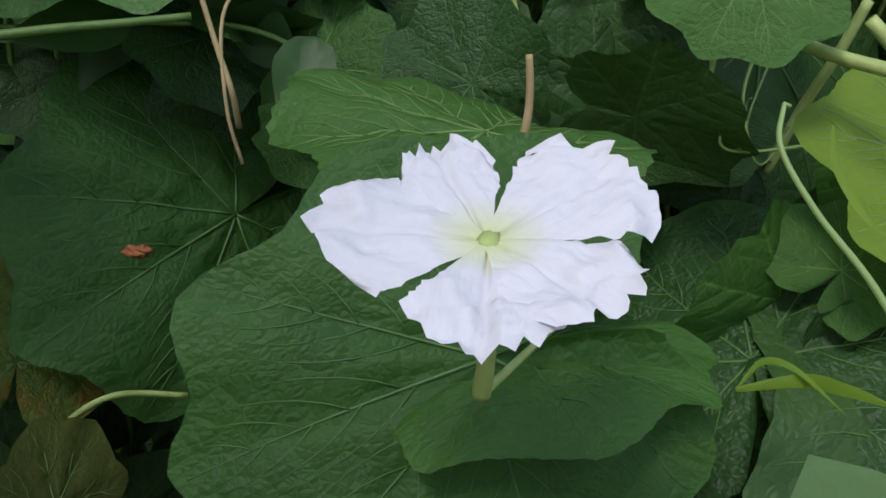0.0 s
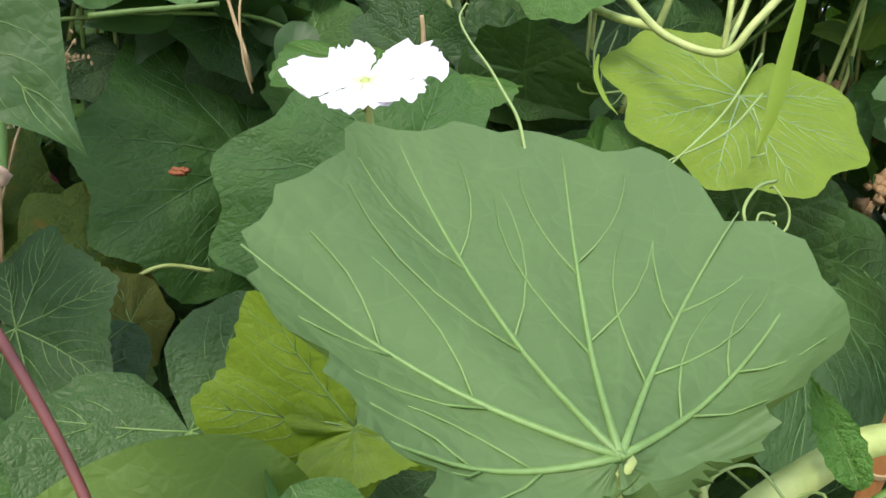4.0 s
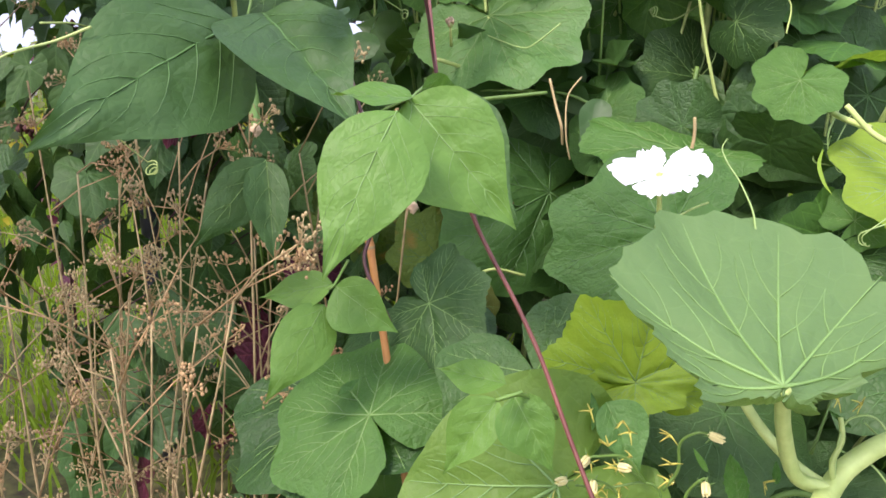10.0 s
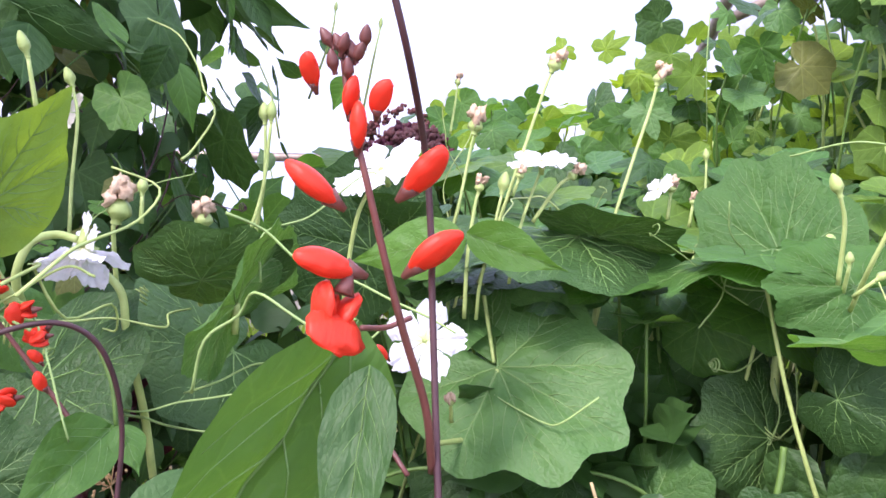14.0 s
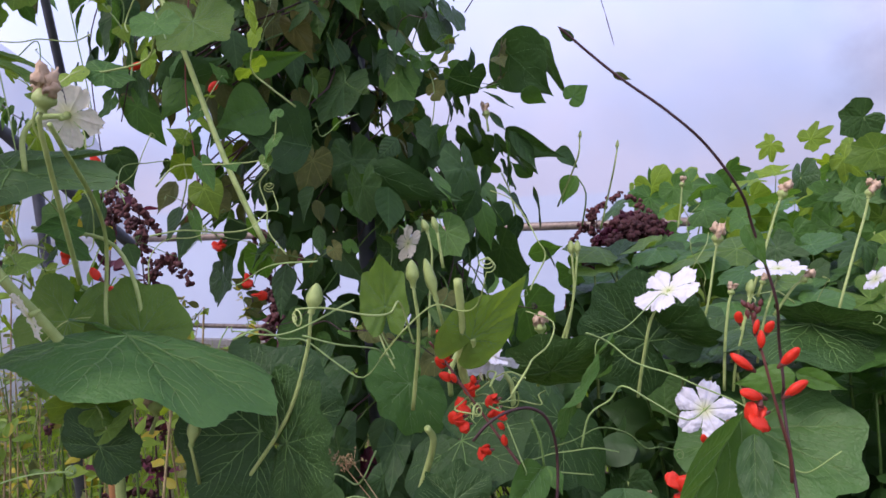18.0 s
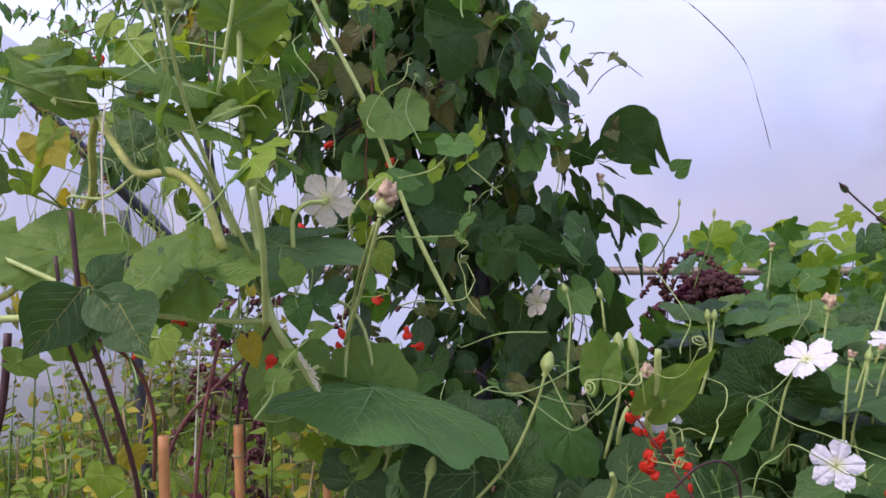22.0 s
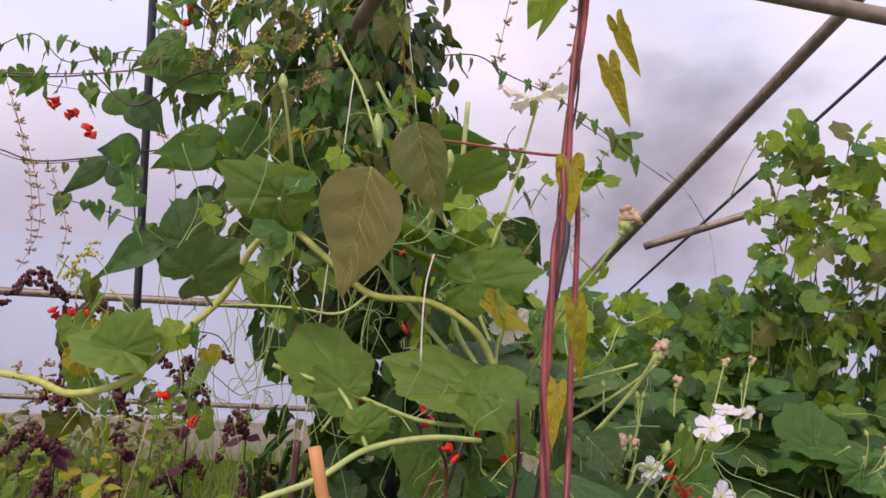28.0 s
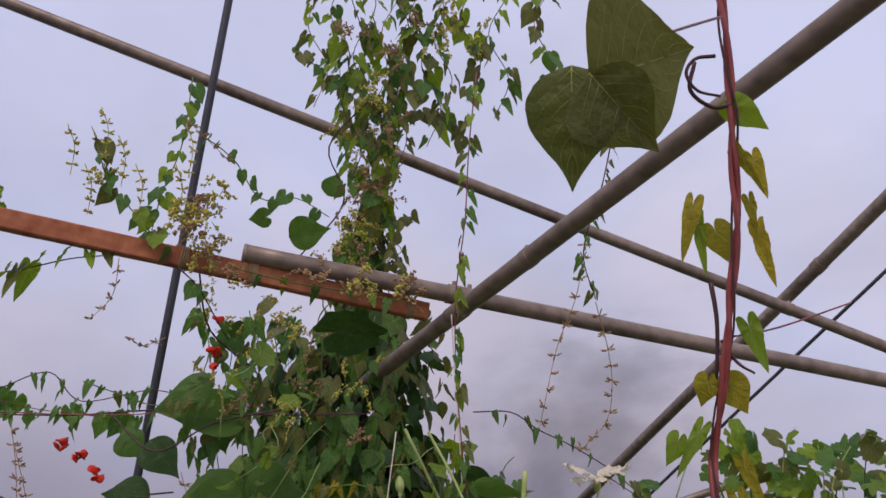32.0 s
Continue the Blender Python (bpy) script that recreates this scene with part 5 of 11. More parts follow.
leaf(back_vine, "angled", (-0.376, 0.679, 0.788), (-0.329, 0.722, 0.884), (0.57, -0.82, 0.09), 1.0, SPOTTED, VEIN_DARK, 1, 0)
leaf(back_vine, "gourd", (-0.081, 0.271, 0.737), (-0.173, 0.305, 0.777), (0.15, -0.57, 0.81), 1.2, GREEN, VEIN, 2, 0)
leaf(back_vine, "gourd", (-0.151, 0.336, 0.725), (-0.016, 0.256, 0.709), (-0.14, -0.42, 0.90), 1.2, DEEP_SHADED, VEIN, 1, 1)
leaf(back_vine, "gourd", (0.075, 0.331, 0.805), (0.151, 0.287, 0.744), (0.15, -0.70, 0.70), 1.0, DEEP_SHADED, VEIN, 1, 2)
leaf(back_vine, "gourd", (0.238, 0.488, 0.734), (0.227, 0.413, 0.677), (0.23, -0.61, 0.76), 1.2, DEEP_SHADED, VEIN_DARK, 1, 0)
leaf(back_vine, "gourd", (0.320, 0.486, 0.666), (0.361, 0.429, 0.626), (-0.16, -0.64, 0.75), 1.2, DEEP_SHADED, VEIN_DARK, 1, 1)
leaf(back_vine, "gourd", (0.519, 0.675, 0.600), (0.578, 0.574, 0.577), (-0.54, -0.47, 0.69), 1.2, DEEP_SHADED, VEIN_DARK, 1, 3)
stem(back_vine, "stem", [(0.292, 0.578, 1.066), (0.326, 0.577, 1.038), (0.367, 0.573, 1.029), (0.386, 0.575, 1.052), (0.418, 0.596, 1.092)], 0.003, 0.003, STEM)
stem(back_vine, "stem", [(0.367, 0.574, 1.030), (0.367, 0.573, 1.060), (0.367, 0.582, 1.089)], 0.0022, 0.0022, STEM)
stem(back_vine, "stem", [(0.368, 0.574, 1.031), (0.379, 0.596, 1.056), (0.387, 0.609, 1.091)], 0.0022, 0.0022, STEM)
stem(back_vine, "stem", [(0.000, 0.600, 1.066), (-0.010, 0.585, 1.042), (-0.004, 0.575, 0.998), (0.002, 0.580, 0.968)], 0.0010, 0.0010, STRAW)
stem(back_vine, "stem", [(-0.380, 0.700, 0.960), (-0.300, 0.720, 1.000), (-0.222, 0.739, 1.012), (-0.147, 0.760, 1.020), (-0.063, 0.781, 1.015), (0.020, 0.800, 0.960)], 0.0024, 0.0024, STEM_GREEN)
curl(back_vine, [(0.385, 0.525, 1.033), (0.362, 0.486, 0.997), (0.331, 0.447, 0.968)], 0.6, 0.008, 0.0009)
curl(back_vine, [(0.397, 0.562, 1.004), (0.368, 0.504, 0.982), (0.329, 0.447, 0.970)], 0.6, 0.008, 0.0009)
curl(back_vine, [(0.395, 0.579, 0.992), (0.405, 0.574, 0.971), (0.409, 0.572, 0.961)], 0.6, 0.008, 0.0009)
curl(back_vine, [(0.293, 0.762, 1.034), (0.283, 0.745, 0.990), (0.296, 0.741, 0.966), (0.314, 0.754, 0.992)], 0.6, 0.008, 0.0009)
grass_blade(back_vine, [(0.394, 0.477, 1.077), (0.388, 0.462, 1.035), (0.384, 0.451, 1.006), (0.377, 0.441, 0.979)], 0.010)
grass_blade(back_vine, [(0.254, 0.508, 0.916), (0.278, 0.505, 0.926), (0.289, 0.488, 0.933), (0.302, 0.470, 0.937)], 0.006)
grass_blade(back_vine, [(0.255, 0.509, 0.917), (0.264, 0.514, 0.928), (0.275, 0.506, 0.930), (0.290, 0.485, 0.924)], 0.003)
grass_blade(back_vine, [(0.280, 0.551, 1.023), (0.280, 0.536, 1.010), (0.288, 0.521, 0.996), (0.298, 0.509, 0.987)], 0.004)
grass_blade(back_vine, [(0.442, 0.298, 0.824), (0.453, 0.292, 0.797), (0.465, 0.287, 0.774), (0.472, 0.282, 0.753)], 0.006)
stem(back_vine, "dry_stem", [(-0.074, 0.685, 1.050), (-0.057, 0.675, 1.014), (-0.045, 0.668, 0.991), (-0.046, 0.681, 0.965)], 0.0018, 0.0022, STRAW)
stem(back_vine, "stem", [(-0.163, 0.605, 1.018), (-0.132, 0.623, 1.024), (-0.100, 0.641, 1.029), (-0.066, 0.659, 1.035)], 0.003, 0.0024, STEM_GREEN)
stem(back_vine, "stem", [(0.318, 0.597, 1.043), (0.289, 0.616, 1.048), (0.270, 0.636, 1.055), (0.263, 0.659, 1.061)], 0.0035, 0.003, STEM)
stem(back_vine, "stem", [(0.306, 0.768, 0.956), (0.320, 0.766, 1.003), (0.329, 0.748, 1.039), (0.338, 0.741, 1.074)], 0.004, 0.0034, STEM)
curl(back_vine, [(0.336, 0.731, 0.988), (0.284, 0.718, 0.978), (0.264, 0.716, 0.981), (0.267, 0.723, 0.999), (0.277, 0.726, 1.001)], 0.3, 0.01, 0.0014)
curl(back_vine, [(0.279, 0.741, 1.042), (0.274, 0.729, 1.011), (0.282, 0.719, 0.981)], 0.2, 0.01, 0.0016)
stem(back_vine, "stem", [(0.096, 0.793, 0.972), (0.087, 0.804, 1.008), (0.089, 0.818, 1.045), (0.089, 0.827, 1.070)], 0.004, 0.0036, STEM_GREEN)
stem(back_vine, "stem", [(-0.132, 0.567, 0.749), (-0.123, 0.580, 0.781), (-0.104, 0.609, 0.792), (-0.070, 0.642, 0.780)], 0.0022, 0.0022, STEM)
pod(back_vine, (-0.352, 0.395, 1.072), (-0.335, 0.389, 1.033), (-0.322, 0.380, 0.995), 0.0075)
pod(back_vine, (-0.186, 0.495, 0.974), (-0.171, 0.490, 0.947), (-0.160, 0.479, 0.905), 0.0075)
pod(back_vine, (-0.173, 0.431, 0.986), (-0.165, 0.424, 0.957), (-0.163, 0.414, 0.927), 0.0075)
pod(back_vine, (-0.220, 0.493, 0.926), (-0.222, 0.484, 0.899), (-0.254, 0.490, 0.877), 0.0075)
front_bean = thing("bean_vine", (0.208, 0.145, 0), "runner bean with three-part green leaves on a thin red stem", "vine")
leaf(front_bean, "bean", (0.130, 0.126, 0.904), (0.070, 0.130, 0.899), (0.18, -0.62, 0.75), 0.58, BEAN_LIGHT, VEIN, 2, 1)
leaf(front_bean, "bean", (0.139, 0.121, 0.900), (0.177, 0.113, 0.854), (0.22, -0.72, 0.62), 0.86, BEAN_LIGHT, VEIN, 2, 0)
leaf(front_bean, "bean", (0.130, 0.115, 0.896), (0.106, 0.080, 0.845), (0.30, -0.75, 0.55), 0.68, BEAN_LIGHT, VEIN, 2, 0)
stem(front_bean, "stalk", [(0.150, 0.109, 0.911), (0.137, 0.098, 0.906), (0.147, 0.121, 0.902), (0.162, 0.149, 0.875)], 0.0013, 0.0016, STEM_GREEN)
leaf(front_bean, "bean", (0.056, 0.112, 1.097), (0.012, 0.082, 1.100), (0.20, -0.32, 0.92), 0.7, BEAN_LIGHT, VEIN, 2, 1)
leaf(front_bean, "bean", (0.054, 0.110, 1.096), (0.138, 0.109, 1.027), (0.40, -0.78, 0.49), 0.94, BEAN_LIGHT, VEIN, 2, 0)
leaf(front_bean, "bean", (0.065, 0.079, 1.094), (0.068, -0.004, 1.023), (0.38, -0.59, 0.72), 0.76, BEAN_LIGHT, VEIN, 2, 2)
leaf(front_bean, "bean", (0.041, 0.150, 1.097), (0.048, 0.189, 1.096), (0.98, -0.18, -0.09), 0.7, BEAN, VEIN, 2, 3)
leaf(front_bean, "bean", (-0.02, 0.255, 1.075), (0.072, 0.262, 0.979), (0.40, -0.80, 0.42), 0.8, BEAN_SHADED, VEIN, 2, 3)
stem(front_bean, "stalk", [(0.039, 0.133, 1.086), (0.038, 0.117, 1.076), (0.032, 0.154, 1.091), (0.022, 0.198, 1.097)], 0.0013, 0.0016, STEM_GREEN)
leaf(front_bean, "bean", (-0.216, 0.250, 1.127), (-0.188, 0.030, 1.076), (0.78, -0.10, 0.62), 0.80, BEAN_SHADED, VEIN_DARK, 2, 2)
leaf(front_bean, "bean", (-0.205, 0.266, 1.136), (-0.038, 0.184, 1.079), (0.36, -0.45, 0.80), 0.76, BEAN_SHADED, VEIN_DARK, 2, 0)
leaf(front_bean, "bean", (-0.150, 0.238, 1.216), (-0.110, 0.184, 1.167), (0.47, -0.38, 0.80), 0.95, BEAN_SHADED, VEIN_DARK, 2, 1)
stem(front_bean, "stalk", [(-0.214, 0.255, 1.130), (-0.222, 0.268, 1.140), (-0.226, 0.285, 1.172)], 0.0013, 0.0016, STEM_GREEN)
leaf(front_bean, "bean", (-0.121, 0.261, 0.878), (-0.195, 0.233, 0.857), (0.30, -0.70, 0.60), 0.62, BEAN_LIGHT, VEIN, 1, 1)
leaf(front_bean, "bean", (-0.118, 0.261, 0.877), (-0.049, 0.266, 0.842), (0.05, -0.85, 0.52), 0.95, BEAN_LIGHT, VEIN, 1, 0)
leaf(front_bean, "bean", (-0.122, 0.250, 0.860), (-0.120, 0.165, 0.795), (0.66, -0.55, 0.50), 0.70, BEAN_LIGHT, VEIN, 1, 2)
stem(front_bean, "stalk", [(-0.124, 0.256, 0.873), (-0.119, 0.262, 0.878), (-0.130, 0.300, 0.890)], 0.0013, 0.0016, STEM_GREEN)
leaf(front_bean, "bean", (-0.263, 0.330, 0.973), (-0.288, 0.242, 0.887), (0.75, -0.57, 0.35), 0.62, BEAN_SHADED, VEIN, 1, 2)
leaf(front_bean, "bean", (-0.262, 0.329, 0.972), (-0.205, 0.274, 0.877), (0.52, -0.56, 0.65), 0.5, BEAN_SHADED, VEIN, 1, 0)
stem(front_bean, "stem", [(-0.005, 0.234, 1.155), (0.032, 0.185, 1.104), (0.057, 0.157, 1.061), (0.094, 0.142, 1.007), (0.128, 0.135, 0.964), (0.154, 0.128, 0.929), (0.183, 0.114, 0.887), (0.233, 0.088, 0.819), (0.255, 0.071, 0.777)], 0.0015, 0.0017, STEM_RED, "thin red-brown twining stem")
tie(front_bean, (0.058, 0.155, 1.053))
leaf(front_bean, "bean", (-0.082, 0.321, 0.734), (-0.106, 0.246, 0.687), (0.58, -0.56, 0.59), 1.2, MID, VEIN, 2, 0)
leaf(front_bean, "angled", (-0.093, 0.336, 0.726), (-0.156, 0.346, 0.736), (-0.02, -0.78, 0.63), 1.6, MID, VEIN, 2, 0)
leaf(front_bean, "angled", (-0.131, 0.343, 0.667), (-0.203, 0.259, 0.651), (0.61, -0.61, 0.50), 0.9, GREEN, VEIN, 1, 2)
cane((0.482, 0.580, 0.000), (0.452, 0.322, 1.056), 0.0062, "orange-tan bamboo cane standing in the bed")
cane((0.070, 0.290, 0.000), (-0.160, 0.348, 1.045), 0.0048, "tan bamboo cane wound with dark bean stems")
cane((-0.314, -0.831, 0.000), (-0.685, -0.927, 1.600), 0.004, "bare tan bamboo cane with a cut top")
cane((-0.760, 0.060, 0.000), (-0.752, 0.066, 1.262), 0.007, "weathered cane stump among bean stems")
cane((-0.700, -0.112, 0.000), (-0.713, -0.107, 1.320), 0.007, "weathered bamboo cane among stems")
cane((-0.630, -0.250, 0.000), (-0.634, -0.251, 1.349), 0.0065, "weathered bamboo cane among stems")
stem(front_bean, "stem", [(-0.171, 0.354, 1.085), (-0.138, 0.336, 1.029), (-0.133, 0.325, 0.977), (-0.113, 0.322, 0.930), (-0.114, 0.307, 0.889), (-0.073, 0.294, 0.837)], 0.0018, 0.0022, STEM_DARK)
tomato = thing("tomato_plant", (0.255, 0.225, 0), "tomato plant with small yellow flowers and toothed leaflets", "plant")
stem(tomato, "stem", [(0.265, 0.259, 0.674), (0.283, 0.266, 0.747), (0.316, 0.278, 0.791), (0.352, 0.278, 0.797), (0.383, 0.279, 0.811), (0.400, 0.281, 0.838), (0.426, 0.286, 0.866), (0.455, 0.290, 0.890), (0.483, 0.294, 0.914), (0.509, 0.297, 0.937)], 0.003, 0.0018, STEM_GREEN)
leaf(tomato, "tomato", (0.407, 0.264, 0.878), (0.383, 0.271, 0.919), (0.00, -0.98, 0.18), 0.85, TOMATO, VEIN, 2, 0)
leaf(tomato, "tomato", (0.449, 0.283, 0.906), (0.430, 0.293, 0.951), (-0.13, -0.98, 0.17), 0.8, TOMATO, VEIN, 2, 1)
leaf(tomato, "tomato", (0.453, 0.278, 0.889), (0.505, 0.252, 0.869), (-0.30, -0.88, 0.37), 0.65, TOMATO, VEIN, 2, 2)
leaf(tomato, "tomato", (0.414, 0.261, 0.863), (0.423, 0.230, 0.830), (-0.18, -0.74, 0.64), 0.95, TOMATO, VEIN, 2, 3)
leaf(tomato, "tomato", (0.393, 0.258, 0.838), (0.394, 0.251, 0.815), (-0.07, -0.95, 0.30), 0.9, TOMATO, VEIN, 2, 0)
leaf(tomato, "tomato", (0.380, 0.285, 0.831), (0.392, 0.293, 0.848), (-0.02, -0.89, 0.46), 0.8, TOMATO, VEIN, 2, 1)
leaf(tomato, "tomato", (0.469, 0.281, 0.917), (0.501, 0.287, 0.946), (-0.13, -0.93, 0.36), 0.8, TOMATO, VEIN, 2, 2)
leaf(tomato, "tomato", (0.287, 0.248, 0.786), (0.271, 0.256, 0.825), (0.23, -0.92, 0.31), 1.0, TOMATO, VEIN, 2, 3)
leaf(tomato, "tomato", (0.308, 0.278, 0.797), (0.304, 0.282, 0.815), (0.14, -0.95, 0.29), 0.8, TOMATO, VEIN, 2, 1)
leaf(tomato, "tomato", (0.350, 0.287, 0.859), (0.333, 0.286, 0.868), (0.21, -0.94, 0.27), 0.5, TOMATO, VEIN, 2, 2)
leaf(tomato, "tomato", (0.427, 0.266, 0.870), (0.422, 0.269, 0.883), (-0.08, -0.98, 0.20), 0.9, TOMATO, VEIN, 2, 0)
leaf(tomato, "tomato", (0.420, 0.271, 0.858), (0.433, 0.264, 0.858), (-0.44, -0.80, 0.40), 0.7, TOMATO, VEIN, 2, 1)
leaf(tomato, "tomato", (0.262, 0.212, 0.830), (0.250, 0.214, 0.844), (0.30, -0.88, 0.36), 0.6, TOMATO, VEIN, 2, 2)
leaf(tomato, "tomato", (0.209, 0.154, 0.758), (0.207, 0.166, 0.794), (0.35, -0.89, 0.30), 1.0, TOMATO, VEIN, 2, 3)
leaf(tomato, "tomato", (0.399, 0.308, 0.887), (0.394, 0.312, 0.904), (-0.05, -0.97, 0.22), 0.7, TOMATO, VEIN, 2, 0)
stem(tomato, "truss", [(0.274, 0.193, 0.761), (0.255, 0.196, 0.786), (0.238, 0.194, 0.792), (0.233, 0.194, 0.812), (0.222, 0.188, 0.820), (0.198, 0.180, 0.811), (0.177, 0.165, 0.814)], 0.0014, 0.0008, STEM_GREEN)
stem(tomato, "truss", [(0.235, 0.195, 0.814), (0.243, 0.198, 0.833), (0.242, 0.194, 0.857), (0.252, 0.191, 0.871), (0.263, 0.194, 0.872)], 0.0014, 0.0008, STEM_GREEN)
stem(tomato, "truss", [(0.255, 0.196, 0.786), (0.252, 0.194, 0.816), (0.263, 0.193, 0.836), (0.267, 0.191, 0.826)], 0.0014, 0.0008, STEM_GREEN)
stem(tomato, "truss", [(0.222, 0.188, 0.820), (0.208, 0.181, 0.840), (0.190, 0.167, 0.843), (0.184, 0.164, 0.841)], 0.0014, 0.0008, STEM_GREEN)
stem(tomato, "truss", [(0.212, 0.180, 0.801), (0.201, 0.172, 0.818), (0.191, 0.161, 0.827)], 0.0014, 0.0008, STEM_GREEN)
stem(tomato, "truss", [(0.222, 0.188, 0.820), (0.215, 0.179, 0.831), (0.206, 0.169, 0.838)], 0.0014, 0.0008, STEM_GREEN)
stem(tomato, "truss", [(0.327, 0.273, 0.835), (0.331, 0.283, 0.863), (0.334, 0.293, 0.891)], 0.0014, 0.0008, STEM_GREEN)
stem(tomato, "truss", [(0.295, 0.240, 0.758), (0.310, 0.251, 0.779), (0.327, 0.257, 0.787)], 0.0014, 0.0008, STEM_GREEN)
small_flower(tomato, (0.261, 0.193, 0.872), (0.94, -0.33, 0.06), 0.0125, 0)
small_flower(tomato, (0.184, 0.164, 0.841), (-0.11, -0.99, -0.02), 0.0125, 1)
small_flower(tomato, (0.172, 0.155, 0.823), (-0.29, -0.92, 0.26), 0.0125, 2)
small_flower(tomato, (0.191, 0.161, 0.825), (0.25, -0.94, -0.22), 0.0125, 3)
small_flower(tomato, (0.206, 0.169, 0.839), (0.81, -0.45, 0.38), 0.0125, 4)
small_flower(tomato, (0.215, 0.172, 0.807), (0.17, -0.97, 0.15), 0.0125, 5)
small_flower(tomato, (0.298, 0.241, 0.757), (0.65, -0.72, 0.25), 0.0125, 6)
small_flower(tomato, (0.204, 0.153, 0.790), (0.49, -0.87, -0.06), 0.0125, 7)
small_flower(tomato, (0.281, 0.235, 0.752), (-0.25, -0.92, 0.31), 0.0125, 8)
small_flower(tomato, (0.264, 0.192, 0.833), (0.27, -0.93, -0.25), 0.0125, 9)
dead_truss(tomato, (0.208, 0.187, 0.826), 0.022, 14, 600)
dead_truss(tomato, (0.199, 0.177, 0.804), 0.022, 12, 560)
dead_truss(tomato, (0.308, 0.283, 0.879), 0.022, 8, 960)
dead_truss(tomato, (0.334, 0.294, 0.894), 0.022, 8, 1040)
dead_truss(tomato, (0.300, 0.247, 0.775), 0.022, 9, 900)
bed_vine = thing("gourd_vine", (-0.258, 0.879, 0), "gourd vine in the bed with white flowers on stalks", "vine")
white_flower(bed_vine, (-0.254, 0.579, 1.350), (-0.15, -0.55, 0.8), 0.09, 2, 10)
white_flower(bed_vine, (-0.184, 0.812, 1.357), (0.05, -0.25, 0.97), 0.078, 3, 30)
white_flower(bed_vine, (-0.222, 0.611, 1.188), (0.35, -0.85, 0.3), 0.078, 4, 0)
white_flower(bed_vine, (-0.096, 1.024, 1.321), (-0.5, -0.5, 0.6), 0.05, 5, 0)
white_flower(bed_vine, (-0.401, 0.378, 1.289), (0.25, -0.35, -0.75), 0.075, 6, 40, None, (0, 72, 144, 216, 288), (40, 45, 30, 42, 38))
stem(bed_vine, "stalk", [(-0.408, 0.380, 1.294), (-0.429, 0.376, 1.297), (-0.437, 0.359, 1.291), (-0.444, 0.351, 1.265), (-0.455, 0.364, 1.235)], 0.0032, 0.0036, STEM)
stem(bed_vine, "stalk", [(-0.261, 0.586, 1.343), (-0.285, 0.590, 1.307), (-0.301, 0.596, 1.249), (-0.318, 0.612, 1.193)], 0.0018, 0.0024, STEM)
stem(bed_vine, "stalk", [(-0.187, 0.820, 1.349), (-0.203, 0.801, 1.281), (-0.213, 0.797, 1.216)], 0.0016, 0.0022, STEM)
spent_flower(bed_vine, (-0.193, 0.857, 1.459), (0.27, 0.28, 0.92), 0.03, 1)
stem(bed_vine, "stalk", [(-0.193, 0.857, 1.459), (-0.199, 0.849, 1.435), (-0.215, 0.830, 1.364), (-0.228, 0.815, 1.307), (-0.256, 0.808, 1.210)], 0.0018, 0.0025199999999999997, STEM)
spent_flower(bed_vine, (-0.100, 0.996, 1.453), (0.21, 0.26, 0.94), 0.028, 2)
stem(bed_vine, "stalk", [(-0.100, 0.996, 1.453), (-0.105, 0.989, 1.423), (-0.119, 0.959, 1.349), (-0.135, 0.924, 1.252), (-0.149, 0.922, 1.134)], 0.0018, 0.0025199999999999997, STEM)
spent_flower(bed_vine, (-0.305, 0.889, 1.386), (0.11, 0.21, 0.97), 0.036, 3)
stem(bed_vine, "stalk", [(-0.305, 0.889, 1.386), (-0.308, 0.884, 1.362), (-0.310, 0.861, 1.298), (-0.317, 0.852, 1.259)], 0.0018, 0.0025199999999999997, STEM)
spent_flower(bed_vine, (-0.236, 0.756, 1.321), (0.12, 0.21, 0.97), 0.02, 4)
stem(bed_vine, "stalk", [(-0.236, 0.756, 1.321), (-0.238, 0.752, 1.307), (-0.241, 0.743, 1.253), (-0.247, 0.751, 1.180)], 0.0018, 0.0025199999999999997, STEM)
spent_flower(bed_vine, (-0.157, 0.823, 1.338), (0.68, 0.45, 0.58), 0.022, 5)
stem(bed_vine, "stalk", [(-0.157, 0.823, 1.338), (-0.167, 0.816, 1.327), (-0.191, 0.809, 1.288)], 0.0018, 0.0025199999999999997, STEM)
spent_flower(bed_vine, (-0.461, 0.461, 1.296), (0.14, 0.22, 0.97), 0.04, 6)
stem(bed_vine, "stalk", [(-0.461, 0.461, 1.296), (-0.462, 0.459, 1.289), (-0.472, 0.469, 1.235)], 0.0018, 0.0025199999999999997, STEM)
spent_flower(bed_vine, (-0.426, 0.535, 1.286), (-0.11, 0.09, 0.99), 0.032, 7)
stem(bed_vine, "stalk", [(-0.426, 0.535, 1.286), (-0.425, 0.534, 1.275), (-0.438, 0.540, 1.210)], 0.0018, 0.0025199999999999997, STEM)
spent_flower(bed_vine, (-0.081, 1.031, 1.314), (0.02, 0.16, 0.99), 0.024, 8)
stem(bed_vine, "stalk", [(-0.081, 1.031, 1.314), (-0.082, 1.025, 1.281)], 0.0018, 0.0025199999999999997, STEM)
spent_flower(bed_vine, (-0.198, 0.778, 1.336), (0.23, 0.27, 0.94), 0.018, 9)
stem(bed_vine, "stalk", [(-0.198, 0.778, 1.336), (-0.206, 0.782, 1.319)], 0.0018, 0.0025199999999999997, STEM)
spent_flower(bed_vine, (-0.054, 1.043, 1.299), (0.09, 0.20, 0.98), 0.018, 10)
stem(bed_vine, "stalk", [(-0.054, 1.043, 1.299), (-0.056, 1.038, 1.272)], 0.0018, 0.0025199999999999997, STEM)
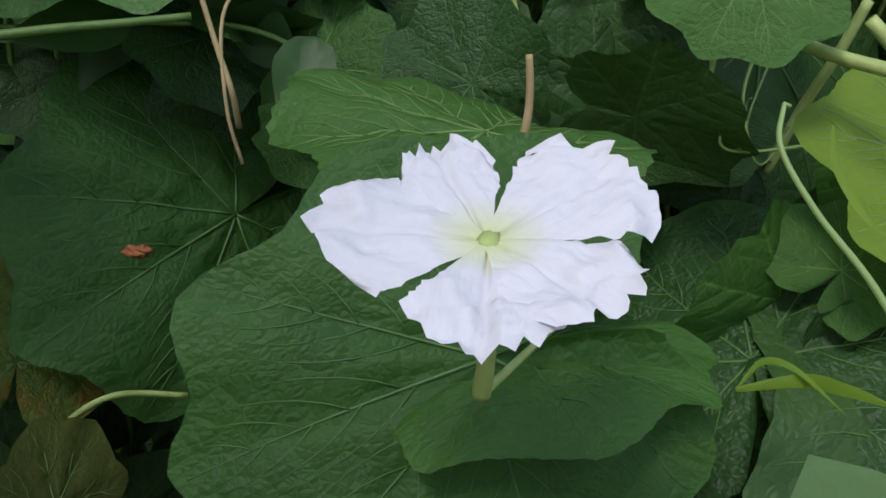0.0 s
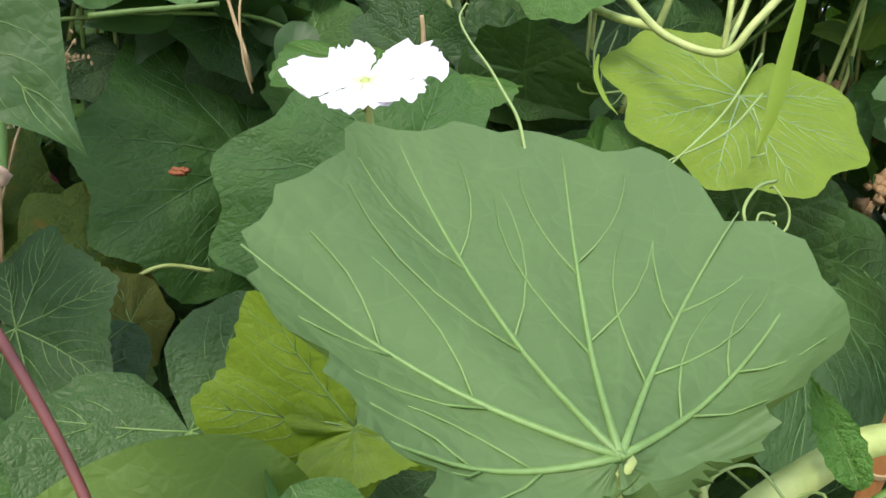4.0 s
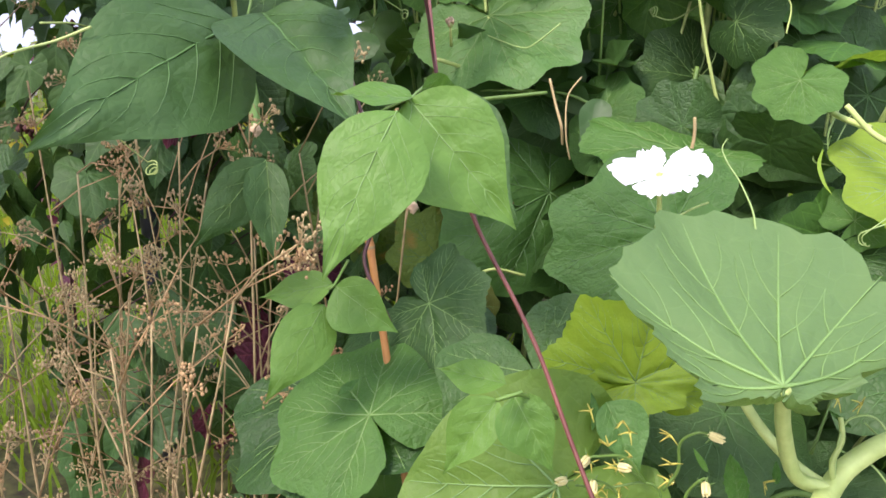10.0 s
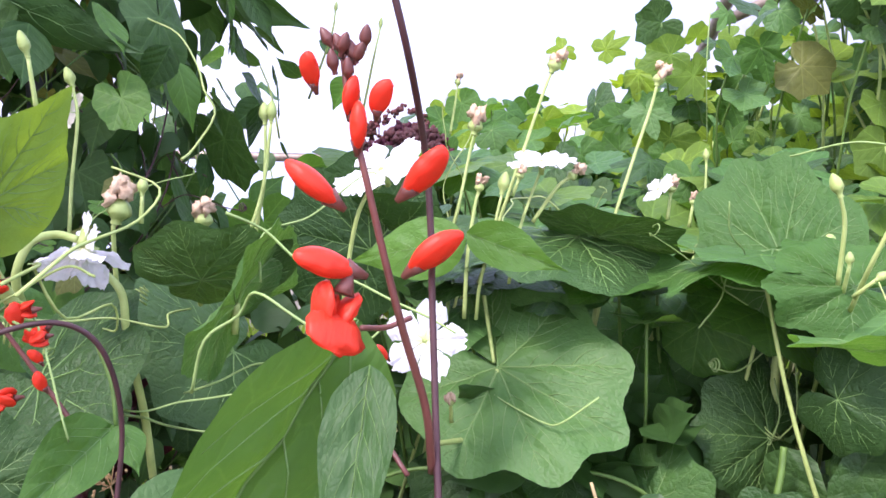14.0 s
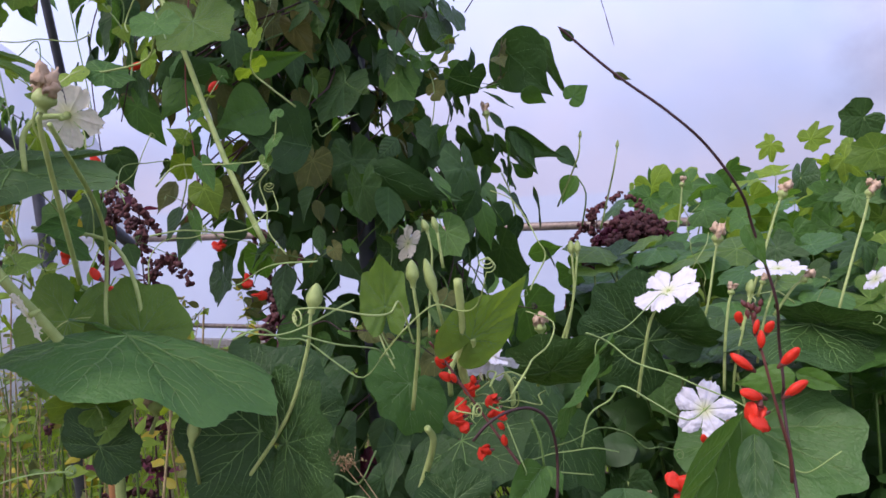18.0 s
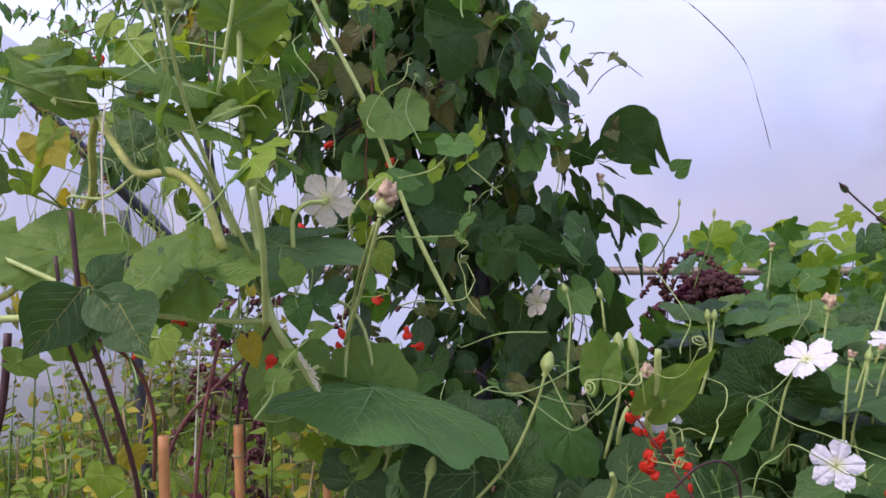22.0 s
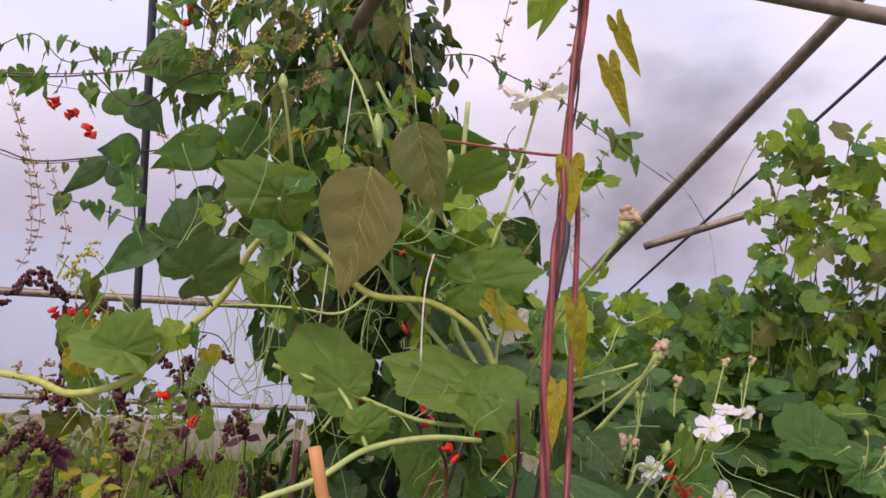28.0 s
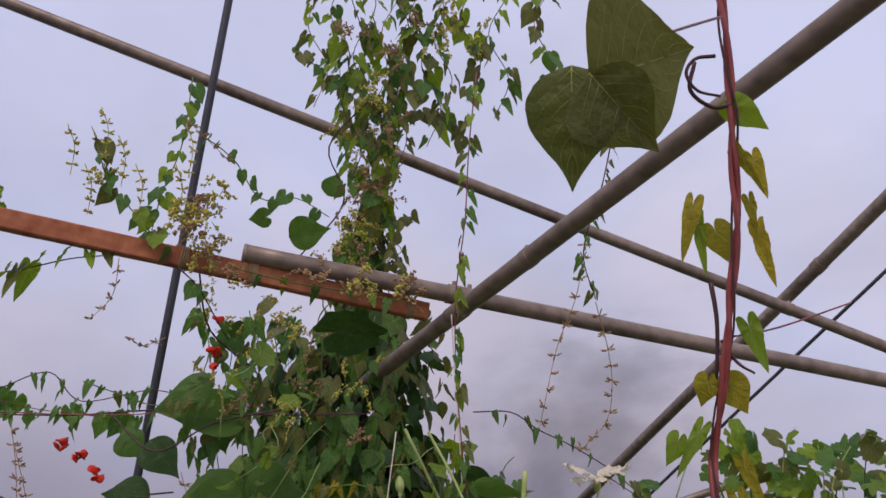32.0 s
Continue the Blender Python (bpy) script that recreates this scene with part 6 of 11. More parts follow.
spent_flower(bed_vine, (-0.557, 1.352, 1.483), (0.04, 0.17, 0.98), 0.024, 11)
stem(bed_vine, "stalk", [(-0.557, 1.352, 1.483), (-0.558, 1.346, 1.449), (-0.562, 1.336, 1.392)], 0.0018, 0.0025199999999999997, STEM)
spent_flower(bed_vine, (0.053, 0.930, 1.085), (-0.88, -0.47, 0.01), 0.022, 12)
stem(bed_vine, "stalk", [(0.053, 0.930, 1.085), (0.067, 0.959, 1.075)], 0.0018, 0.0025199999999999997, STEM)
spent_flower(bed_vine, (-0.221, 0.669, 1.108), (0.20, -0.55, 0.81), 0.016, 13)
stem(bed_vine, "stalk", [(-0.221, 0.669, 1.108), (-0.229, 0.688, 1.082)], 0.0018, 0.0025199999999999997, STEM)
spent_flower(bed_vine, (0.194, 0.806, 1.278), (0.10, 0.20, 0.98), 0.03, 14)
stem(bed_vine, "stalk", [(0.194, 0.806, 1.278), (0.187, 0.798, 1.253)], 0.0018, 0.0025199999999999997, STEM)
spent_flower(bed_vine, (-0.783, 0.914, 1.645), (-0.14, 0.08, 0.99), 0.03, 15)
stem(bed_vine, "stalk", [(-0.783, 0.914, 1.645), (-0.779, 0.912, 1.618)], 0.0018, 0.0025199999999999997, STEM)
bud(bed_vine, (-0.422, 0.622, 1.390), (-0.12, 0.09, 0.99), 0.024, 0.012)
stem(bed_vine, "stalk", [(-0.422, 0.622, 1.390), (-0.418, 0.616, 1.341), (-0.427, 0.616, 1.294), (-0.445, 0.621, 1.238)], 0.0017, 0.002295, STEM)
bud(bed_vine, (0.121, 0.719, 1.337), (-0.38, -0.06, 0.92), 0.022, 0.011)
stem(bed_vine, "stalk", [(0.121, 0.719, 1.337), (0.126, 0.729, 1.311), (0.125, 0.743, 1.258)], 0.0017, 0.002295, STEM)
bud(bed_vine, (0.163, 0.708, 1.340), (0.01, 0.16, 0.99), 0.031, 0.012)
stem(bed_vine, "stalk", [(0.163, 0.708, 1.340), (0.160, 0.713, 1.316), (0.148, 0.724, 1.278), (0.137, 0.769, 1.231)], 0.0017, 0.002295, STEM)
bud(bed_vine, (-0.680, 0.594, 1.429), (-0.37, -0.06, 0.93), 0.025, 0.013)
stem(bed_vine, "stalk", [(-0.680, 0.594, 1.429), (-0.672, 0.592, 1.392), (-0.672, 0.581, 1.321), (-0.670, 0.573, 1.257)], 0.0017, 0.002295, STEM)
bud(bed_vine, (-0.442, 0.475, 1.322), (-0.05, 0.12, 0.99), 0.017, 0.01)
stem(bed_vine, "stalk", [(-0.442, 0.475, 1.322), (-0.441, 0.472, 1.297)], 0.0017, 0.002295, STEM)
bud(bed_vine, (-0.213, 0.768, 1.320), (0.09, 0.20, 0.98), 0.026, 0.013)
stem(bed_vine, "stalk", [(-0.213, 0.768, 1.320), (-0.219, 0.757, 1.273), (-0.230, 0.755, 1.223), (-0.239, 0.766, 1.177)], 0.0017, 0.002295, STEM)
bud(bed_vine, (-0.716, 1.171, 1.601), (0.04, 0.17, 0.98), 0.022, 0.008)
stem(bed_vine, "stalk", [(-0.716, 1.171, 1.601), (-0.720, 1.163, 1.558), (-0.807, 1.215, 1.453)], 0.0017, 0.002295, STEM)
bud(bed_vine, (-0.643, 1.206, 1.573), (0.03, 0.17, 0.99), 0.024, 0.008)
stem(bed_vine, "stalk", [(-0.643, 1.206, 1.573), (-0.649, 1.196, 1.525), (-0.717, 1.254, 1.394)], 0.0017, 0.002295, STEM)
bud(bed_vine, (-0.071, 1.248, 1.353), (-0.12, 0.09, 0.99), 0.023, 0.01)
stem(bed_vine, "stalk", [(-0.071, 1.248, 1.353), (-0.068, 1.240, 1.292)], 0.0017, 0.002295, STEM)
bud(bed_vine, (0.133, 0.772, 1.271), (-0.05, 0.12, 0.99), 0.014, 0.008)
stem(bed_vine, "stalk", [(0.133, 0.772, 1.271), (0.130, 0.790, 1.243)], 0.0017, 0.002295, STEM)
bud(bed_vine, (0.153, 0.725, 1.267), (0.68, 0.45, 0.58), 0.013, 0.008)
stem(bed_vine, "stalk", [(0.153, 0.725, 1.267), (0.138, 0.738, 1.249)], 0.0017, 0.002295, STEM)
leaf(bed_vine, "gourd", (-0.212, 0.772, 1.123), (-0.053, 0.736, 1.082), (-0.06, -0.72, 0.70), 0.80, MID, VEIN, 2, 3, "broad mid-green gourd leaf")
leaf(bed_vine, "gourd", (0.066, 0.940, 1.253), (0.000, 0.991, 1.372), (-0.01, -0.92, 0.39), 0.72, GREEN, VEIN, 2, 3)
leaf(bed_vine, "gourd", (0.058, 0.914, 1.265), (-0.024, 0.758, 1.274), (0.62, -0.28, 0.73), 0.42, GREEN, VEIN, 2, 0)
leaf(bed_vine, "gourd", (0.140, 0.796, 1.249), (0.065, 0.734, 1.255), (0.61, -0.70, 0.38), 0.6, GREEN, VEIN, 2, 1)
leaf(bed_vine, "gourd", (0.215, 0.605, 1.236), (0.095, 0.545, 1.257), (0.36, -0.41, 0.84), 0.42, GREEN, VEIN, 2, 3)
leaf(bed_vine, "gourd", (-0.150, 0.851, 1.270), (-0.240, 0.734, 1.274), (0.18, -0.11, 0.98), 0.8, DEEP_SHADED, VEIN, 2, 0)
leaf(bed_vine, "gourd", (-0.131, 0.861, 1.271), (-0.027, 0.848, 1.277), (-0.01, -0.48, -0.88), 0.8, DEEP_SHADED, VEIN, 2, 3)
leaf(bed_vine, "gourd", (-0.336, 0.729, 1.269), (-0.234, 0.714, 1.268), (-0.10, -0.67, -0.73), 0.7, DEEP_SHADED, VEIN, 1, 1)
leaf(bed_vine, "gourd", (-0.326, 0.467, 1.236), (-0.272, 0.401, 1.296), (0.46, -0.37, -0.81), 0.52, MID, VEIN, 2, 2)
leaf(bed_vine, "heart", (-0.336, 0.259, 1.333), (-0.269, 0.271, 1.402), (0.61, -0.62, -0.49), 0.75, LIGHT, VEIN, 2, 3)
leaf(bed_vine, "heart", (-0.348, 0.265, 1.337), (-0.375, 0.232, 1.369), (0.69, -0.71, -0.14), 0.6, PALE, VEIN, 2, 1)
leaf(bed_vine, "gourd", (-0.425, 0.573, 1.157), (-0.421, 0.480, 1.129), (0.79, -0.14, 0.60), 1.3, DEEP_SHADED, VEIN, 1, 0)
leaf(bed_vine, "gourd", (-0.440, 0.363, 1.178), (-0.341, 0.345, 1.166), (-0.04, -0.71, 0.70), 1.1, DEEP_SHADED, VEIN, 1, 3)
leaf(bed_vine, "gourd", (-0.559, 0.399, 1.230), (-0.558, 0.338, 1.201), (0.88, -0.20, 0.43), 1.2, GREEN, VEIN, 1, 1)
leaf(bed_vine, "gourd", (0.134, 0.809, 1.134), (0.189, 0.779, 1.122), (-0.46, -0.88, 0.11), 1.0, DEEP_SHADED, VEIN, 1, 4)
leaf(bed_vine, "gourd", (0.070, 0.911, 1.047), (0.004, 0.844, 1.066), (0.72, -0.63, 0.29), 1.0, DEEP_SHADED, VEIN, 2, 0)
leaf(bed_vine, "gourd", (-0.008, 1.018, 1.126), (-0.044, 0.937, 1.096), (0.57, -0.50, 0.65), 1.1, DEEP_SHADED, VEIN, 1, 1)
leaf(bed_vine, "gourd", (-0.099, 1.030, 1.146), (-0.097, 0.906, 1.074), (0.31, -0.47, 0.83), 0.8, GREEN, VEIN, 1, 3)
leaf(bed_vine, "gourd", (-0.130, 0.798, 1.008), (-0.168, 0.742, 0.995), (0.62, -0.55, 0.56), 1.1, DEEP_SHADED, VEIN_DARK, 1, 2)
leaf(bed_vine, "gourd", (-0.034, 0.794, 0.996), (0.037, 0.775, 0.995), (-0.22, -0.87, 0.45), 1.0, GREEN, VEIN, 1, 3)
leaf(bed_vine, "gourd", (0.206, 0.919, 1.230), (0.185, 0.844, 1.181), (0.18, -0.57, 0.80), 1.0, DEEP_SHADED, VEIN, 1, 1)
stem(bed_vine, "stem", [(0.074, 0.926, 0.982), (0.071, 0.935, 1.053), (0.069, 0.948, 1.146), (0.080, 0.908, 1.221), (0.115, 0.823, 1.291)], 0.005, 0.0055000000000000005, STEM)
stem(bed_vine, "stem", [(-0.135, 0.923, 1.245), (-0.144, 0.929, 1.164), (-0.171, 0.918, 1.034)], 0.003, 0.0033000000000000004, STEM)
stem(bed_vine, "stem", [(-0.073, 0.989, 1.158), (-0.054, 1.006, 1.205), (-0.042, 1.017, 1.236)], 0.003, 0.0033000000000000004, STEM)
stem(bed_vine, "stem", [(-0.085, 0.977, 1.127), (-0.067, 0.995, 1.182), (-0.066, 1.002, 1.221)], 0.003, 0.0033000000000000004, STEM)
stem(bed_vine, "stem", [(-0.217, 0.771, 1.128), (-0.232, 0.790, 1.157), (-0.252, 0.810, 1.210)], 0.0022, 0.0024200000000000003, STEM)
stem(bed_vine, "stem", [(-0.326, 0.229, 1.402), (-0.339, 0.249, 1.353), (-0.363, 0.274, 1.300), (-0.369, 0.299, 1.258)], 0.0045, 0.00495, STEM)
stem(bed_vine, "stem", [(-0.363, 0.274, 1.300), (-0.340, 0.267, 1.325), (-0.334, 0.260, 1.335)], 0.003, 0.0033000000000000004, STEM)
stem(bed_vine, "stem", [(-0.401, 0.397, 1.267), (-0.387, 0.402, 1.249), (-0.388, 0.407, 1.210), (-0.394, 0.427, 1.141), (-0.413, 0.452, 1.069)], 0.0032, 0.0035200000000000006, STEM)
stem(bed_vine, "stem", [(-0.332, 0.471, 1.210), (-0.326, 0.467, 1.237)], 0.003, 0.0033000000000000004, STEM)
stem(bed_vine, "stem", [(-0.414, 0.269, 1.223), (-0.420, 0.285, 1.198), (-0.459, 0.299, 1.125)], 0.004, 0.0044, STEM)
stem(bed_vine, "stem", [(-0.237, 0.659, 1.064), (-0.225, 0.754, 1.051), (-0.212, 0.772, 1.121)], 0.003, 0.0033000000000000004, STEM)
curl(bed_vine, [(0.068, 0.926, 1.158), (0.035, 0.882, 1.130), (0.009, 0.857, 1.134)], 3, 0.008, 0.0011)
curl(bed_vine, [(0.068, 0.942, 1.110), (0.078, 0.919, 1.075), (0.071, 0.910, 1.040)], 5, 0.01, 0.0011)
curl(bed_vine, [(0.087, 0.935, 1.151), (0.096, 0.906, 1.082), (0.081, 0.905, 1.051)], 3, 0.012, 0.0011)
curl(bed_vine, [(0.073, 0.813, 1.370), (0.130, 0.788, 1.385), (0.181, 0.791, 1.377), (0.215, 0.773, 1.365)], 0.2, 0.01, 0.0011)
curl(bed_vine, [(0.166, 0.735, 1.286), (0.187, 0.719, 1.332), (0.214, 0.711, 1.340)], 0.1, 0.01, 0.0011)
curl(bed_vine, [(-0.305, 0.264, 1.259), (-0.326, 0.254, 1.267), (-0.294, 0.203, 1.271)], 0.2, 0.01, 0.0011)
curl(bed_vine, [(-0.373, 0.272, 1.247), (-0.326, 0.277, 1.269), (-0.272, 0.261, 1.199)], 0.1, 0.01, 0.0011)
curl(bed_vine, [(-0.068, 1.168, 1.568), (-0.066, 1.157, 1.491), (-0.065, 1.199, 1.387)], 0.1, 0.01, 0.0011)
stem(bed_vine, "stem", [(-0.171, 0.918, 0.000), (-0.171, 0.918, 0.517), (-0.171, 0.918, 1.034)], 0.007, 0.005, STEM)
red_bean = thing("bean_vine", (0.009, 0.182, 0), "runner bean with scarlet flowers on a dark twining stem", "vine")
stem(red_bean, "stem", [(-0.067, 0.017, 1.585), (-0.057, 0.031, 1.571), (-0.043, 0.047, 1.554), (-0.024, 0.068, 1.534), (-0.009, 0.092, 1.512), (0.003, 0.118, 1.481), (0.003, 0.138, 1.458), (0.007, 0.148, 1.434), (0.012, 0.157, 1.404), (0.005, 0.183, 1.373), (0.007, 0.185, 1.341), (0.007, 0.187, 1.316), (0.038, 0.144, 1.191), (0.036, 0.163, 1.146), (0.036, 0.182, 1.096), (0.094, 0.142, 1.007)], 0.0008, 0.0013, STEM_DARK, "long dark twining bean shoot")
stem(red_bean, "raceme_stalk", [(-0.003, 0.149, 1.399), (0.000, 0.148, 1.385), (0.005, 0.148, 1.368), (0.009, 0.152, 1.345), (0.013, 0.157, 1.322), (0.016, 0.166, 1.297), (0.015, 0.173, 1.274)], 0.0008, 0.0014, STEM_RED)
pea_flower(red_bean, (-0.009, 0.144, 1.391), (-0.01, -0.49, 0.87), 0.011, 0, 0)
pea_flower(red_bean, (0.000, 0.148, 1.384), (0.25, -0.29, 0.92), 0.011, 1, 0)
pea_flower(red_bean, (0.007, 0.151, 1.384), (0.33, -0.25, 0.91), 0.011, 2, 0)
pea_flower(red_bean, (0.004, 0.146, 1.375), (0.22, -0.26, 0.94), 0.013, 3, 0)
pea_flower(red_bean, (-0.002, 0.143, 1.360), (-0.56, -0.53, 0.63), 0.018, 4, 0)
pea_flower(red_bean, (0.016, 0.153, 1.363), (0.69, 0.16, 0.70), 0.018, 5, 0)
pea_flower(red_bean, (0.019, 0.152, 1.342), (0.71, 0.16, 0.68), 0.018, 6, 0)
pea_flower(red_bean, (0.005, 0.142, 1.341), (-0.63, -0.69, 0.36), 0.019, 7, 0)
pea_flower(red_bean, (0.005, 0.139, 1.337), (-0.08, -0.44, -0.89), 0.019, 8, 1)
bud(red_bean, (-0.005, 0.148, 1.401), (-0.50, -0.2, 0.8), 0.007, 0.0035, STEM_RED)
bud(red_bean, (-0.002, 0.149, 1.399), (-0.35, -0.2, 0.8), 0.007, 0.0035, STEM_RED)
bud(red_bean, (0.001, 0.150, 1.397), (-0.20, -0.2, 0.8), 0.007, 0.0035, STEM_RED)
bud(red_bean, (-0.004, 0.147, 1.394), (-0.05, -0.2, 0.8), 0.007, 0.0035, STEM_RED)
bud(red_bean, (-0.001, 0.149, 1.392), (0.10, -0.2, 0.8), 0.007, 0.0035, STEM_RED)
bud(red_bean, (0.002, 0.152, 1.401), (0.25, -0.2, 0.8), 0.007, 0.0035, STEM_RED)
bud(red_bean, (-0.003, 0.148, 1.399), (0.40, -0.2, 0.8), 0.007, 0.0035, STEM_RED)
bud(red_bean, (0.000, 0.150, 1.397), (0.55, -0.2, 0.8), 0.007, 0.0035, STEM_RED)
leaf(red_bean, "bean", (-0.022, 0.190, 1.314), (-0.072, 0.103, 1.180), (0.86, -0.24, -0.05), 0.54, BEAN_LIGHT, VEIN, 2, 1, "large light green bean leaflet close by")
leaf(red_bean, "bean", (-0.013, 0.180, 1.303), (0.000, 0.142, 1.239), (0.19, -0.83, 0.53), 0.42, BEAN_SHADED, VEIN, 2, 3)
leaf(red_bean, "bean", (0.010, 0.204, 1.346), (0.044, 0.210, 1.335), (0.15, -0.99, 0.01), 0.55, BEAN, VEIN, 2, 1)
leaf(red_bean, "bean", (0.010, 0.204, 1.344), (-0.033, 0.191, 1.335), (0.24, -0.95, 0.21), 0.6, BEAN, VEIN, 2, 2)
leaf(red_bean, "bean", (-0.003, 0.141, 1.459), (0.013, 0.139, 1.431), (0.44, -0.85, 0.30), 0.55, BEAN, VEIN, 2, 0)
leaf(red_bean, "bean", (-0.063, 0.026, 1.578), (-0.068, 0.016, 1.586), (0.64, -0.66, -0.39), 0.5, BEAN_SHADED, VEIN, 1, 1)
leaf(red_bean, "bean", (-0.047, 0.044, 1.557), (-0.038, 0.052, 1.553), (0.56, -0.81, -0.19), 0.5, OLDGREEN, VEIN, 1, 2)
stem(red_bean, "stalk", [(-0.007, 0.197, 1.316), (-0.009, 0.184, 1.315), (-0.011, 0.172, 1.317)], 0.001, 0.001, STEM_RED)
pea_flower(red_bean, (-0.097, 0.248, 1.223), (-0.2, -0.5, 0.6), 0.02, 20, 1.0)
pea_flower(red_bean, (-0.096, 0.245, 1.205), (-0.2, -0.5, 0.6), 0.02, 21, 1.0)
pea_flower(red_bean, (-0.082, 0.263, 1.262), (-0.2, -0.5, 0.6), 0.011, 22, 0)
pea_flower(red_bean, (-0.067, 0.264, 1.222), (-0.2, -0.5, 0.6), 0.011, 23, 0)
pea_flower(red_bean, (-0.063, 0.275, 1.275), (-0.2, -0.5, 0.6), 0.011, 24, 0)
stem(red_bean, "raceme_stalk", [(-0.101, 0.246, 1.229), (-0.083, 0.257, 1.235), (-0.068, 0.267, 1.245), (-0.040, 0.256, 1.229)], 0.0012, 0.0012, STEM_RED)
side_bean = thing("bean_vine", (-0.310, 0.292, 0), "runner bean with small scarlet flower clusters", "vine")
stem(side_bean, "raceme_stalk", [(-0.376, 0.237, 1.332), (-0.366, 0.250, 1.309), (-0.347, 0.256, 1.281), (-0.332, 0.266, 1.254), (-0.315, 0.276, 1.224), (-0.293, 0.283, 1.194)], 0.0014, 0.0016, STEM_RED)
pea_flower(side_bean, (-0.370, 0.253, 1.334), (-0.1, -0.4, 0.7), 0.013, 40, 0)
pea_flower(side_bean, (-0.368, 0.249, 1.307), (-0.1, -0.4, 0.7), 0.012, 41, 0)
pea_flower(side_bean, (-0.354, 0.253, 1.287), (-0.1, -0.4, 0.7), 0.014, 42, 0)
pea_flower(side_bean, (-0.336, 0.263, 1.285), (-0.1, -0.4, 0.7), 0.012, 43, 0)
pea_flower(side_bean, (-0.345, 0.253, 1.250), (-0.5, -0.5, -0.1), 0.018, 44, 1)
pea_flower(side_bean, (-0.340, 0.254, 1.242), (-0.5, -0.5, -0.1), 0.016, 45, 1)
pea_flower(side_bean, (-0.313, 0.273, 1.269), (-0.5, -0.5, -0.1), 0.016, 46, 1)
pea_flower(side_bean, (-0.305, 0.275, 1.253), (-0.5, -0.5, -0.1), 0.014, 47, 1)
pea_flower(side_bean, (-0.318, 0.262, 1.215), (-0.5, -0.5, -0.1), 0.016, 48, 1)
pea_flower(side_bean, (-0.303, 0.270, 1.221), (-0.1, -0.4, 0.7), 0.014, 49, 0)
pea_flower(side_bean, (-0.307, 0.271, 1.237), (-0.1, -0.4, 0.7), 0.012, 50, 0)
stem(side_bean, "stem", [(-0.293, 0.200, 1.246), (-0.281, 0.209, 1.262), (-0.271, 0.227, 1.271), (-0.257, 0.246, 1.273), (-0.247, 0.261, 1.262), (-0.243, 0.271, 1.237), (-0.244, 0.276, 1.202), (-0.244, 0.270, 1.159)], 0.0016, 0.0016, STEM_DARK)
leaf(side_bean, "bean", (-0.275, 0.297, 1.195), (-0.265, 0.217, 1.165), (0.78, -0.13, 0.61), 0.62, BEAN, VEIN, 2, 0)
leaf(side_bean, "bean", (-0.274, 0.297, 1.195), (-0.269, 0.273, 1.170), (0.27, -0.67, 0.70), 0.8, BEAN, VEIN, 2, 1)
leaf(side_bean, "bean", (-0.272, 0.298, 1.196), (-0.243, 0.288, 1.178), (0.42, -0.27, 0.87), 0.8, BEAN, VEIN, 2, 2)
stem(side_bean, "stalk", [(-0.274, 0.297, 1.195), (-0.279, 0.299, 1.221), (-0.289, 0.298, 1.244)], 0.0013, 0.0016, STEM_GREEN)
leaf(side_bean, "angled", (-0.391, 0.281, 1.133), (-0.381, 0.228, 1.124), (0.82, 0.06, 0.56), 1.1, DEEP_SHADED, VEIN_PALE, 2, 0)
leaf(side_bean, "angled", (-0.390, 0.282, 1.136), (-0.365, 0.323, 1.164), (0.72, -0.63, 0.28), 0.9, DEEP_SHADED, VEIN_PALE, 2, 1)
tall_vine = thing("gourd_vine", (-0.664, 0.026, 0), "tall climbing gourd vine with pale stems, buds and a cream flower", "vine")
stem(tall_vine, "stem", [(-0.674, 0.031, 0.000), (-0.674, 0.031, 0.611), (-0.674, 0.031, 1.222), (-0.664, 0.026, 1.273), (-0.661, -0.042, 1.375), (-0.675, -0.085, 1.448), (-0.716, -0.070, 1.524), (-0.765, -0.050, 1.599), (-0.770, -0.056, 1.711), (-0.768, -0.057, 1.824), (-0.764, -0.057, 1.958)], 0.006, 0.004, STEM, "pale ribbed climbing stem", 10, 0.08)
stem(tall_vine, "stem", [(-0.675, -0.085, 1.448), (-0.759, -0.069, 1.540), (-0.857, -0.054, 1.637), (-0.899, -0.068, 1.696), (-0.928, -0.083, 1.744)], 0.0042, 0.0036, STEM, "", 10, 0.08)
stem(tall_vine, "stem", [(-0.675, -0.085, 1.448), (-0.702, -0.138, 1.452), (-0.746, -0.193, 1.461), (-0.789, -0.233, 1.474), (-0.867, -0.267, 1.506), (-0.972, -0.297, 1.540)], 0.0036, 0.0032, STEM, "", 10, 0.08)
stem(tall_vine, "stem", [(-0.664, 0.026, 1.273), (-0.673, 0.029, 1.370), (-0.639, 0.017, 1.475), (-0.474, -0.105, 1.562)], 0.0024, 0.0022, STEM)
stem(tall_vine, "stem", [(-0.678, 0.256, 1.438), (-0.752, 0.252, 1.562), (-0.834, 0.239, 1.754), (-0.921, 0.222, 1.911), (-0.999, 0.214, 2.048)], 0.004, 0.0034, STEM, "", 10, 0.08)
stem(tall_vine, "stem", [(-0.664, 0.026, 1.273), (-0.654, 0.061, 1.352), (-0.679, 0.049, 1.450), (-0.744, -0.013, 1.476)], 0.0026, 0.0022, STEM)
spent_flower(tall_vine, (-0.449, -0.122, 1.568), (0.20, 0.17, 0.97), 0.034, 21)
stem(tall_vine, "stalk", [(-0.449, -0.122, 1.568), (-0.455, -0.121, 1.558), (-0.504, -0.091, 1.510), (-0.613, -0.025, 1.418)], 0.0018, 0.0025199999999999997, STEM)
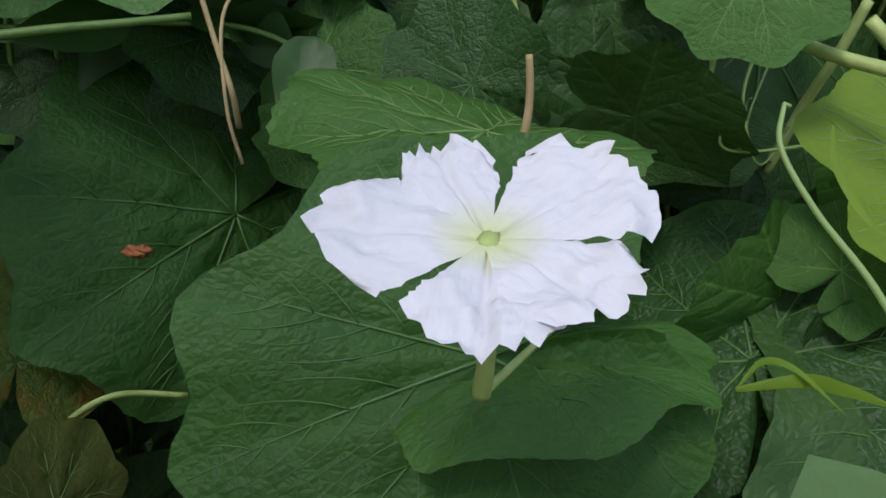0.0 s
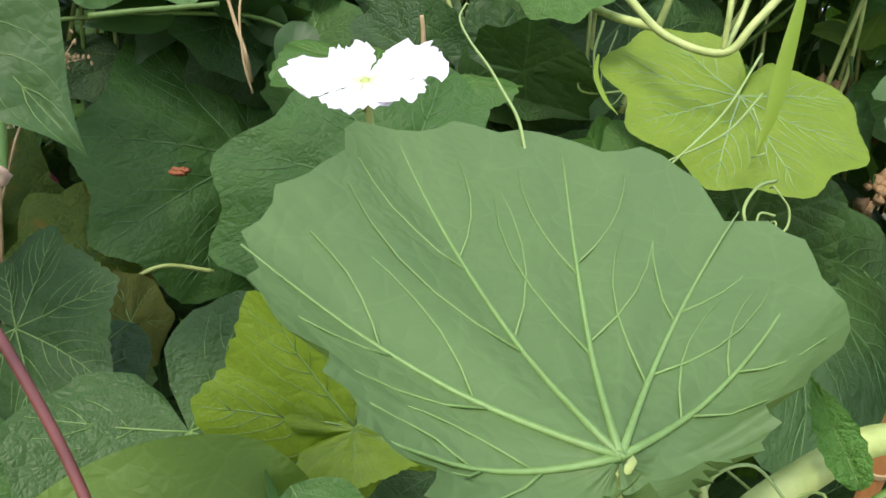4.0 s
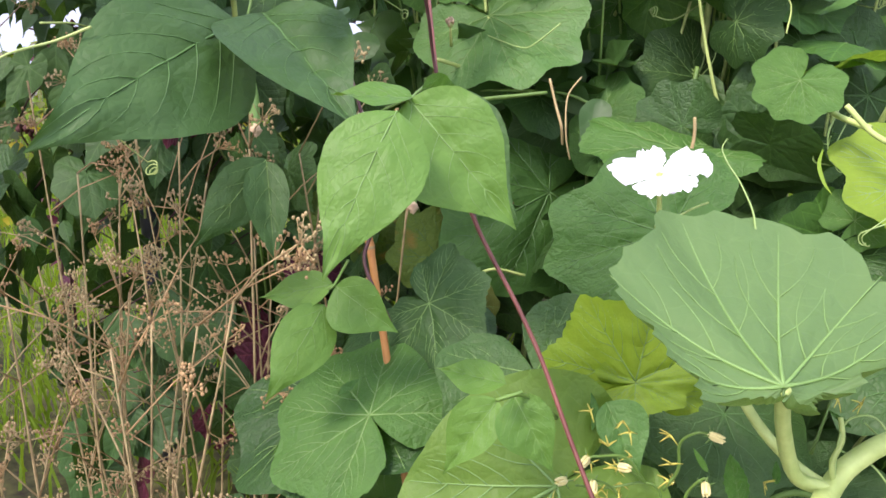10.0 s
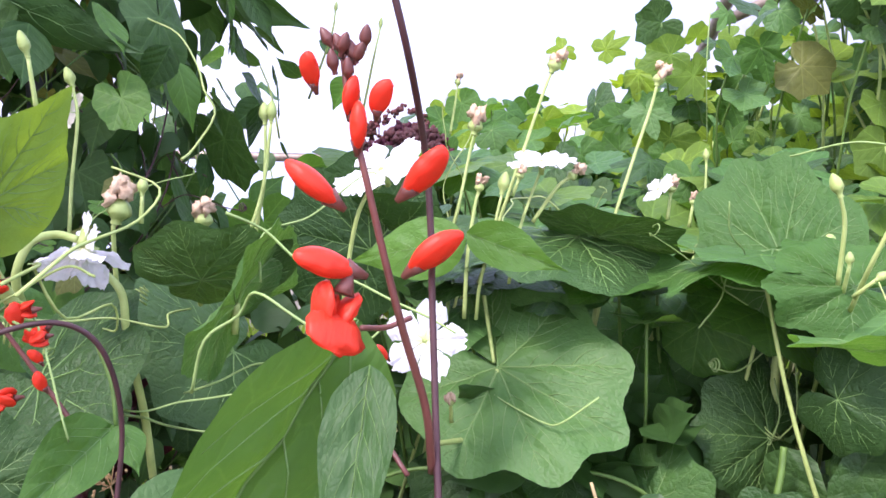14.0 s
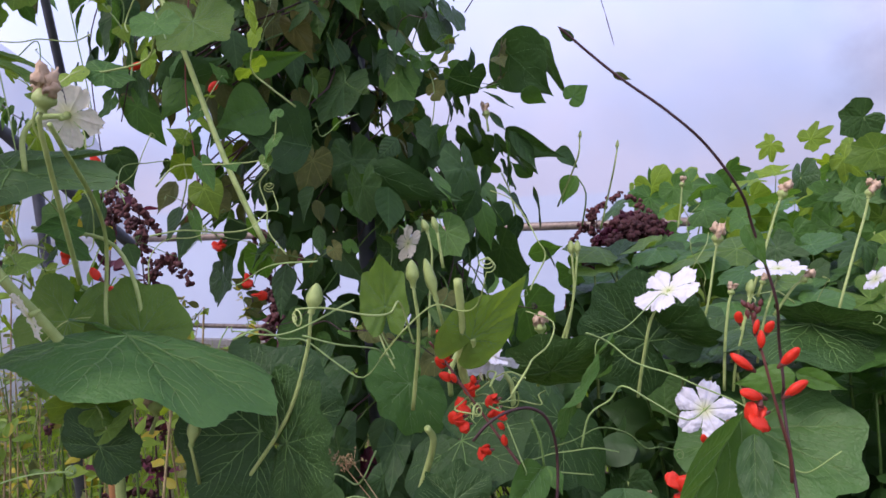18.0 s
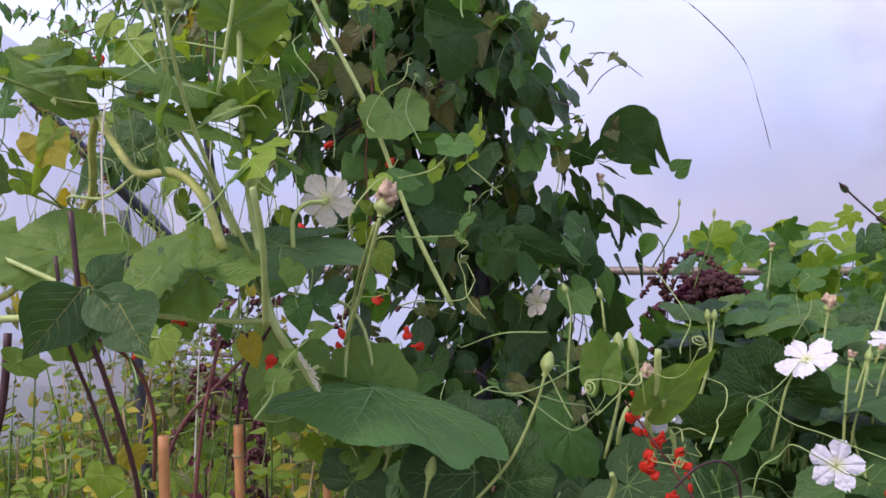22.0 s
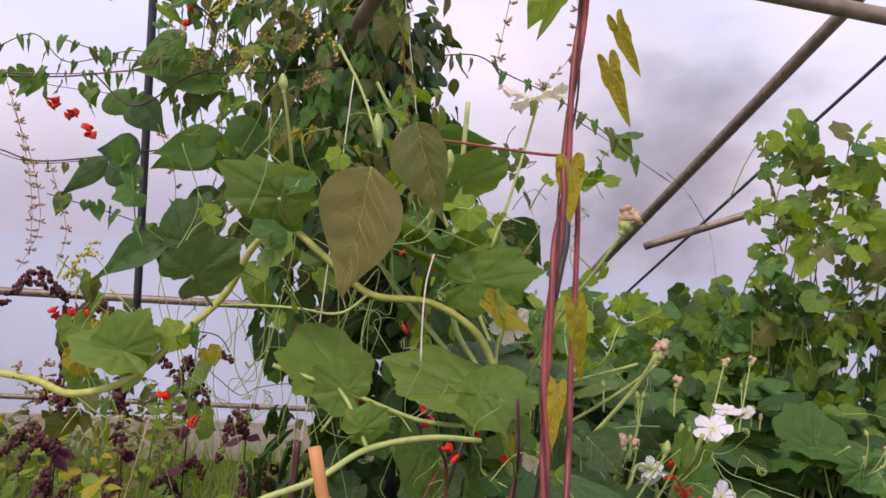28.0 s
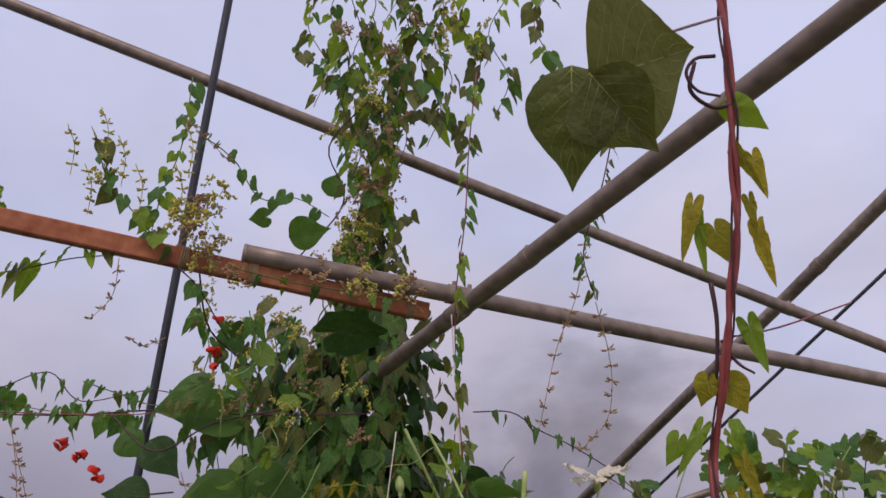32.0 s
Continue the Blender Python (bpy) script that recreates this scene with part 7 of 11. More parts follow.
spent_flower(tall_vine, (-0.517, -0.307, 1.746), (0.39, 0.15, 0.91), 0.036, 22)
stem(tall_vine, "stalk", [(-0.517, -0.307, 1.746), (-0.522, -0.304, 1.736), (-0.549, -0.277, 1.692), (-0.589, -0.228, 1.632), (-0.634, -0.142, 1.524)], 0.0018, 0.0025199999999999997, STEM)
spent_flower(tall_vine, (-0.919, -0.146, 1.487), (-0.15, 0.01, 0.99), 0.03, 23)
stem(tall_vine, "stalk", [(-0.919, -0.146, 1.487), (-0.916, -0.146, 1.470), (-0.944, -0.156, 1.422)], 0.0018, 0.0025199999999999997, STEM)
spent_flower(tall_vine, (-0.613, 0.047, 1.264), (-0.06, -0.08, 0.99), 0.03, 24)
stem(tall_vine, "stalk", [(-0.613, 0.047, 1.264), (-0.618, 0.042, 1.244)], 0.0018, 0.0025199999999999997, STEM)
bud(tall_vine, (-0.777, -0.190, 1.846), (-0.07, -0.09, 0.99), 0.021, 0.01)
stem(tall_vine, "stalk", [(-0.777, -0.190, 1.846), (-0.783, -0.168, 1.802), (-0.802, -0.143, 1.752)], 0.0017, 0.002295, STEM)
bud(tall_vine, (-0.765, -0.179, 1.831), (-0.03, -0.06, 1.00), 0.031, 0.014)
stem(tall_vine, "stalk", [(-0.765, -0.179, 1.831), (-0.786, -0.156, 1.790), (-0.801, -0.141, 1.745)], 0.0017, 0.002295, STEM)
bud(tall_vine, (-0.407, 0.100, 1.381), (0.20, 0.17, 0.96), 0.030, 0.016)
stem(tall_vine, "stalk", [(-0.407, 0.100, 1.381), (-0.428, 0.109, 1.338), (-0.470, 0.112, 1.265), (-0.548, 0.110, 1.181)], 0.0017, 0.002295, STEM)
bud(tall_vine, (-0.367, 0.206, 1.395), (-0.01, -0.03, 1.00), 0.029, 0.014)
stem(tall_vine, "stalk", [(-0.367, 0.206, 1.395), (-0.372, 0.216, 1.345), (-0.408, 0.240, 1.252)], 0.0017, 0.002295, STEM)
bud(tall_vine, (-0.350, 0.222, 1.380), (-0.15, -0.16, 0.98), 0.046, 0.012)
stem(tall_vine, "stalk", [(-0.350, 0.222, 1.380), (-0.374, 0.270, 1.314)], 0.0017, 0.002295, STEM)
bud(tall_vine, (-0.508, 0.416, 1.440), (-0.18, -0.19, 0.97), 0.023, 0.01)
stem(tall_vine, "stalk", [(-0.508, 0.416, 1.440), (-0.505, 0.420, 1.392)], 0.0017, 0.002295, STEM)
bud(tall_vine, (-0.411, 0.618, 1.392), (0.05, 0.02, 1.00), 0.023, 0.011)
stem(tall_vine, "stalk", [(-0.411, 0.618, 1.392), (-0.419, 0.612, 1.319), (-0.435, 0.598, 1.256)], 0.0017, 0.002295, STEM)
bud(tall_vine, (-0.544, 0.044, 1.242), (0.19, 0.15, 0.97), 0.035, 0.014)
stem(tall_vine, "stalk", [(-0.544, 0.044, 1.242), (-0.584, 0.076, 1.184)], 0.0017, 0.002295, STEM)
bud(tall_vine, (-0.948, -0.378, 1.898), (-0.12, -0.03, 0.99), 0.025, 0.012)
stem(tall_vine, "stalk", [(-0.948, -0.378, 1.898), (-0.948, -0.357, 1.862), (-0.951, -0.327, 1.814)], 0.0017, 0.002295, STEM)
bud(tall_vine, (-0.838, -0.306, 1.844), (-0.13, -0.03, 0.99), 0.045, 0.014)
stem(tall_vine, "stalk", [(-0.838, -0.306, 1.844), (-0.881, -0.264, 1.928), (-0.923, -0.252, 1.995)], 0.0017, 0.002295, STEM)
white_flower(tall_vine, (-0.677, 0.006, 1.596), (-0.35, 0.55, 0.25), 0.075, 9, 0, material=CREAM)
stem(tall_vine, "stalk", [(-0.670, -0.002, 1.594), (-0.681, -0.025, 1.591), (-0.693, -0.036, 1.572), (-0.694, -0.036, 1.536)], 0.003, 0.003, STEM)
white_flower(tall_vine, (-0.651, -0.129, 1.948), (0.05, -0.12, 1), 0.112, 11, 0, None, (0, 72, 144, 216, 288), (22, -8, 18, 4, 26), CREAM, 0.7, 0.1, 0.3)
stem(tall_vine, "stalk", [(-0.647, -0.128, 1.938), (-0.660, -0.130, 1.878), (-0.676, -0.133, 1.808), (-0.701, -0.136, 1.721)], 0.002, 0.0024, STEM)
white_flower(tall_vine, (-0.620, -0.074, 1.392), (-0.3, -0.6, -0.3), 0.055, 12, 0, material=CREAM)
white_flower(tall_vine, (-0.403, 0.381, 1.289), (-0.4, -0.8, 0.3), 0.055, 13, 20)
white_flower(tall_vine, (-0.808, 0.684, 1.405), (-0.2, -0.9, 0.3), 0.07, 14, 20, material=CREAM)
leaf(tall_vine, "gourd", (-0.704, -0.046, 1.539), (-0.793, -0.197, 1.522), (0.82, -0.51, 0.26), 0.28, PALE, VEIN, 2, 3)
leaf(tall_vine, "angled", (-0.850, -0.106, 1.765), (-0.939, -0.245, 1.805), (0.76, -0.33, 0.56), 0.34, LIGHT, VEIN, 2, 0)
leaf(tall_vine, "angled", (-0.765, -0.065, 1.679), (-0.828, -0.208, 1.733), (0.88, -0.24, 0.40), 0.34, LIGHT, VEIN, 2, 3)
leaf(tall_vine, "angled", (-0.762, -0.066, 1.828), (-0.687, -0.037, 1.864), (0.50, -0.72, -0.49), 0.7, LIGHT, VEIN, 2, 1)
leaf(tall_vine, "angled", (-0.757, -0.058, 1.713), (-0.705, -0.052, 1.739), (0.37, -0.75, -0.55), 0.9, LIGHT, VEIN, 2, 2)
leaf(tall_vine, "gourd", (-0.611, 0.020, 1.357), (-0.438, 0.082, 1.326), (0.20, 0.02, 0.98), 0.60, MID, VEIN, 2, 0)
leaf(tall_vine, "gourd", (-0.647, 0.054, 1.352), (-0.709, 0.036, 1.397), (0.51, -0.77, 0.39), 0.8, LIGHT, VEIN, 2, 3)
leaf(tall_vine, "gourd", (-0.532, 0.123, 1.238), (-0.601, 0.084, 1.302), (0.65, -0.70, 0.28), 1.1, DEEP_SHADED, VEIN, 2, 0)
leaf(tall_vine, "gourd", (-0.472, 0.112, 1.238), (-0.401, 0.109, 1.264), (-0.07, -0.99, 0.07), 1.1, DEEP_SHADED, VEIN, 2, 1)
leaf(tall_vine, "gourd", (-0.611, -0.019, 1.247), (-0.589, 0.000, 1.279), (0.63, -0.78, 0.05), 1.2, DEEP_SHADED, VEIN, 2, 1)
leaf(tall_vine, "angled", (-0.770, 0.231, 1.744), (-0.729, 0.202, 1.683), (0.51, -0.59, 0.63), 0.9, LIGHT, VEIN, 2, 2)
leaf(tall_vine, "angled", (-0.369, 0.164, 1.381), (-0.369, 0.163, 1.434), (0.55, -0.83, -0.02), 0.6, LIGHT, VEIN, 2, 2)
leaf(tall_vine, "angled", (-0.904, -0.233, 1.536), (-0.964, -0.223, 1.597), (0.63, -0.37, 0.69), 1.3, LIGHT, VEIN, 2, 1)
leaf(tall_vine, "gourd", (-0.375, 0.477, 1.251), (-0.288, 0.489, 1.275), (0.29, -0.66, -0.70), 0.7, DEEP_SHADED, VEIN, 2, 0)
leaf(tall_vine, "gourd", (-0.346, 0.710, 1.254), (-0.403, 0.654, 1.342), (0.59, -0.80, -0.12), 0.9, DEEP_SHADED, VEIN, 2, 3)
leaf(tall_vine, "gourd", (-0.822, 0.054, 1.354), (-0.802, 0.006, 1.269), (0.79, -0.44, 0.43), 0.7, LIGHT, VEIN, 2, 1)
leaf(tall_vine, "angled", (-1.032, -0.169, 1.779), (-1.102, -0.233, 1.824), (0.66, -0.75, -0.03), 0.6, LIGHT, VEIN, 2, 0)
leaf(tall_vine, "angled", (-1.029, -0.168, 1.779), (-0.971, -0.188, 1.819), (-0.04, -0.91, -0.41), 0.8, LIGHT, VEIN, 2, 3)
leaf(tall_vine, "angled", (-1.119, -0.255, 1.655), (-1.035, -0.291, 1.704), (0.07, -0.75, -0.65), 0.6, PALE, VEIN, 2, 1)
leaf(tall_vine, "angled", (-1.275, -0.181, 1.522), (-1.365, -0.199, 1.543), (0.23, -0.95, 0.22), 0.5, LIGHT, VEIN, 2, 3)
leaf(tall_vine, "angled", (-1.275, -0.181, 1.522), (-1.238, -0.175, 1.588), (0.40, -0.91, -0.14), 0.8, LIGHT, VEIN, 2, 0)
leaf(tall_vine, "angled", (-0.699, -0.174, 1.513), (-0.860, -0.154, 1.553), (-0.07, -0.97, 0.21), 0.36, LIGHT, VEIN, 2, 3)
leaf(tall_vine, "angled", (-0.692, -0.224, 1.513), (-0.622, -0.262, 1.517), (-0.43, -0.83, -0.34), 0.55, LIGHT, VEIN, 2, 0)
leaf(tall_vine, "angled", (-0.713, -0.209, 1.670), (-0.615, -0.262, 1.693), (-0.20, -0.67, -0.71), 0.34, LIGHT, VEIN, 2, 1)
leaf(tall_vine, "angled", (-0.849, -0.355, 1.526), (-0.890, -0.363, 1.552), (0.29, -0.94, 0.17), 0.9, LIGHT, VEIN, 2, 2)
leaf(tall_vine, "angled", (-0.811, -0.399, 1.489), (-0.779, -0.393, 1.511), (0.30, -0.94, -0.18), 0.8, LIGHT, VEIN, 2, 4)
leaf(tall_vine, "angled", (-1.311, 0.064, 1.699), (-1.275, 0.070, 1.798), (0.44, -0.89, -0.11), 0.7, BEAN_SHADED, VEIN, 2, 0)
stem(tall_vine, "stem", [(-1.712, -0.173, 1.563), (-1.594, -0.139, 1.471), (-1.443, -0.161, 1.457), (-1.359, -0.176, 1.444), (-1.276, -0.150, 1.473), (-1.206, -0.108, 1.554), (-1.154, -0.078, 1.618), (-1.099, -0.099, 1.702), (-1.035, -0.118, 1.733), (-0.968, -0.136, 1.695), (-0.885, -0.140, 1.639), (-0.790, -0.142, 1.633), (-0.717, -0.148, 1.596), (-0.678, -0.150, 1.536)], 0.0062, 0.0056, STEM_YELLOW, "pale ribbed runner", 10, 0.08)
stem(tall_vine, "stem", [(-0.885, -0.140, 1.639), (-0.924, -0.167, 1.607), (-0.992, -0.180, 1.611), (-1.081, -0.146, 1.607), (-1.148, -0.107, 1.600)], 0.0022, 0.0018, STEM)
stem(tall_vine, "stem", [(-0.682, -0.272, 1.461), (-0.740, -0.334, 1.472), (-0.803, -0.397, 1.465), (-0.845, -0.455, 1.439), (-0.913, -0.468, 1.408), (-0.983, -0.501, 1.365), (-1.053, -0.534, 1.293), (-1.106, -0.501, 1.130)], 0.0038, 0.0034, STEM, "", 10, 0.08)
stem(tall_vine, "stem", [(-0.803, -0.397, 1.465), (-0.832, -0.383, 1.511), (-0.856, -0.357, 1.526)], 0.0026, 0.0026, STEM)
stem(tall_vine, "petiole", [(-1.123, -0.256, 1.651), (-1.162, -0.110, 1.599)], 0.0026, 0.0026, STEM)
stem(tall_vine, "petiole", [(-1.275, -0.181, 1.520), (-1.275, -0.150, 1.475)], 0.0026, 0.0026, STEM)
stem(tall_vine, "petiole", [(-0.977, -0.301, 1.768), (-1.018, -0.186, 1.748), (-1.033, -0.118, 1.733)], 0.0026, 0.0026, STEM)
stem(tall_vine, "stalk", [(-0.462, -0.263, 1.593), (-0.486, -0.236, 1.542), (-0.541, -0.195, 1.460)], 0.003, 0.003, STEM)
curl(tall_vine, [(-1.359, -0.176, 1.444), (-1.300, -0.185, 1.417), (-1.268, -0.179, 1.410)], 1.6, 0.012, 0.0011)
curl(tall_vine, [(-1.076, -0.195, 1.593), (-1.076, -0.195, 1.523), (-1.052, -0.189, 1.473)], 2, 0.01, 0.0011)
curl(tall_vine, [(-0.884, -0.139, 1.630), (-0.888, -0.160, 1.570), (-0.870, -0.176, 1.505)], 0.5, 0.01, 0.0011)
curl(tall_vine, [(-1.025, -0.186, 1.587), (-1.031, -0.186, 1.544), (-1.054, -0.190, 1.516)], 1.5, 0.008, 0.0011)
curl(tall_vine, [(-0.376, 0.129, 1.392), (-0.425, 0.084, 1.363), (-0.462, 0.049, 1.368)], 0.3, 0.01, 0.0011)
curl(tall_vine, [(-0.415, 0.119, 1.430), (-0.473, 0.106, 1.426), (-0.538, 0.114, 1.404)], 0.3, 0.01, 0.0011)
curl(tall_vine, [(-0.767, -0.110, 1.779), (-0.790, -0.159, 1.770), (-0.802, -0.197, 1.746), (-0.817, -0.225, 1.728)], 0.2, 0.01, 0.0011)
curl(tall_vine, [(-0.947, -0.142, 1.737), (-0.939, -0.132, 1.658), (-0.907, -0.101, 1.616)], 1.5, 0.012, 0.0011)
curl(tall_vine, [(-0.789, -0.233, 1.468), (-0.759, -0.206, 1.492), (-0.743, -0.192, 1.518)], 1, 0.01, 0.0011)
curl(tall_vine, [(-0.717, -0.152, 1.455), (-0.729, -0.162, 1.409), (-0.739, -0.171, 1.396)], 2, 0.012, 0.0011)
curl(tall_vine, [(-1.026, -0.289, 1.745), (-1.006, -0.286, 1.809), (-1.003, -0.287, 1.889)], 0.3, 0.01, 0.0011)
curl(tall_vine, [(-0.548, -0.301, 1.697), (-0.586, -0.308, 1.738), (-0.560, -0.303, 1.769)], 1, 0.01, 0.0011)
old_bean = thing("bean_vine", (-0.572, -0.649, 0), "ageing runner bean with twisted wine-red stems and yellow leaves", "vine")
stem(old_bean, "stem", [(-0.566, -0.673, 2.592), (-0.568, -0.667, 2.569), (-0.572, -0.662, 2.547), (-0.575, -0.660, 2.525), (-0.578, -0.659, 2.502), (-0.578, -0.658, 2.480), (-0.573, -0.654, 2.452), (-0.568, -0.648, 2.425), (-0.564, -0.640, 2.397), (-0.561, -0.632, 2.369), (-0.560, -0.625, 2.342), (-0.562, -0.618, 2.316), (-0.563, -0.613, 2.290), (-0.562, -0.608, 2.264), (-0.559, -0.603, 2.238), (-0.556, -0.597, 2.212), (-0.555, -0.589, 2.186), (-0.556, -0.580, 2.161), (-0.559, -0.571, 2.135), (-0.562, -0.564, 2.110), (-0.566, -0.558, 2.084), (-0.569, -0.551, 2.059), (-0.570, -0.543, 2.033), (-0.571, -0.534, 2.007), (-0.572, -0.524, 1.981), (-0.573, -0.513, 1.956), (-0.575, -0.516, 1.927), (-0.578, -0.521, 1.897), (-0.581, -0.528, 1.868), (-0.583, -0.536, 1.839), (-0.584, -0.543, 1.810), (-0.583, -0.551, 1.790), (-0.581, -0.556, 1.771), (-0.581, -0.561, 1.751), (-0.581, -0.565, 1.732), (-0.583, -0.570, 1.712), (-0.585, -0.578, 1.689), (-0.587, -0.587, 1.666), (-0.588, -0.597, 1.642), (-0.587, -0.606, 1.619), (-0.586, -0.614, 1.595), (-0.582, -0.621, 1.571), (-0.579, -0.628, 1.546), (-0.578, -0.634, 1.521), (-0.576, -0.642, 1.496), (-0.575, -0.651, 1.471)], 0.0036, 0.0030, STEM_WINE, "twisted wine-red bean stem", 7, 0.0, 2)
stem(old_bean, "stem", [(-0.572, -0.669, 2.592), (-0.575, -0.668, 2.569), (-0.575, -0.668, 2.547), (-0.574, -0.666, 2.525), (-0.573, -0.663, 2.502), (-0.572, -0.657, 2.480), (-0.569, -0.649, 2.452), (-0.568, -0.641, 2.425), (-0.568, -0.636, 2.397), (-0.567, -0.632, 2.369), (-0.565, -0.629, 2.342), (-0.563, -0.624, 2.316), (-0.559, -0.618, 2.290), (-0.556, -0.610, 2.264), (-0.554, -0.600, 2.238), (-0.554, -0.591, 2.212), (-0.558, -0.583, 2.186), (-0.561, -0.578, 2.161), (-0.564, -0.573, 2.135), (-0.564, -0.569, 2.110), (-0.564, -0.563, 2.084), (-0.564, -0.553, 2.059), (-0.565, -0.542, 2.033), (-0.568, -0.530, 2.007), (-0.573, -0.519, 1.981), (-0.577, -0.510, 1.956), (-0.580, -0.517, 1.927), (-0.581, -0.525, 1.897), (-0.581, -0.533, 1.868), (-0.580, -0.539, 1.839), (-0.579, -0.544, 1.810), (-0.579, -0.548, 1.790), (-0.581, -0.552, 1.771), (-0.583, -0.558, 1.751), (-0.586, -0.565, 1.732), (-0.587, -0.572, 1.712), (-0.586, -0.582, 1.689), (-0.585, -0.590, 1.666), (-0.584, -0.598, 1.642), (-0.584, -0.604, 1.619), (-0.585, -0.611, 1.595), (-0.584, -0.618, 1.571), (-0.583, -0.626, 1.546), (-0.581, -0.636, 1.521), (-0.578, -0.645, 1.496), (-0.574, -0.654, 1.471)], 0.0036, 0.0030, STEM_WINE, "", 7, 0.0, 2)
stem(old_bean, "stem", [(-0.573, -0.678, 2.592), (-0.569, -0.675, 2.569), (-0.567, -0.669, 2.547), (-0.567, -0.662, 2.525), (-0.571, -0.655, 2.502), (-0.576, -0.650, 2.480), (-0.577, -0.647, 2.452), (-0.575, -0.645, 2.425), (-0.571, -0.643, 2.397), (-0.565, -0.639, 2.369), (-0.558, -0.632, 2.342), (-0.556, -0.622, 2.316), (-0.556, -0.611, 2.290), (-0.558, -0.602, 2.264), (-0.560, -0.596, 2.238), (-0.561, -0.592, 2.212), (-0.562, -0.589, 2.186), (-0.561, -0.585, 2.161), (-0.559, -0.578, 2.135), (-0.558, -0.569, 2.110), (-0.559, -0.559, 2.084), (-0.564, -0.547, 2.059), (-0.570, -0.537, 2.033), (-0.575, -0.529, 2.007), (-0.578, -0.523, 1.981), (-0.579, -0.516, 1.956), (-0.577, -0.522, 1.927), (-0.575, -0.527, 1.897), (-0.575, -0.530, 1.868), (-0.578, -0.533, 1.839), (-0.582, -0.538, 1.810), (-0.585, -0.545, 1.790), (-0.586, -0.554, 1.771), (-0.586, -0.562, 1.751), (-0.584, -0.570, 1.732), (-0.582, -0.575, 1.712), (-0.581, -0.581, 1.689), (-0.582, -0.586, 1.666), (-0.585, -0.593, 1.642), (-0.588, -0.601, 1.619), (-0.590, -0.611, 1.595), (-0.587, -0.621, 1.571), (-0.583, -0.631, 1.546), (-0.578, -0.639, 1.521), (-0.574, -0.645, 1.496), (-0.571, -0.651, 1.471)], 0.0016, 0.001, STEM_DARK, "", 7, 0.0, 2)
stem(old_bean, "stem", [(-0.583, -0.543, 1.809), (-0.573, -0.542, 1.794), (-0.568, -0.544, 1.762), (-0.566, -0.550, 1.719), (-0.565, -0.560, 1.671), (-0.564, -0.581, 1.602), (-0.561, -0.610, 1.537), (-0.560, -0.649, 1.474)], 0.0026, 0.0030, STEM_WINE)
stem(old_bean, "stem", [(-0.581, -0.542, 1.809), (-0.618, -0.519, 1.814), (-0.678, -0.469, 1.827), (-0.736, -0.439, 1.837), (-0.793, -0.399, 1.849)], 0.0016, 0.0013, STEM_WINE)
stem(old_bean, "stem", [(-0.574, -0.652, 1.471), (-0.574, -0.658, 1.448), (-0.569, -0.669, 1.423), (-0.569, -0.669, 0.711), (-0.569, -0.669, 0.000)], 0.002, 0.0026, STEM_DARK)
stem(old_bean, "stem", [(-0.574, -0.652, 1.472), (-0.602, -0.675, 1.471), (-0.637, -0.695, 1.465), (-0.665, -0.723, 1.454), (-0.698, -0.753, 1.439), (-0.736, -0.775, 1.419), (-0.782, -0.799, 1.384), (-0.843, -0.808, 1.318), (-0.905, -0.780, 1.166)], 0.0034, 0.0038, STEM_DARK, "dark purple bean stem")
stem(old_bean, "stem", [(-0.573, -0.652, 1.469), (-0.553, -0.643, 1.438), (-0.534, -0.620, 1.398)], 0.003, 0.0034, STEM_DARK)
stem(old_bean, "stem", [(-0.609, -0.649, 2.396), (-0.613, -0.639, 2.364), (-0.587, -0.631, 2.347), (-0.563, -0.631, 2.351)], 0.0026, 0.0026, STEM_DARK)
stem(old_bean, "stem", [(-0.579, -0.558, 2.152), (-0.574, -0.555, 2.102), (-0.574, -0.537, 2.032)], 0.0032, 0.002, STEM_DARK)
stem(old_bean, "stem", [(-0.568, -0.550, 2.085), (-0.553, -0.552, 2.059), (-0.535, -0.556, 2.046)], 0.0026, 0.0014, STEM_DARK)
stem(old_bean, "stem", [(-0.562, -0.550, 2.088), (-0.475, -0.485, 2.120), (-0.333, -0.381, 2.186)], 0.0012, 0.0012, STEM_WINE)
leaf(old_bean, "arrow", (-0.554, -0.620, 2.290), (-0.526, -0.623, 2.240), (-0.76, -0.51, -0.41), 0.63, YELLOW, VEIN_OLD, 1, 2)
leaf(old_bean, "heart", (-0.560, -0.630, 2.348), (-0.521, -0.629, 2.320), (-0.31, -0.83, -0.46), 0.735, LIME, VEIN_OLD, 1, 4)
leaf(old_bean, "arrow", (-0.529, -0.591, 2.299), (-0.518, -0.597, 2.247), (-0.45, -0.89, -0.00), 0.7875000000000001, YELLOW, VEIN_OLD, 1, 3)
leaf(old_bean, "arrow", (-0.533, -0.578, 2.249), (-0.525, -0.576, 2.206), (-0.52, -0.84, -0.13), 0.63, YELLOW, VEIN_OLD, 1, 2)
leaf(old_bean, "arrow", (-0.525, -0.577, 2.209), (-0.509, -0.569, 2.145), (-0.64, -0.72, -0.26), 0.5775000000000001, YELLOW, VEIN_OLD, 1, 1)
leaf(old_bean, "arrow", (-0.603, -0.584, 2.237), (-0.618, -0.579, 2.173), (-0.29, -0.96, -0.00), 0.63, YELLOW, VEIN_OLD, 1, 0)
leaf(old_bean, "arrow", (-0.595, -0.577, 2.217), (-0.586, -0.561, 2.158), (-0.48, -0.82, -0.30), 0.47250000000000003, LIME, VEIN_OLD, 1, 1)
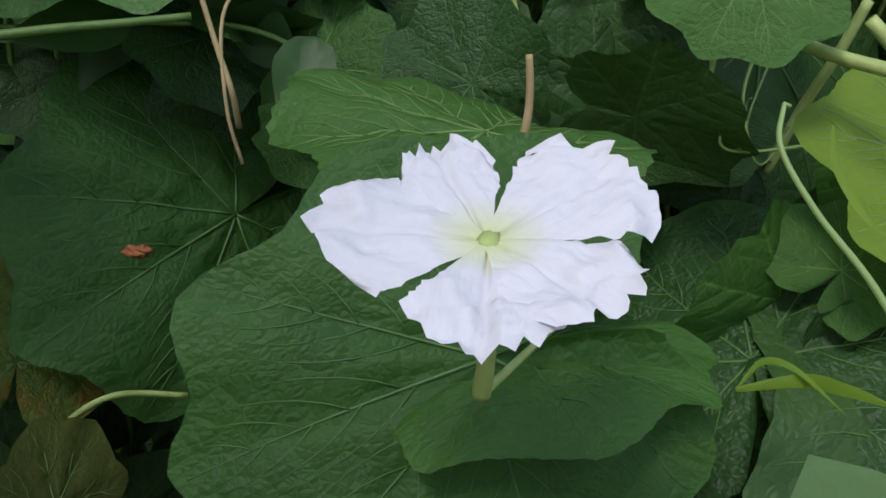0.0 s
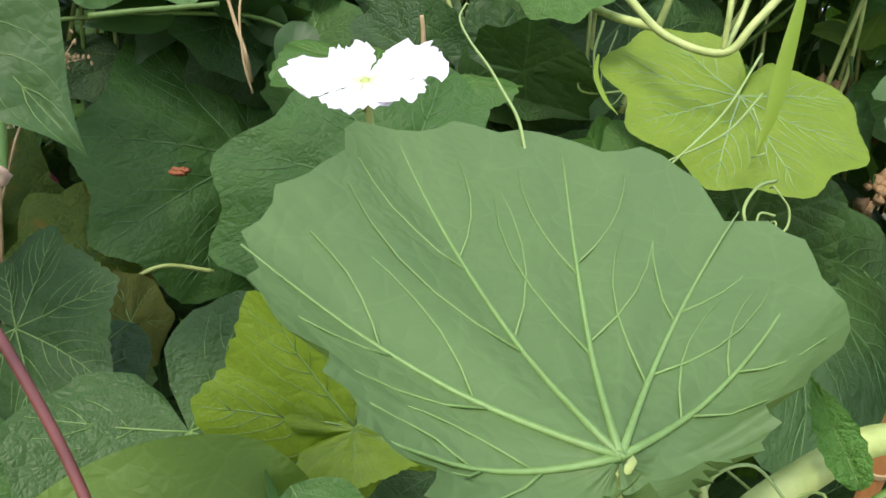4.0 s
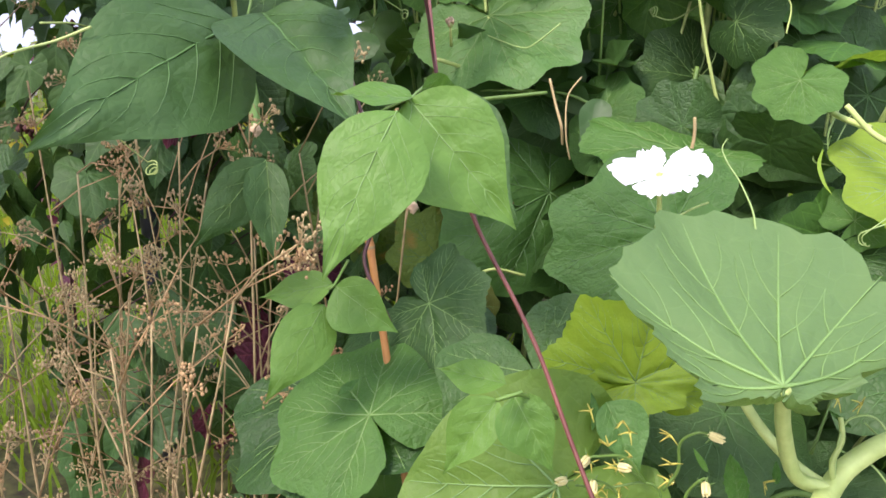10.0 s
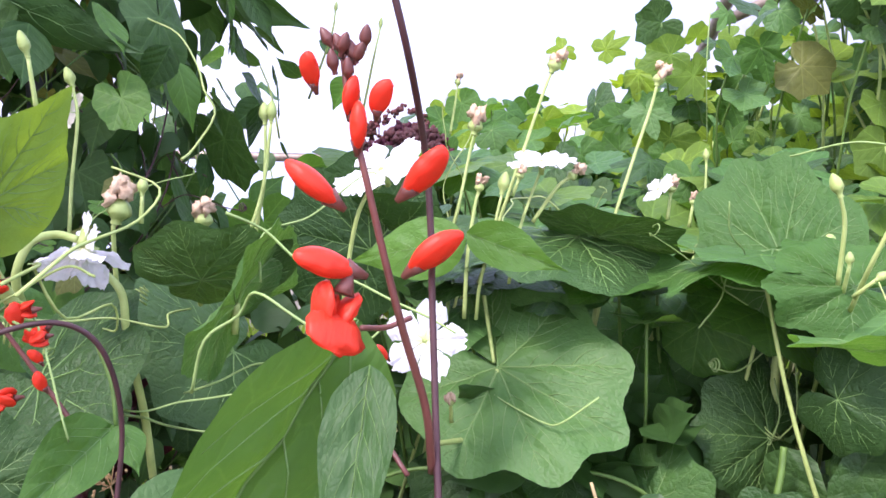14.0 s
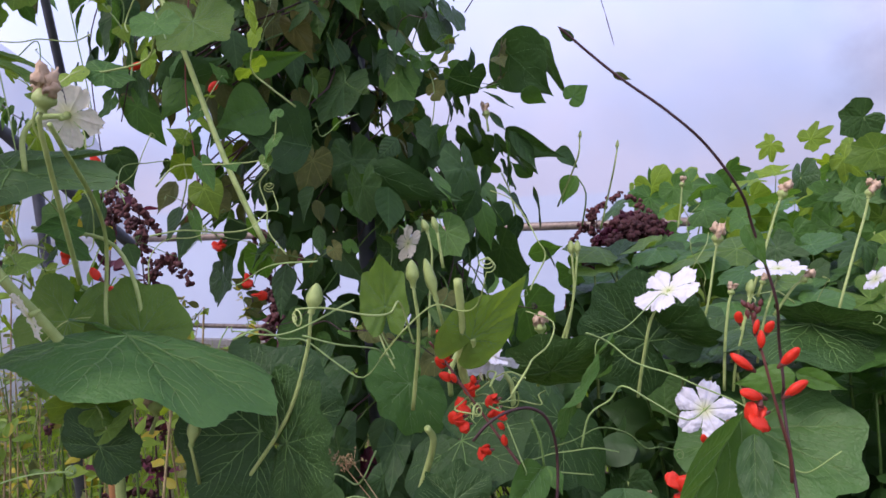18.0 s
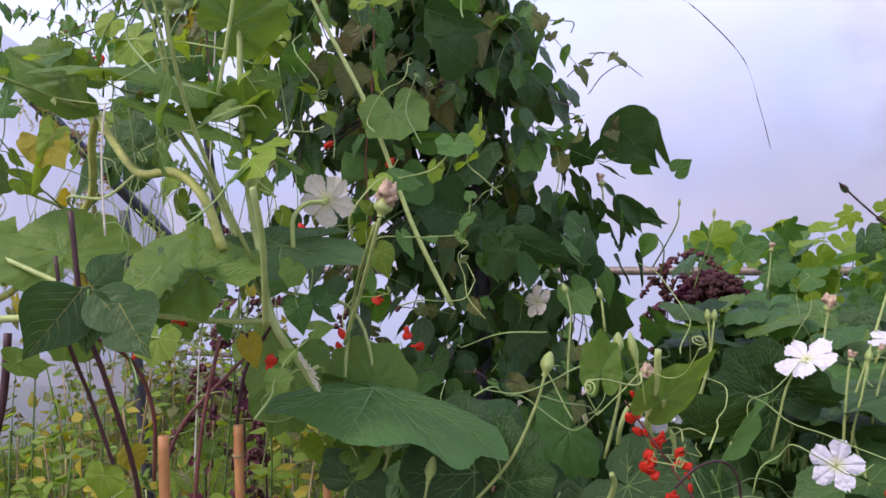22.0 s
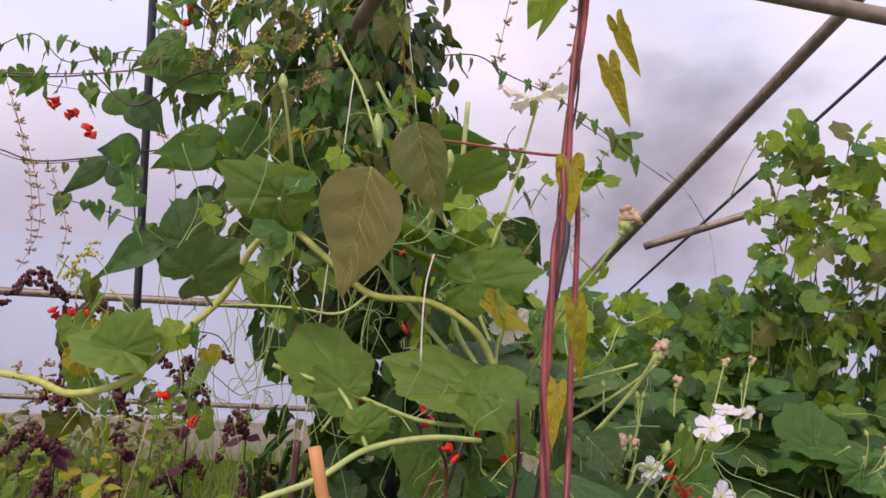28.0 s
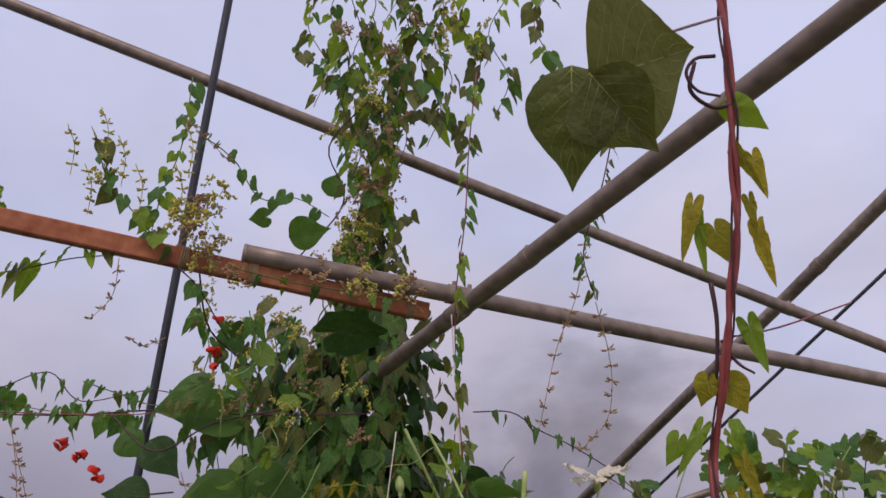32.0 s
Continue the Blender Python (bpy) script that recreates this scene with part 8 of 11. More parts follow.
leaf(old_bean, "heart", (-0.574, -0.573, 2.212), (-0.562, -0.573, 2.175), (-0.36, -0.93, -0.12), 0.9450000000000001, YELLOW, VEIN_OLD, 1, 0)
leaf(old_bean, "arrow", (-0.535, -0.550, 2.101), (-0.515, -0.544, 2.049), (-0.32, -0.92, -0.23), 0.8400000000000001, LIME, VEIN_OLD, 1, 5)
leaf(old_bean, "heart", (-0.585, -0.540, 2.037), (-0.591, -0.532, 2.008), (-0.22, -0.96, -0.19), 0.9450000000000001, YELLOW, VEIN_OLD, 1, 4)
leaf(old_bean, "heart", (-0.558, -0.536, 2.035), (-0.539, -0.535, 2.002), (-0.29, -0.94, -0.19), 1.05, YELLOW, VEIN_OLD, 1, 1)
leaf(old_bean, "arrow", (-0.593, -0.526, 1.981), (-0.622, -0.526, 1.929), (-0.25, -0.96, 0.14), 0.5775000000000001, LIME, VEIN_OLD, 1, 1)
leaf(old_bean, "arrow", (-0.539, -0.510, 1.946), (-0.516, -0.505, 1.896), (-0.40, -0.88, -0.28), 0.63, YELLOW, VEIN_OLD, 1, 1)
leaf(old_bean, "arrow", (-0.544, -0.500, 1.905), (-0.522, -0.492, 1.846), (-0.39, -0.88, -0.26), 0.6825000000000001, YELLOW, VEIN_OLD, 1, 3)
leaf(old_bean, "arrow", (-0.577, -0.551, 1.795), (-0.574, -0.560, 1.740), (0.02, -0.99, 0.16), 0.9450000000000001, YELLOW, VEIN_OLD, 1, 2)
leaf(old_bean, "arrow", (-0.562, -0.608, 1.658), (-0.553, -0.606, 1.593), (0.03, -1.00, -0.03), 0.525, YELLOW, VEIN_OLD, 1, 0)
leaf(old_bean, "arrow", (-0.574, -0.630, 1.590), (-0.575, -0.640, 1.543), (0.03, -0.98, 0.21), 0.63, YELLOW, VEIN_OLD, 1, 1)
leaf(old_bean, "heart", (-0.617, -0.520, 1.970), (-0.629, -0.522, 1.941), (0.21, -0.98, -0.02), 0.8400000000000001, LIME, VEIN_OLD, 1, 0)
leaf(old_bean, "heart", (-0.529, -0.368, 1.358), (-0.534, -0.372, 1.332), (0.53, -0.85, 0.04), 1.26, LIME, VEIN_OLD, 1, 0)
leaf(old_bean, "arrow", (-0.656, -0.346, 1.650), (-0.639, -0.370, 1.600), (0.92, -0.12, 0.37), 0.8400000000000001, LIME, VEIN_OLD, 1, 4)
leaf(old_bean, "heart", (-0.664, -0.353, 1.645), (-0.618, -0.350, 1.609), (0.53, -0.58, 0.62), 0.735, YELLOW, VEIN_OLD, 1, 2)
leaf(old_bean, "heart", (-0.655, -0.134, 1.429), (-0.649, -0.128, 1.397), (0.86, -0.50, 0.05), 0.8400000000000001, YELLOW, VEIN_OLD, 1, 3)
leaf(old_bean, "heart", (-0.661, -0.275, 1.332), (-0.658, -0.271, 1.309), (0.93, -0.36, 0.07), 1.26, YELLOW, VEIN_OLD, 1, 4)
leaf(old_bean, "heart", (-0.549, -0.601, 1.429), (-0.526, -0.617, 1.411), (-0.11, -0.81, 0.58), 1.05, OLD, VEIN_OLD, 1, 2)
leaf(old_bean, "bean", (-0.752, -0.639, 1.779), (-0.776, -0.611, 1.658), (-0.410, -0.900, -0.130), 1.0, OLD, VEIN_OLD, 2, 3, "large bronzed bean leaf with pale veins")
leaf(old_bean, "bean", (-0.692, -0.726, 1.806), (-0.667, -0.730, 1.730), (-0.02, -1.00, 0.05), 0.7, OLD, VEIN_OLD, 2, 0)
leaf(old_bean, "bean", (-0.780, -0.971, 2.169), (-0.702, -0.968, 2.203), (0.21, -0.89, -0.41), 1.75, OLDGREEN, VEIN_OLD, 2, 1, "olive bean leaflet with rust specks")
leaf(old_bean, "bean", (-0.782, -0.978, 2.172), (-0.731, -0.962, 2.119), (-0.20, -0.87, -0.45), 1.1, OLDGREEN, VEIN_OLD, 2, 0)
leaf(old_bean, "bean", (-0.794, -0.976, 2.180), (-0.792, -0.962, 2.094), (-0.12, -0.98, -0.16), 1.0, OLDGREEN, VEIN_OLD, 2, 2)
stem(old_bean, "stalk", [(-0.777, -0.976, 2.175), (-0.756, -0.942, 2.210), (-0.684, -0.817, 2.318), (-0.580, -0.666, 2.448)], 0.0013, 0.0016, STEM_RED)
stem(old_bean, "stalk", [(-0.588, -0.660, 2.398), (-0.611, -0.659, 2.394), (-0.621, -0.654, 2.377), (-0.607, -0.647, 2.359), (-0.580, -0.644, 2.354)], 0.0024, 0.0016, STEM_DARK)
leaf(old_bean, "heart", (-0.304, -0.860, 1.706), (-0.289, -0.856, 1.645), (0.71, -0.69, 0.14), 0.6, OLDGREEN, VEIN_OLD, 2, 0)
leaf(old_bean, "heart", (-0.319, -0.867, 1.706), (-0.305, -0.864, 1.653), (0.74, -0.66, 0.14), 0.5, OLDGREEN, VEIN_OLD, 2, 1)
leaf(old_bean, "heart", (-0.329, -0.874, 1.677), (-0.327, -0.876, 1.633), (0.82, -0.57, 0.06), 0.5, OLD, VEIN_OLD, 2, 3)
leaf(old_bean, "bean", (-0.573, -0.361, 1.509), (-0.592, -0.405, 1.449), (0.93, -0.38, -0.02), 1.0, BEAN_SHADED, VEIN_OLD, 2, 0)
leaf(old_bean, "bean", (-0.566, -0.354, 1.507), (-0.523, -0.340, 1.466), (0.65, -0.57, 0.49), 1.0, BEAN_SHADED, VEIN_OLD, 2, 1)
leaf(old_bean, "bean", (-0.567, -0.355, 1.511), (-0.561, -0.323, 1.542), (0.95, -0.28, 0.10), 0.9, BEAN_SHADED, VEIN_OLD, 2, 2)
stem(old_bean, "stalk", [(-0.569, -0.357, 1.509), (-0.572, -0.359, 1.478)], 0.0013, 0.0016, STEM_GREEN)
leaf(old_bean, "bean", (-0.568, -0.355, 1.511), (-0.575, -0.363, 1.451), (0.59, -0.81, 0.03), 1.2, BEAN_SHADED, VEIN_OLD, 2, 0)
leaf(old_bean, "bean", (-0.544, -0.344, 1.497), (-0.497, -0.344, 1.454), (0.33, -0.86, 0.38), 1.2, BEAN_SHADED, VEIN_OLD, 2, 1)
leaf(old_bean, "bean", (-0.372, -0.731, 1.464), (-0.387, -0.742, 1.410), (0.63, -0.78, -0.01), 1.0, BEAN_SHADED, VEIN_OLD, 2, 1)
leaf(old_bean, "bean", (-0.363, -0.726, 1.453), (-0.303, -0.675, 1.417), (0.71, -0.65, 0.25), 0.5, BEAN_SHADED, VEIN_OLD, 2, 2)
stem(old_bean, "stem", [(-0.598, -0.358, 1.577), (-0.593, -0.352, 1.486), (-0.600, -0.329, 1.421), (-0.613, -0.298, 1.329), (-0.637, -0.277, 1.253)], 0.0026, 0.0026, STEM_DARK)
stem(old_bean, "stem", [(-0.737, -0.280, 1.450), (-0.733, -0.234, 1.413), (-0.736, -0.209, 1.350), (-0.757, -0.199, 1.267)], 0.0024, 0.0024, STEM_RED)
stem(old_bean, "stem", [(-0.699, -0.066, 1.443), (-0.731, -0.068, 1.409), (-0.746, -0.081, 1.367), (-0.776, -0.079, 1.247)], 0.0024, 0.0024, STEM_DARK)
stem(old_bean, "stem", [(-0.723, -0.060, 1.423), (-0.765, -0.098, 1.368), (-0.785, -0.144, 1.318), (-0.808, -0.163, 1.249)], 0.0022, 0.0022, STEM_RED)
stem(old_bean, "stem", [(-0.629, -0.359, 1.537), (-0.624, -0.353, 1.464), (-0.629, -0.329, 1.397), (-0.624, -0.308, 1.319)], 0.002, 0.002, STEM_DARK)
stem(old_bean, "stem", [(-0.578, -0.476, 1.804), (-0.579, -0.480, 1.758), (-0.578, -0.493, 1.728), (-0.581, -0.513, 1.701), (-0.585, -0.529, 1.669)], 0.0034, 0.0034, BLACK)
stem(old_bean, "stem", [(-0.630, -0.188, 1.445), (-0.645, -0.203, 1.350), (-0.653, -0.215, 1.232)], 0.0022, 0.0022, STEM_RED)
stem(old_bean, "stem", [(-0.931, -0.290, 1.438), (-0.934, -0.297, 1.356), (-0.949, -0.310, 1.273), (-0.962, -0.325, 1.158)], 0.005, 0.005, STEM_DARK)
creeper = thing("madeira_vine", (-1.05, 0.6, 0), "twining creeper with small waxy leaves and tassels of pale florets", "vine")
strand(creeper, [(-0.873, -0.160, 2.680), (-0.882, -0.143, 2.533), (-0.884, -0.127, 2.390), (-0.895, -0.096, 2.267), (-0.892, -0.066, 2.153), (-0.876, -0.047, 2.009), (-0.855, -0.052, 1.878), (-0.828, -0.064, 1.738)], 0.02, 0.03, (GREEN, LIME, OLDGREEN,), "arrow", 1, 0.0013, STEM_WINE)
strand(creeper, [(-1.146, 0.235, 3.030), (-1.146, 0.246, 2.792), (-1.121, 0.249, 2.591), (-1.134, 0.240, 2.422)], 0.012, 0.04, (GREEN, LIME, OLDGREEN,), "arrow", 2, 0.0013, STEM_GREEN)
strand(creeper, [(-1.057, 0.208, 2.976), (-1.078, 0.215, 2.743), (-1.091, 0.240, 2.559), (-1.161, 0.189, 2.404)], 0.012, 0.04, (GREEN, OLDGREEN, LIME,), "heart", 3, 0.0013, STEM_GREEN)
strand(creeper, [(-1.226, 0.247, 2.947), (-1.198, 0.253, 2.738), (-1.147, 0.240, 2.615), (-1.048, 0.230, 2.499)], 0.014, 0.038, (GREEN, LIME,), "arrow", 4, 0.0013, STEM_GREEN)
strand(creeper, [(-1.964, 0.151, 2.015), (-1.846, 0.160, 2.037), (-1.698, 0.167, 2.040), (-1.552, 0.172, 2.048), (-1.405, 0.163, 2.071), (-1.283, 0.157, 2.073)], 0.03, 0.034, (GREEN, BEAN,), "arrow", 5, 0.0013, STEM_WINE)
strand(creeper, [(-1.979, 0.211, 1.940), (-1.893, 0.237, 1.879), (-1.783, 0.256, 1.857), (-1.638, 0.269, 1.876)], 0.05, 0.028, (GREEN, OLDGREEN,), "heart", 6, 0.0013, STEM_DARK)
strand(creeper, [(-1.719, -0.263, 2.202), (-1.622, -0.238, 2.230), (-1.545, -0.225, 2.257), (-1.480, -0.210, 2.271)], 0.024, 0.05, (OLDGREEN, LIME,), "arrow", 7, 0.0013, STEM_DARK)
strand(creeper, [(-1.542, -0.243, 2.487), (-1.502, -0.235, 2.395), (-1.463, -0.231, 2.356), (-1.420, -0.214, 2.312), (-1.381, -0.201, 2.282)], 0.022, 0.032, (LIME, OLDGREEN, GREEN,), "heart", 8, 0.0013, STEM_GREEN)
strand(creeper, [(-1.435, -0.123, 2.675), (-1.427, -0.135, 2.524), (-1.438, -0.159, 2.411), (-1.438, -0.176, 2.317)], 0.024, 0.03, (GREEN, LIME,), "heart", 9, 0.0013, STEM_GREEN)
strand(creeper, [(-1.422, -0.095, 2.571), (-1.346, -0.073, 2.522), (-1.291, -0.047, 2.452), (-1.231, 0.006, 2.476), (-1.175, 0.068, 2.462)], 0.04, 0.034, (GREEN,), "heart", 10, 0.0013, STEM_GREEN)
strand(creeper, [(-0.857, 0.104, 2.075), (-0.782, 0.113, 2.079), (-0.728, 0.127, 2.050), (-0.658, 0.143, 2.022), (-0.576, 0.164, 1.979), (-0.490, 0.191, 1.915)], 0.035, 0.034, (GREEN, OLDGREEN,), "arrow", 11, 0.0013, STEM_DARK)
strand(creeper, [(-0.625, -0.197, 2.539), (-0.642, -0.175, 2.448), (-0.670, -0.129, 2.337), (-0.646, -0.104, 2.256)], 0.014, 0.026, (GREEN, OLDGREEN,), "arrow", 12, 0.0013, STEM_DARK)
strand(creeper, [(-1.363, 0.313, 3.029), (-1.236, 0.305, 2.923), (-1.115, 0.294, 2.820), (-0.961, 0.263, 2.813), (-0.866, 0.251, 2.703)], 0.02, 0.036, (GREEN, OLDGREEN,), "heart", 13, 0.0013, STEM_DARK)
strand(creeper, [(-1.363, -0.212, 2.252), (-1.333, -0.180, 2.224), (-1.314, -0.081, 2.173), (-1.286, 0.041, 2.118)], 0.05, 0.03, (GREEN,), "heart", 14, 0.0013, STEM_DARK)
strand(creeper, [(-1.649, 0.105, 2.101), (-1.580, 0.118, 2.082), (-1.500, 0.133, 2.063), (-1.398, 0.140, 2.085)], 0.02, 0.032, (GREEN, OLDGREEN,), "arrow", 15, 0.0013, STEM_GREEN)
strand(creeper, [(-1.292, -0.147, 2.277), (-1.200, -0.112, 2.264), (-1.106, -0.079, 2.261), (-0.990, -0.032, 2.256)], 0.05, 0.03, (LIME, GREEN,), "arrow", 16, 0.0013, STEM_GREEN)
strand(creeper, [(-1.680, -0.280, 2.364), (-1.661, -0.271, 2.338), (-1.651, -0.260, 2.302)], 0.02, 0.03, (LIME,), "heart", 17, 0.0013, STEM_GREEN)
strand(creeper, [(-1.175, 0.110, 1.904), (-1.070, 0.065, 1.926), (-1.007, 0.080, 1.898), (-0.942, 0.062, 1.880)], 0.016, 0.03, (YELLOW, OLDGREEN,), "arrow", 18, 0.0013, STEM_GREEN)
strand(creeper, [(-1.857, 0.161, 2.085), (-1.763, 0.178, 2.128), (-1.688, 0.193, 2.072), (-1.545, 0.219, 2.106), (-1.435, 0.240, 2.076)], 0.03, 0.034, (GREEN,), "arrow", 19, 0.0013, STEM_DARK)
strand(creeper, [(-1.766, 0.258, 1.789), (-1.544, 0.257, 1.739), (-1.370, 0.231, 1.680), (-1.197, 0.207, 1.639)], 0.03, 0.04, (GREEN,), "heart", 20, 0.0013, STEM_DARK)
strand(creeper, [(-2.477, 0.192, 2.266), (-2.304, 0.356, 2.203), (-2.037, 0.473, 2.098), (-1.757, 0.599, 2.078)], 0.03, 0.05, (GREEN, BEAN,), "heart", 22, 0.0013, STEM_WINE)
strand(creeper, [(-2.559, 0.251, 2.331), (-2.492, 0.320, 2.074), (-2.473, 0.480, 1.845), (-2.497, 0.599, 1.676)], 0.025, 0.045, (LIME, OLDGREEN, GREEN,), "heart", 23, 0.0013, STEM_GREEN)
strand(creeper, [(-1.182, 0.316, 2.053), (-1.171, 0.330, 1.926), (-1.203, 0.303, 1.790), (-1.203, 0.308, 1.606), (-1.194, 0.320, 1.444)], 0.03, 0.075, (BEAN_SHADED, BEAN,), "bean", 24, 0.0013, STEM_DARK)
strand(creeper, [(-1.075, 0.348, 2.044), (-1.113, 0.316, 1.935), (-1.098, 0.332, 1.811), (-1.126, 0.310, 1.646)], 0.03, 0.07, (BEAN_SHADED, GREEN,), "heart", 25, 0.0013, STEM_DARK)
strand(creeper, [(-0.896, 0.311, 2.052), (-0.897, 0.314, 1.860), (-0.913, 0.304, 1.680), (-0.909, 0.311, 1.528), (-0.927, 0.296, 1.469)], 0.05, 0.045, (GREEN, LIME,), "heart", 26, 0.0013, STEM_WINE)
strand(creeper, [(-1.128, 0.230, 2.088), (-1.151, 0.278, 1.982), (-1.207, 0.297, 1.882)], 0.03, 0.06, (BEAN, GREEN,), "heart", 27, 0.0013, STEM_DARK)
seed_strand(creeper, [(-0.653, -0.061, 2.403), (-0.671, -0.031, 2.281), (-0.703, -0.011, 2.192), (-0.723, 0.012, 2.093), (-0.732, 0.024, 2.044)], 0.026, 0.014, SEED_BROWN, 1)
seed_strand(creeper, [(-0.634, -0.024, 2.273), (-0.610, -0.001, 2.196), (-0.599, 0.018, 2.128), (-0.608, 0.035, 2.060), (-0.657, 0.043, 2.004)], 0.026, 0.014, SEED_BROWN, 2)
seed_strand(creeper, [(-1.596, 0.047, 2.348), (-1.603, 0.065, 2.275), (-1.646, 0.074, 2.221)], 0.026, 0.014, SEED_BROWN, 3)
seed_strand(creeper, [(-1.828, 0.185, 2.027), (-1.809, 0.215, 1.923), (-1.801, 0.250, 1.795), (-1.816, 0.282, 1.665)], 0.026, 0.014, SEED_BROWN, 4)
seed_strand(creeper, [(-1.936, 0.221, 1.919), (-1.916, 0.248, 1.825), (-1.921, 0.276, 1.718)], 0.026, 0.014, SEED_BROWN, 5)
seed_strand(creeper, [(-1.547, -0.246, 2.496), (-1.528, -0.234, 2.460), (-1.507, -0.217, 2.404)], 0.026, 0.014, SEED_BROWN, 6)
seed_strand(creeper, [(-1.491, 0.099, 2.197), (-1.536, 0.098, 2.178), (-1.565, 0.091, 2.194)], 0.026, 0.014, SEED_BROWN, 7)
seed_strand(creeper, [(-1.802, 0.172, 1.979), (-1.745, 0.184, 1.836), (-1.726, 0.189, 1.714), (-1.768, 0.183, 1.614)], 0.026, 0.014, SEED_BROWN, 8)
seed_strand(creeper, [(-1.433, 0.141, 1.936), (-1.392, 0.150, 1.823), (-1.396, 0.150, 1.708)], 0.026, 0.014, SEED_BROWN, 9)
seed_strand(creeper, [(-1.704, 0.181, 1.848), (-1.664, 0.193, 1.712), (-1.674, 0.182, 1.630)], 0.026, 0.014, SEED_BROWN, 10)
seed_strand(creeper, [(-1.428, -0.148, 2.575), (-1.396, -0.137, 2.546), (-1.338, -0.117, 2.498)], 0.026, 0.014, SEED_BROWN, 11)
florets(creeper, (-1.354, -0.206, 2.351), 0.045, 150, SEED_YELLOW, 1)
florets(creeper, (-1.333, -0.184, 2.278), 0.03, 90, SEED_YELLOW, 2)
florets(creeper, (-1.136, 0.208, 2.741), 0.06, 140, SEED_YELLOW, 3)
florets(creeper, (-1.149, 0.203, 2.556), 0.05, 120, SEED_BROWN, 4)
florets(creeper, (-1.162, 0.180, 2.439), 0.045, 110, SEED_YELLOW, 5)
florets(creeper, (-1.139, -0.117, 2.273), 0.014, 40, SEED_BROWN, 6)
florets(creeper, (-1.067, -0.096, 2.265), 0.018, 60, SEED_BROWN, 7)
florets(creeper, (-1.001, -0.070, 2.275), 0.016, 40, SEED_YELLOW, 8)
florets(creeper, (-1.212, 0.027, 2.205), 0.04, 80, SEED_YELLOW, 9)
florets(creeper, (-1.341, 0.145, 2.093), 0.04, 70, SEED_BROWN, 10)
florets(creeper, (-1.210, 0.065, 2.059), 0.05, 90, SEED_YELLOW, 11)
florets(creeper, (-1.061, 0.045, 2.007), 0.03, 50, SEED_BROWN, 12)
florets(creeper, (-1.511, -0.241, 2.413), 0.03, 50, SEED_YELLOW, 13)
florets(creeper, (-2.471, 0.342, 1.965), 0.1, 160, SEED_YELLOW, 14)
florets(creeper, (-2.454, 0.503, 1.675), 0.1, 150, SEED_YELLOW, 15)
florets(creeper, (-1.344, -0.210, 1.644), 0.05, 90, SEED_YELLOW, 16)
florets(creeper, (-1.440, -0.158, 1.474), 0.05, 90, SEED_BROWN, 17)
florets(creeper, (-1.916, 0.248, 1.825), 0.03, 50, SEED_BROWN, 18)
stem(creeper, "twine", [(-1.003, 0.073, 2.027), (-1.023, 0.062, 1.710), (-1.039, 0.053, 1.467), (-1.050, 0.045, 1.337), (-1.062, 0.039, 1.151)], 0.0012, 0.0012, TWINE, "pale garden twine")
stem(creeper, "twine", [(-0.768, -0.240, 1.706), (-0.776, -0.241, 1.666), (-0.778, -0.241, 1.618), (-0.777, -0.240, 1.555)], 0.0012, 0.0012, TWINE)
stem(creeper, "twine", [(-0.904, -0.027, 2.237), (-0.895, -0.003, 2.148), (-0.881, 0.032, 2.021), (-0.871, 0.059, 1.922)], 0.001, 0.001, TWINE)
stem(creeper, "shoot", [(-0.412, 0.358, 1.909), (-0.375, 0.393, 1.884), (-0.342, 0.424, 1.850), (-0.302, 0.464, 1.789), (-0.286, 0.480, 1.722), (-0.275, 0.492, 1.662)], 0.0006, 0.0004, STEM_DARK, "thin dangling shoot tip", 6, 0.0, 6, 0.7)
stem(creeper, "shoot", [(-0.613, 0.091, 1.973), (-0.511, 0.111, 1.915), (-0.418, 0.129, 1.860)], 0.0009, 0.0007, STEM_DARK, "", 6, 0.0, 6, 0.5)
stem(creeper, "shoot", [(-0.773, 0.843, 1.846), (-0.749, 0.865, 1.887), (-0.716, 0.895, 1.909), (-0.686, 0.924, 1.883)], 0.0012, 0.0008, STEM_DARK)
stem(creeper, "stem", [(-1.616, 0.174, 2.049), (-1.499, 0.156, 1.974), (-1.385, 0.154, 2.035), (-1.224, 0.114, 2.067)], 0.0018, 0.0018, STEM_DARK)
stem(creeper, "stem", [(-1.366, -0.118, 2.288), (-1.354, -0.037, 2.185), (-1.275, 0.042, 2.119), (-1.285, 0.057, 2.056)], 0.0018, 0.0018, STEM_DARK)
stem(creeper, "stem", [(-1.845, 0.184, 2.036), (-1.699, 0.211, 2.045), (-1.531, 0.222, 2.064), (-1.318, 0.242, 2.067), (-1.079, 0.206, 2.074)], 0.0018, 0.0018, STEM_DARK)
stem(creeper, "stem", [(-1.857, 0.214, 1.879), (-1.769, 0.231, 1.859), (-1.610, 0.260, 1.882), (-1.483, 0.254, 1.899)], 0.0018, 0.0018, STEM_DARK)
stem(creeper, "stem", [(-1.119, 0.101, 2.760), (-1.202, 0.120, 2.650), (-1.163, 0.155, 2.533), (-1.242, 0.086, 2.364)], 0.0018, 0.0018, STEM_DARK)
column_bean = thing("runner_bean_column", (-1.044, 0.809, 0), "dense column of dark shaded runner bean leaves round a post", "vine")
leaf(column_bean, "bean", (-0.818, 1.008, 1.817), (-0.708, 1.046, 1.688), (0.11, -0.97, -0.20), 1.1, BEAN_SHADED, VEIN_DARK, 1, 1)
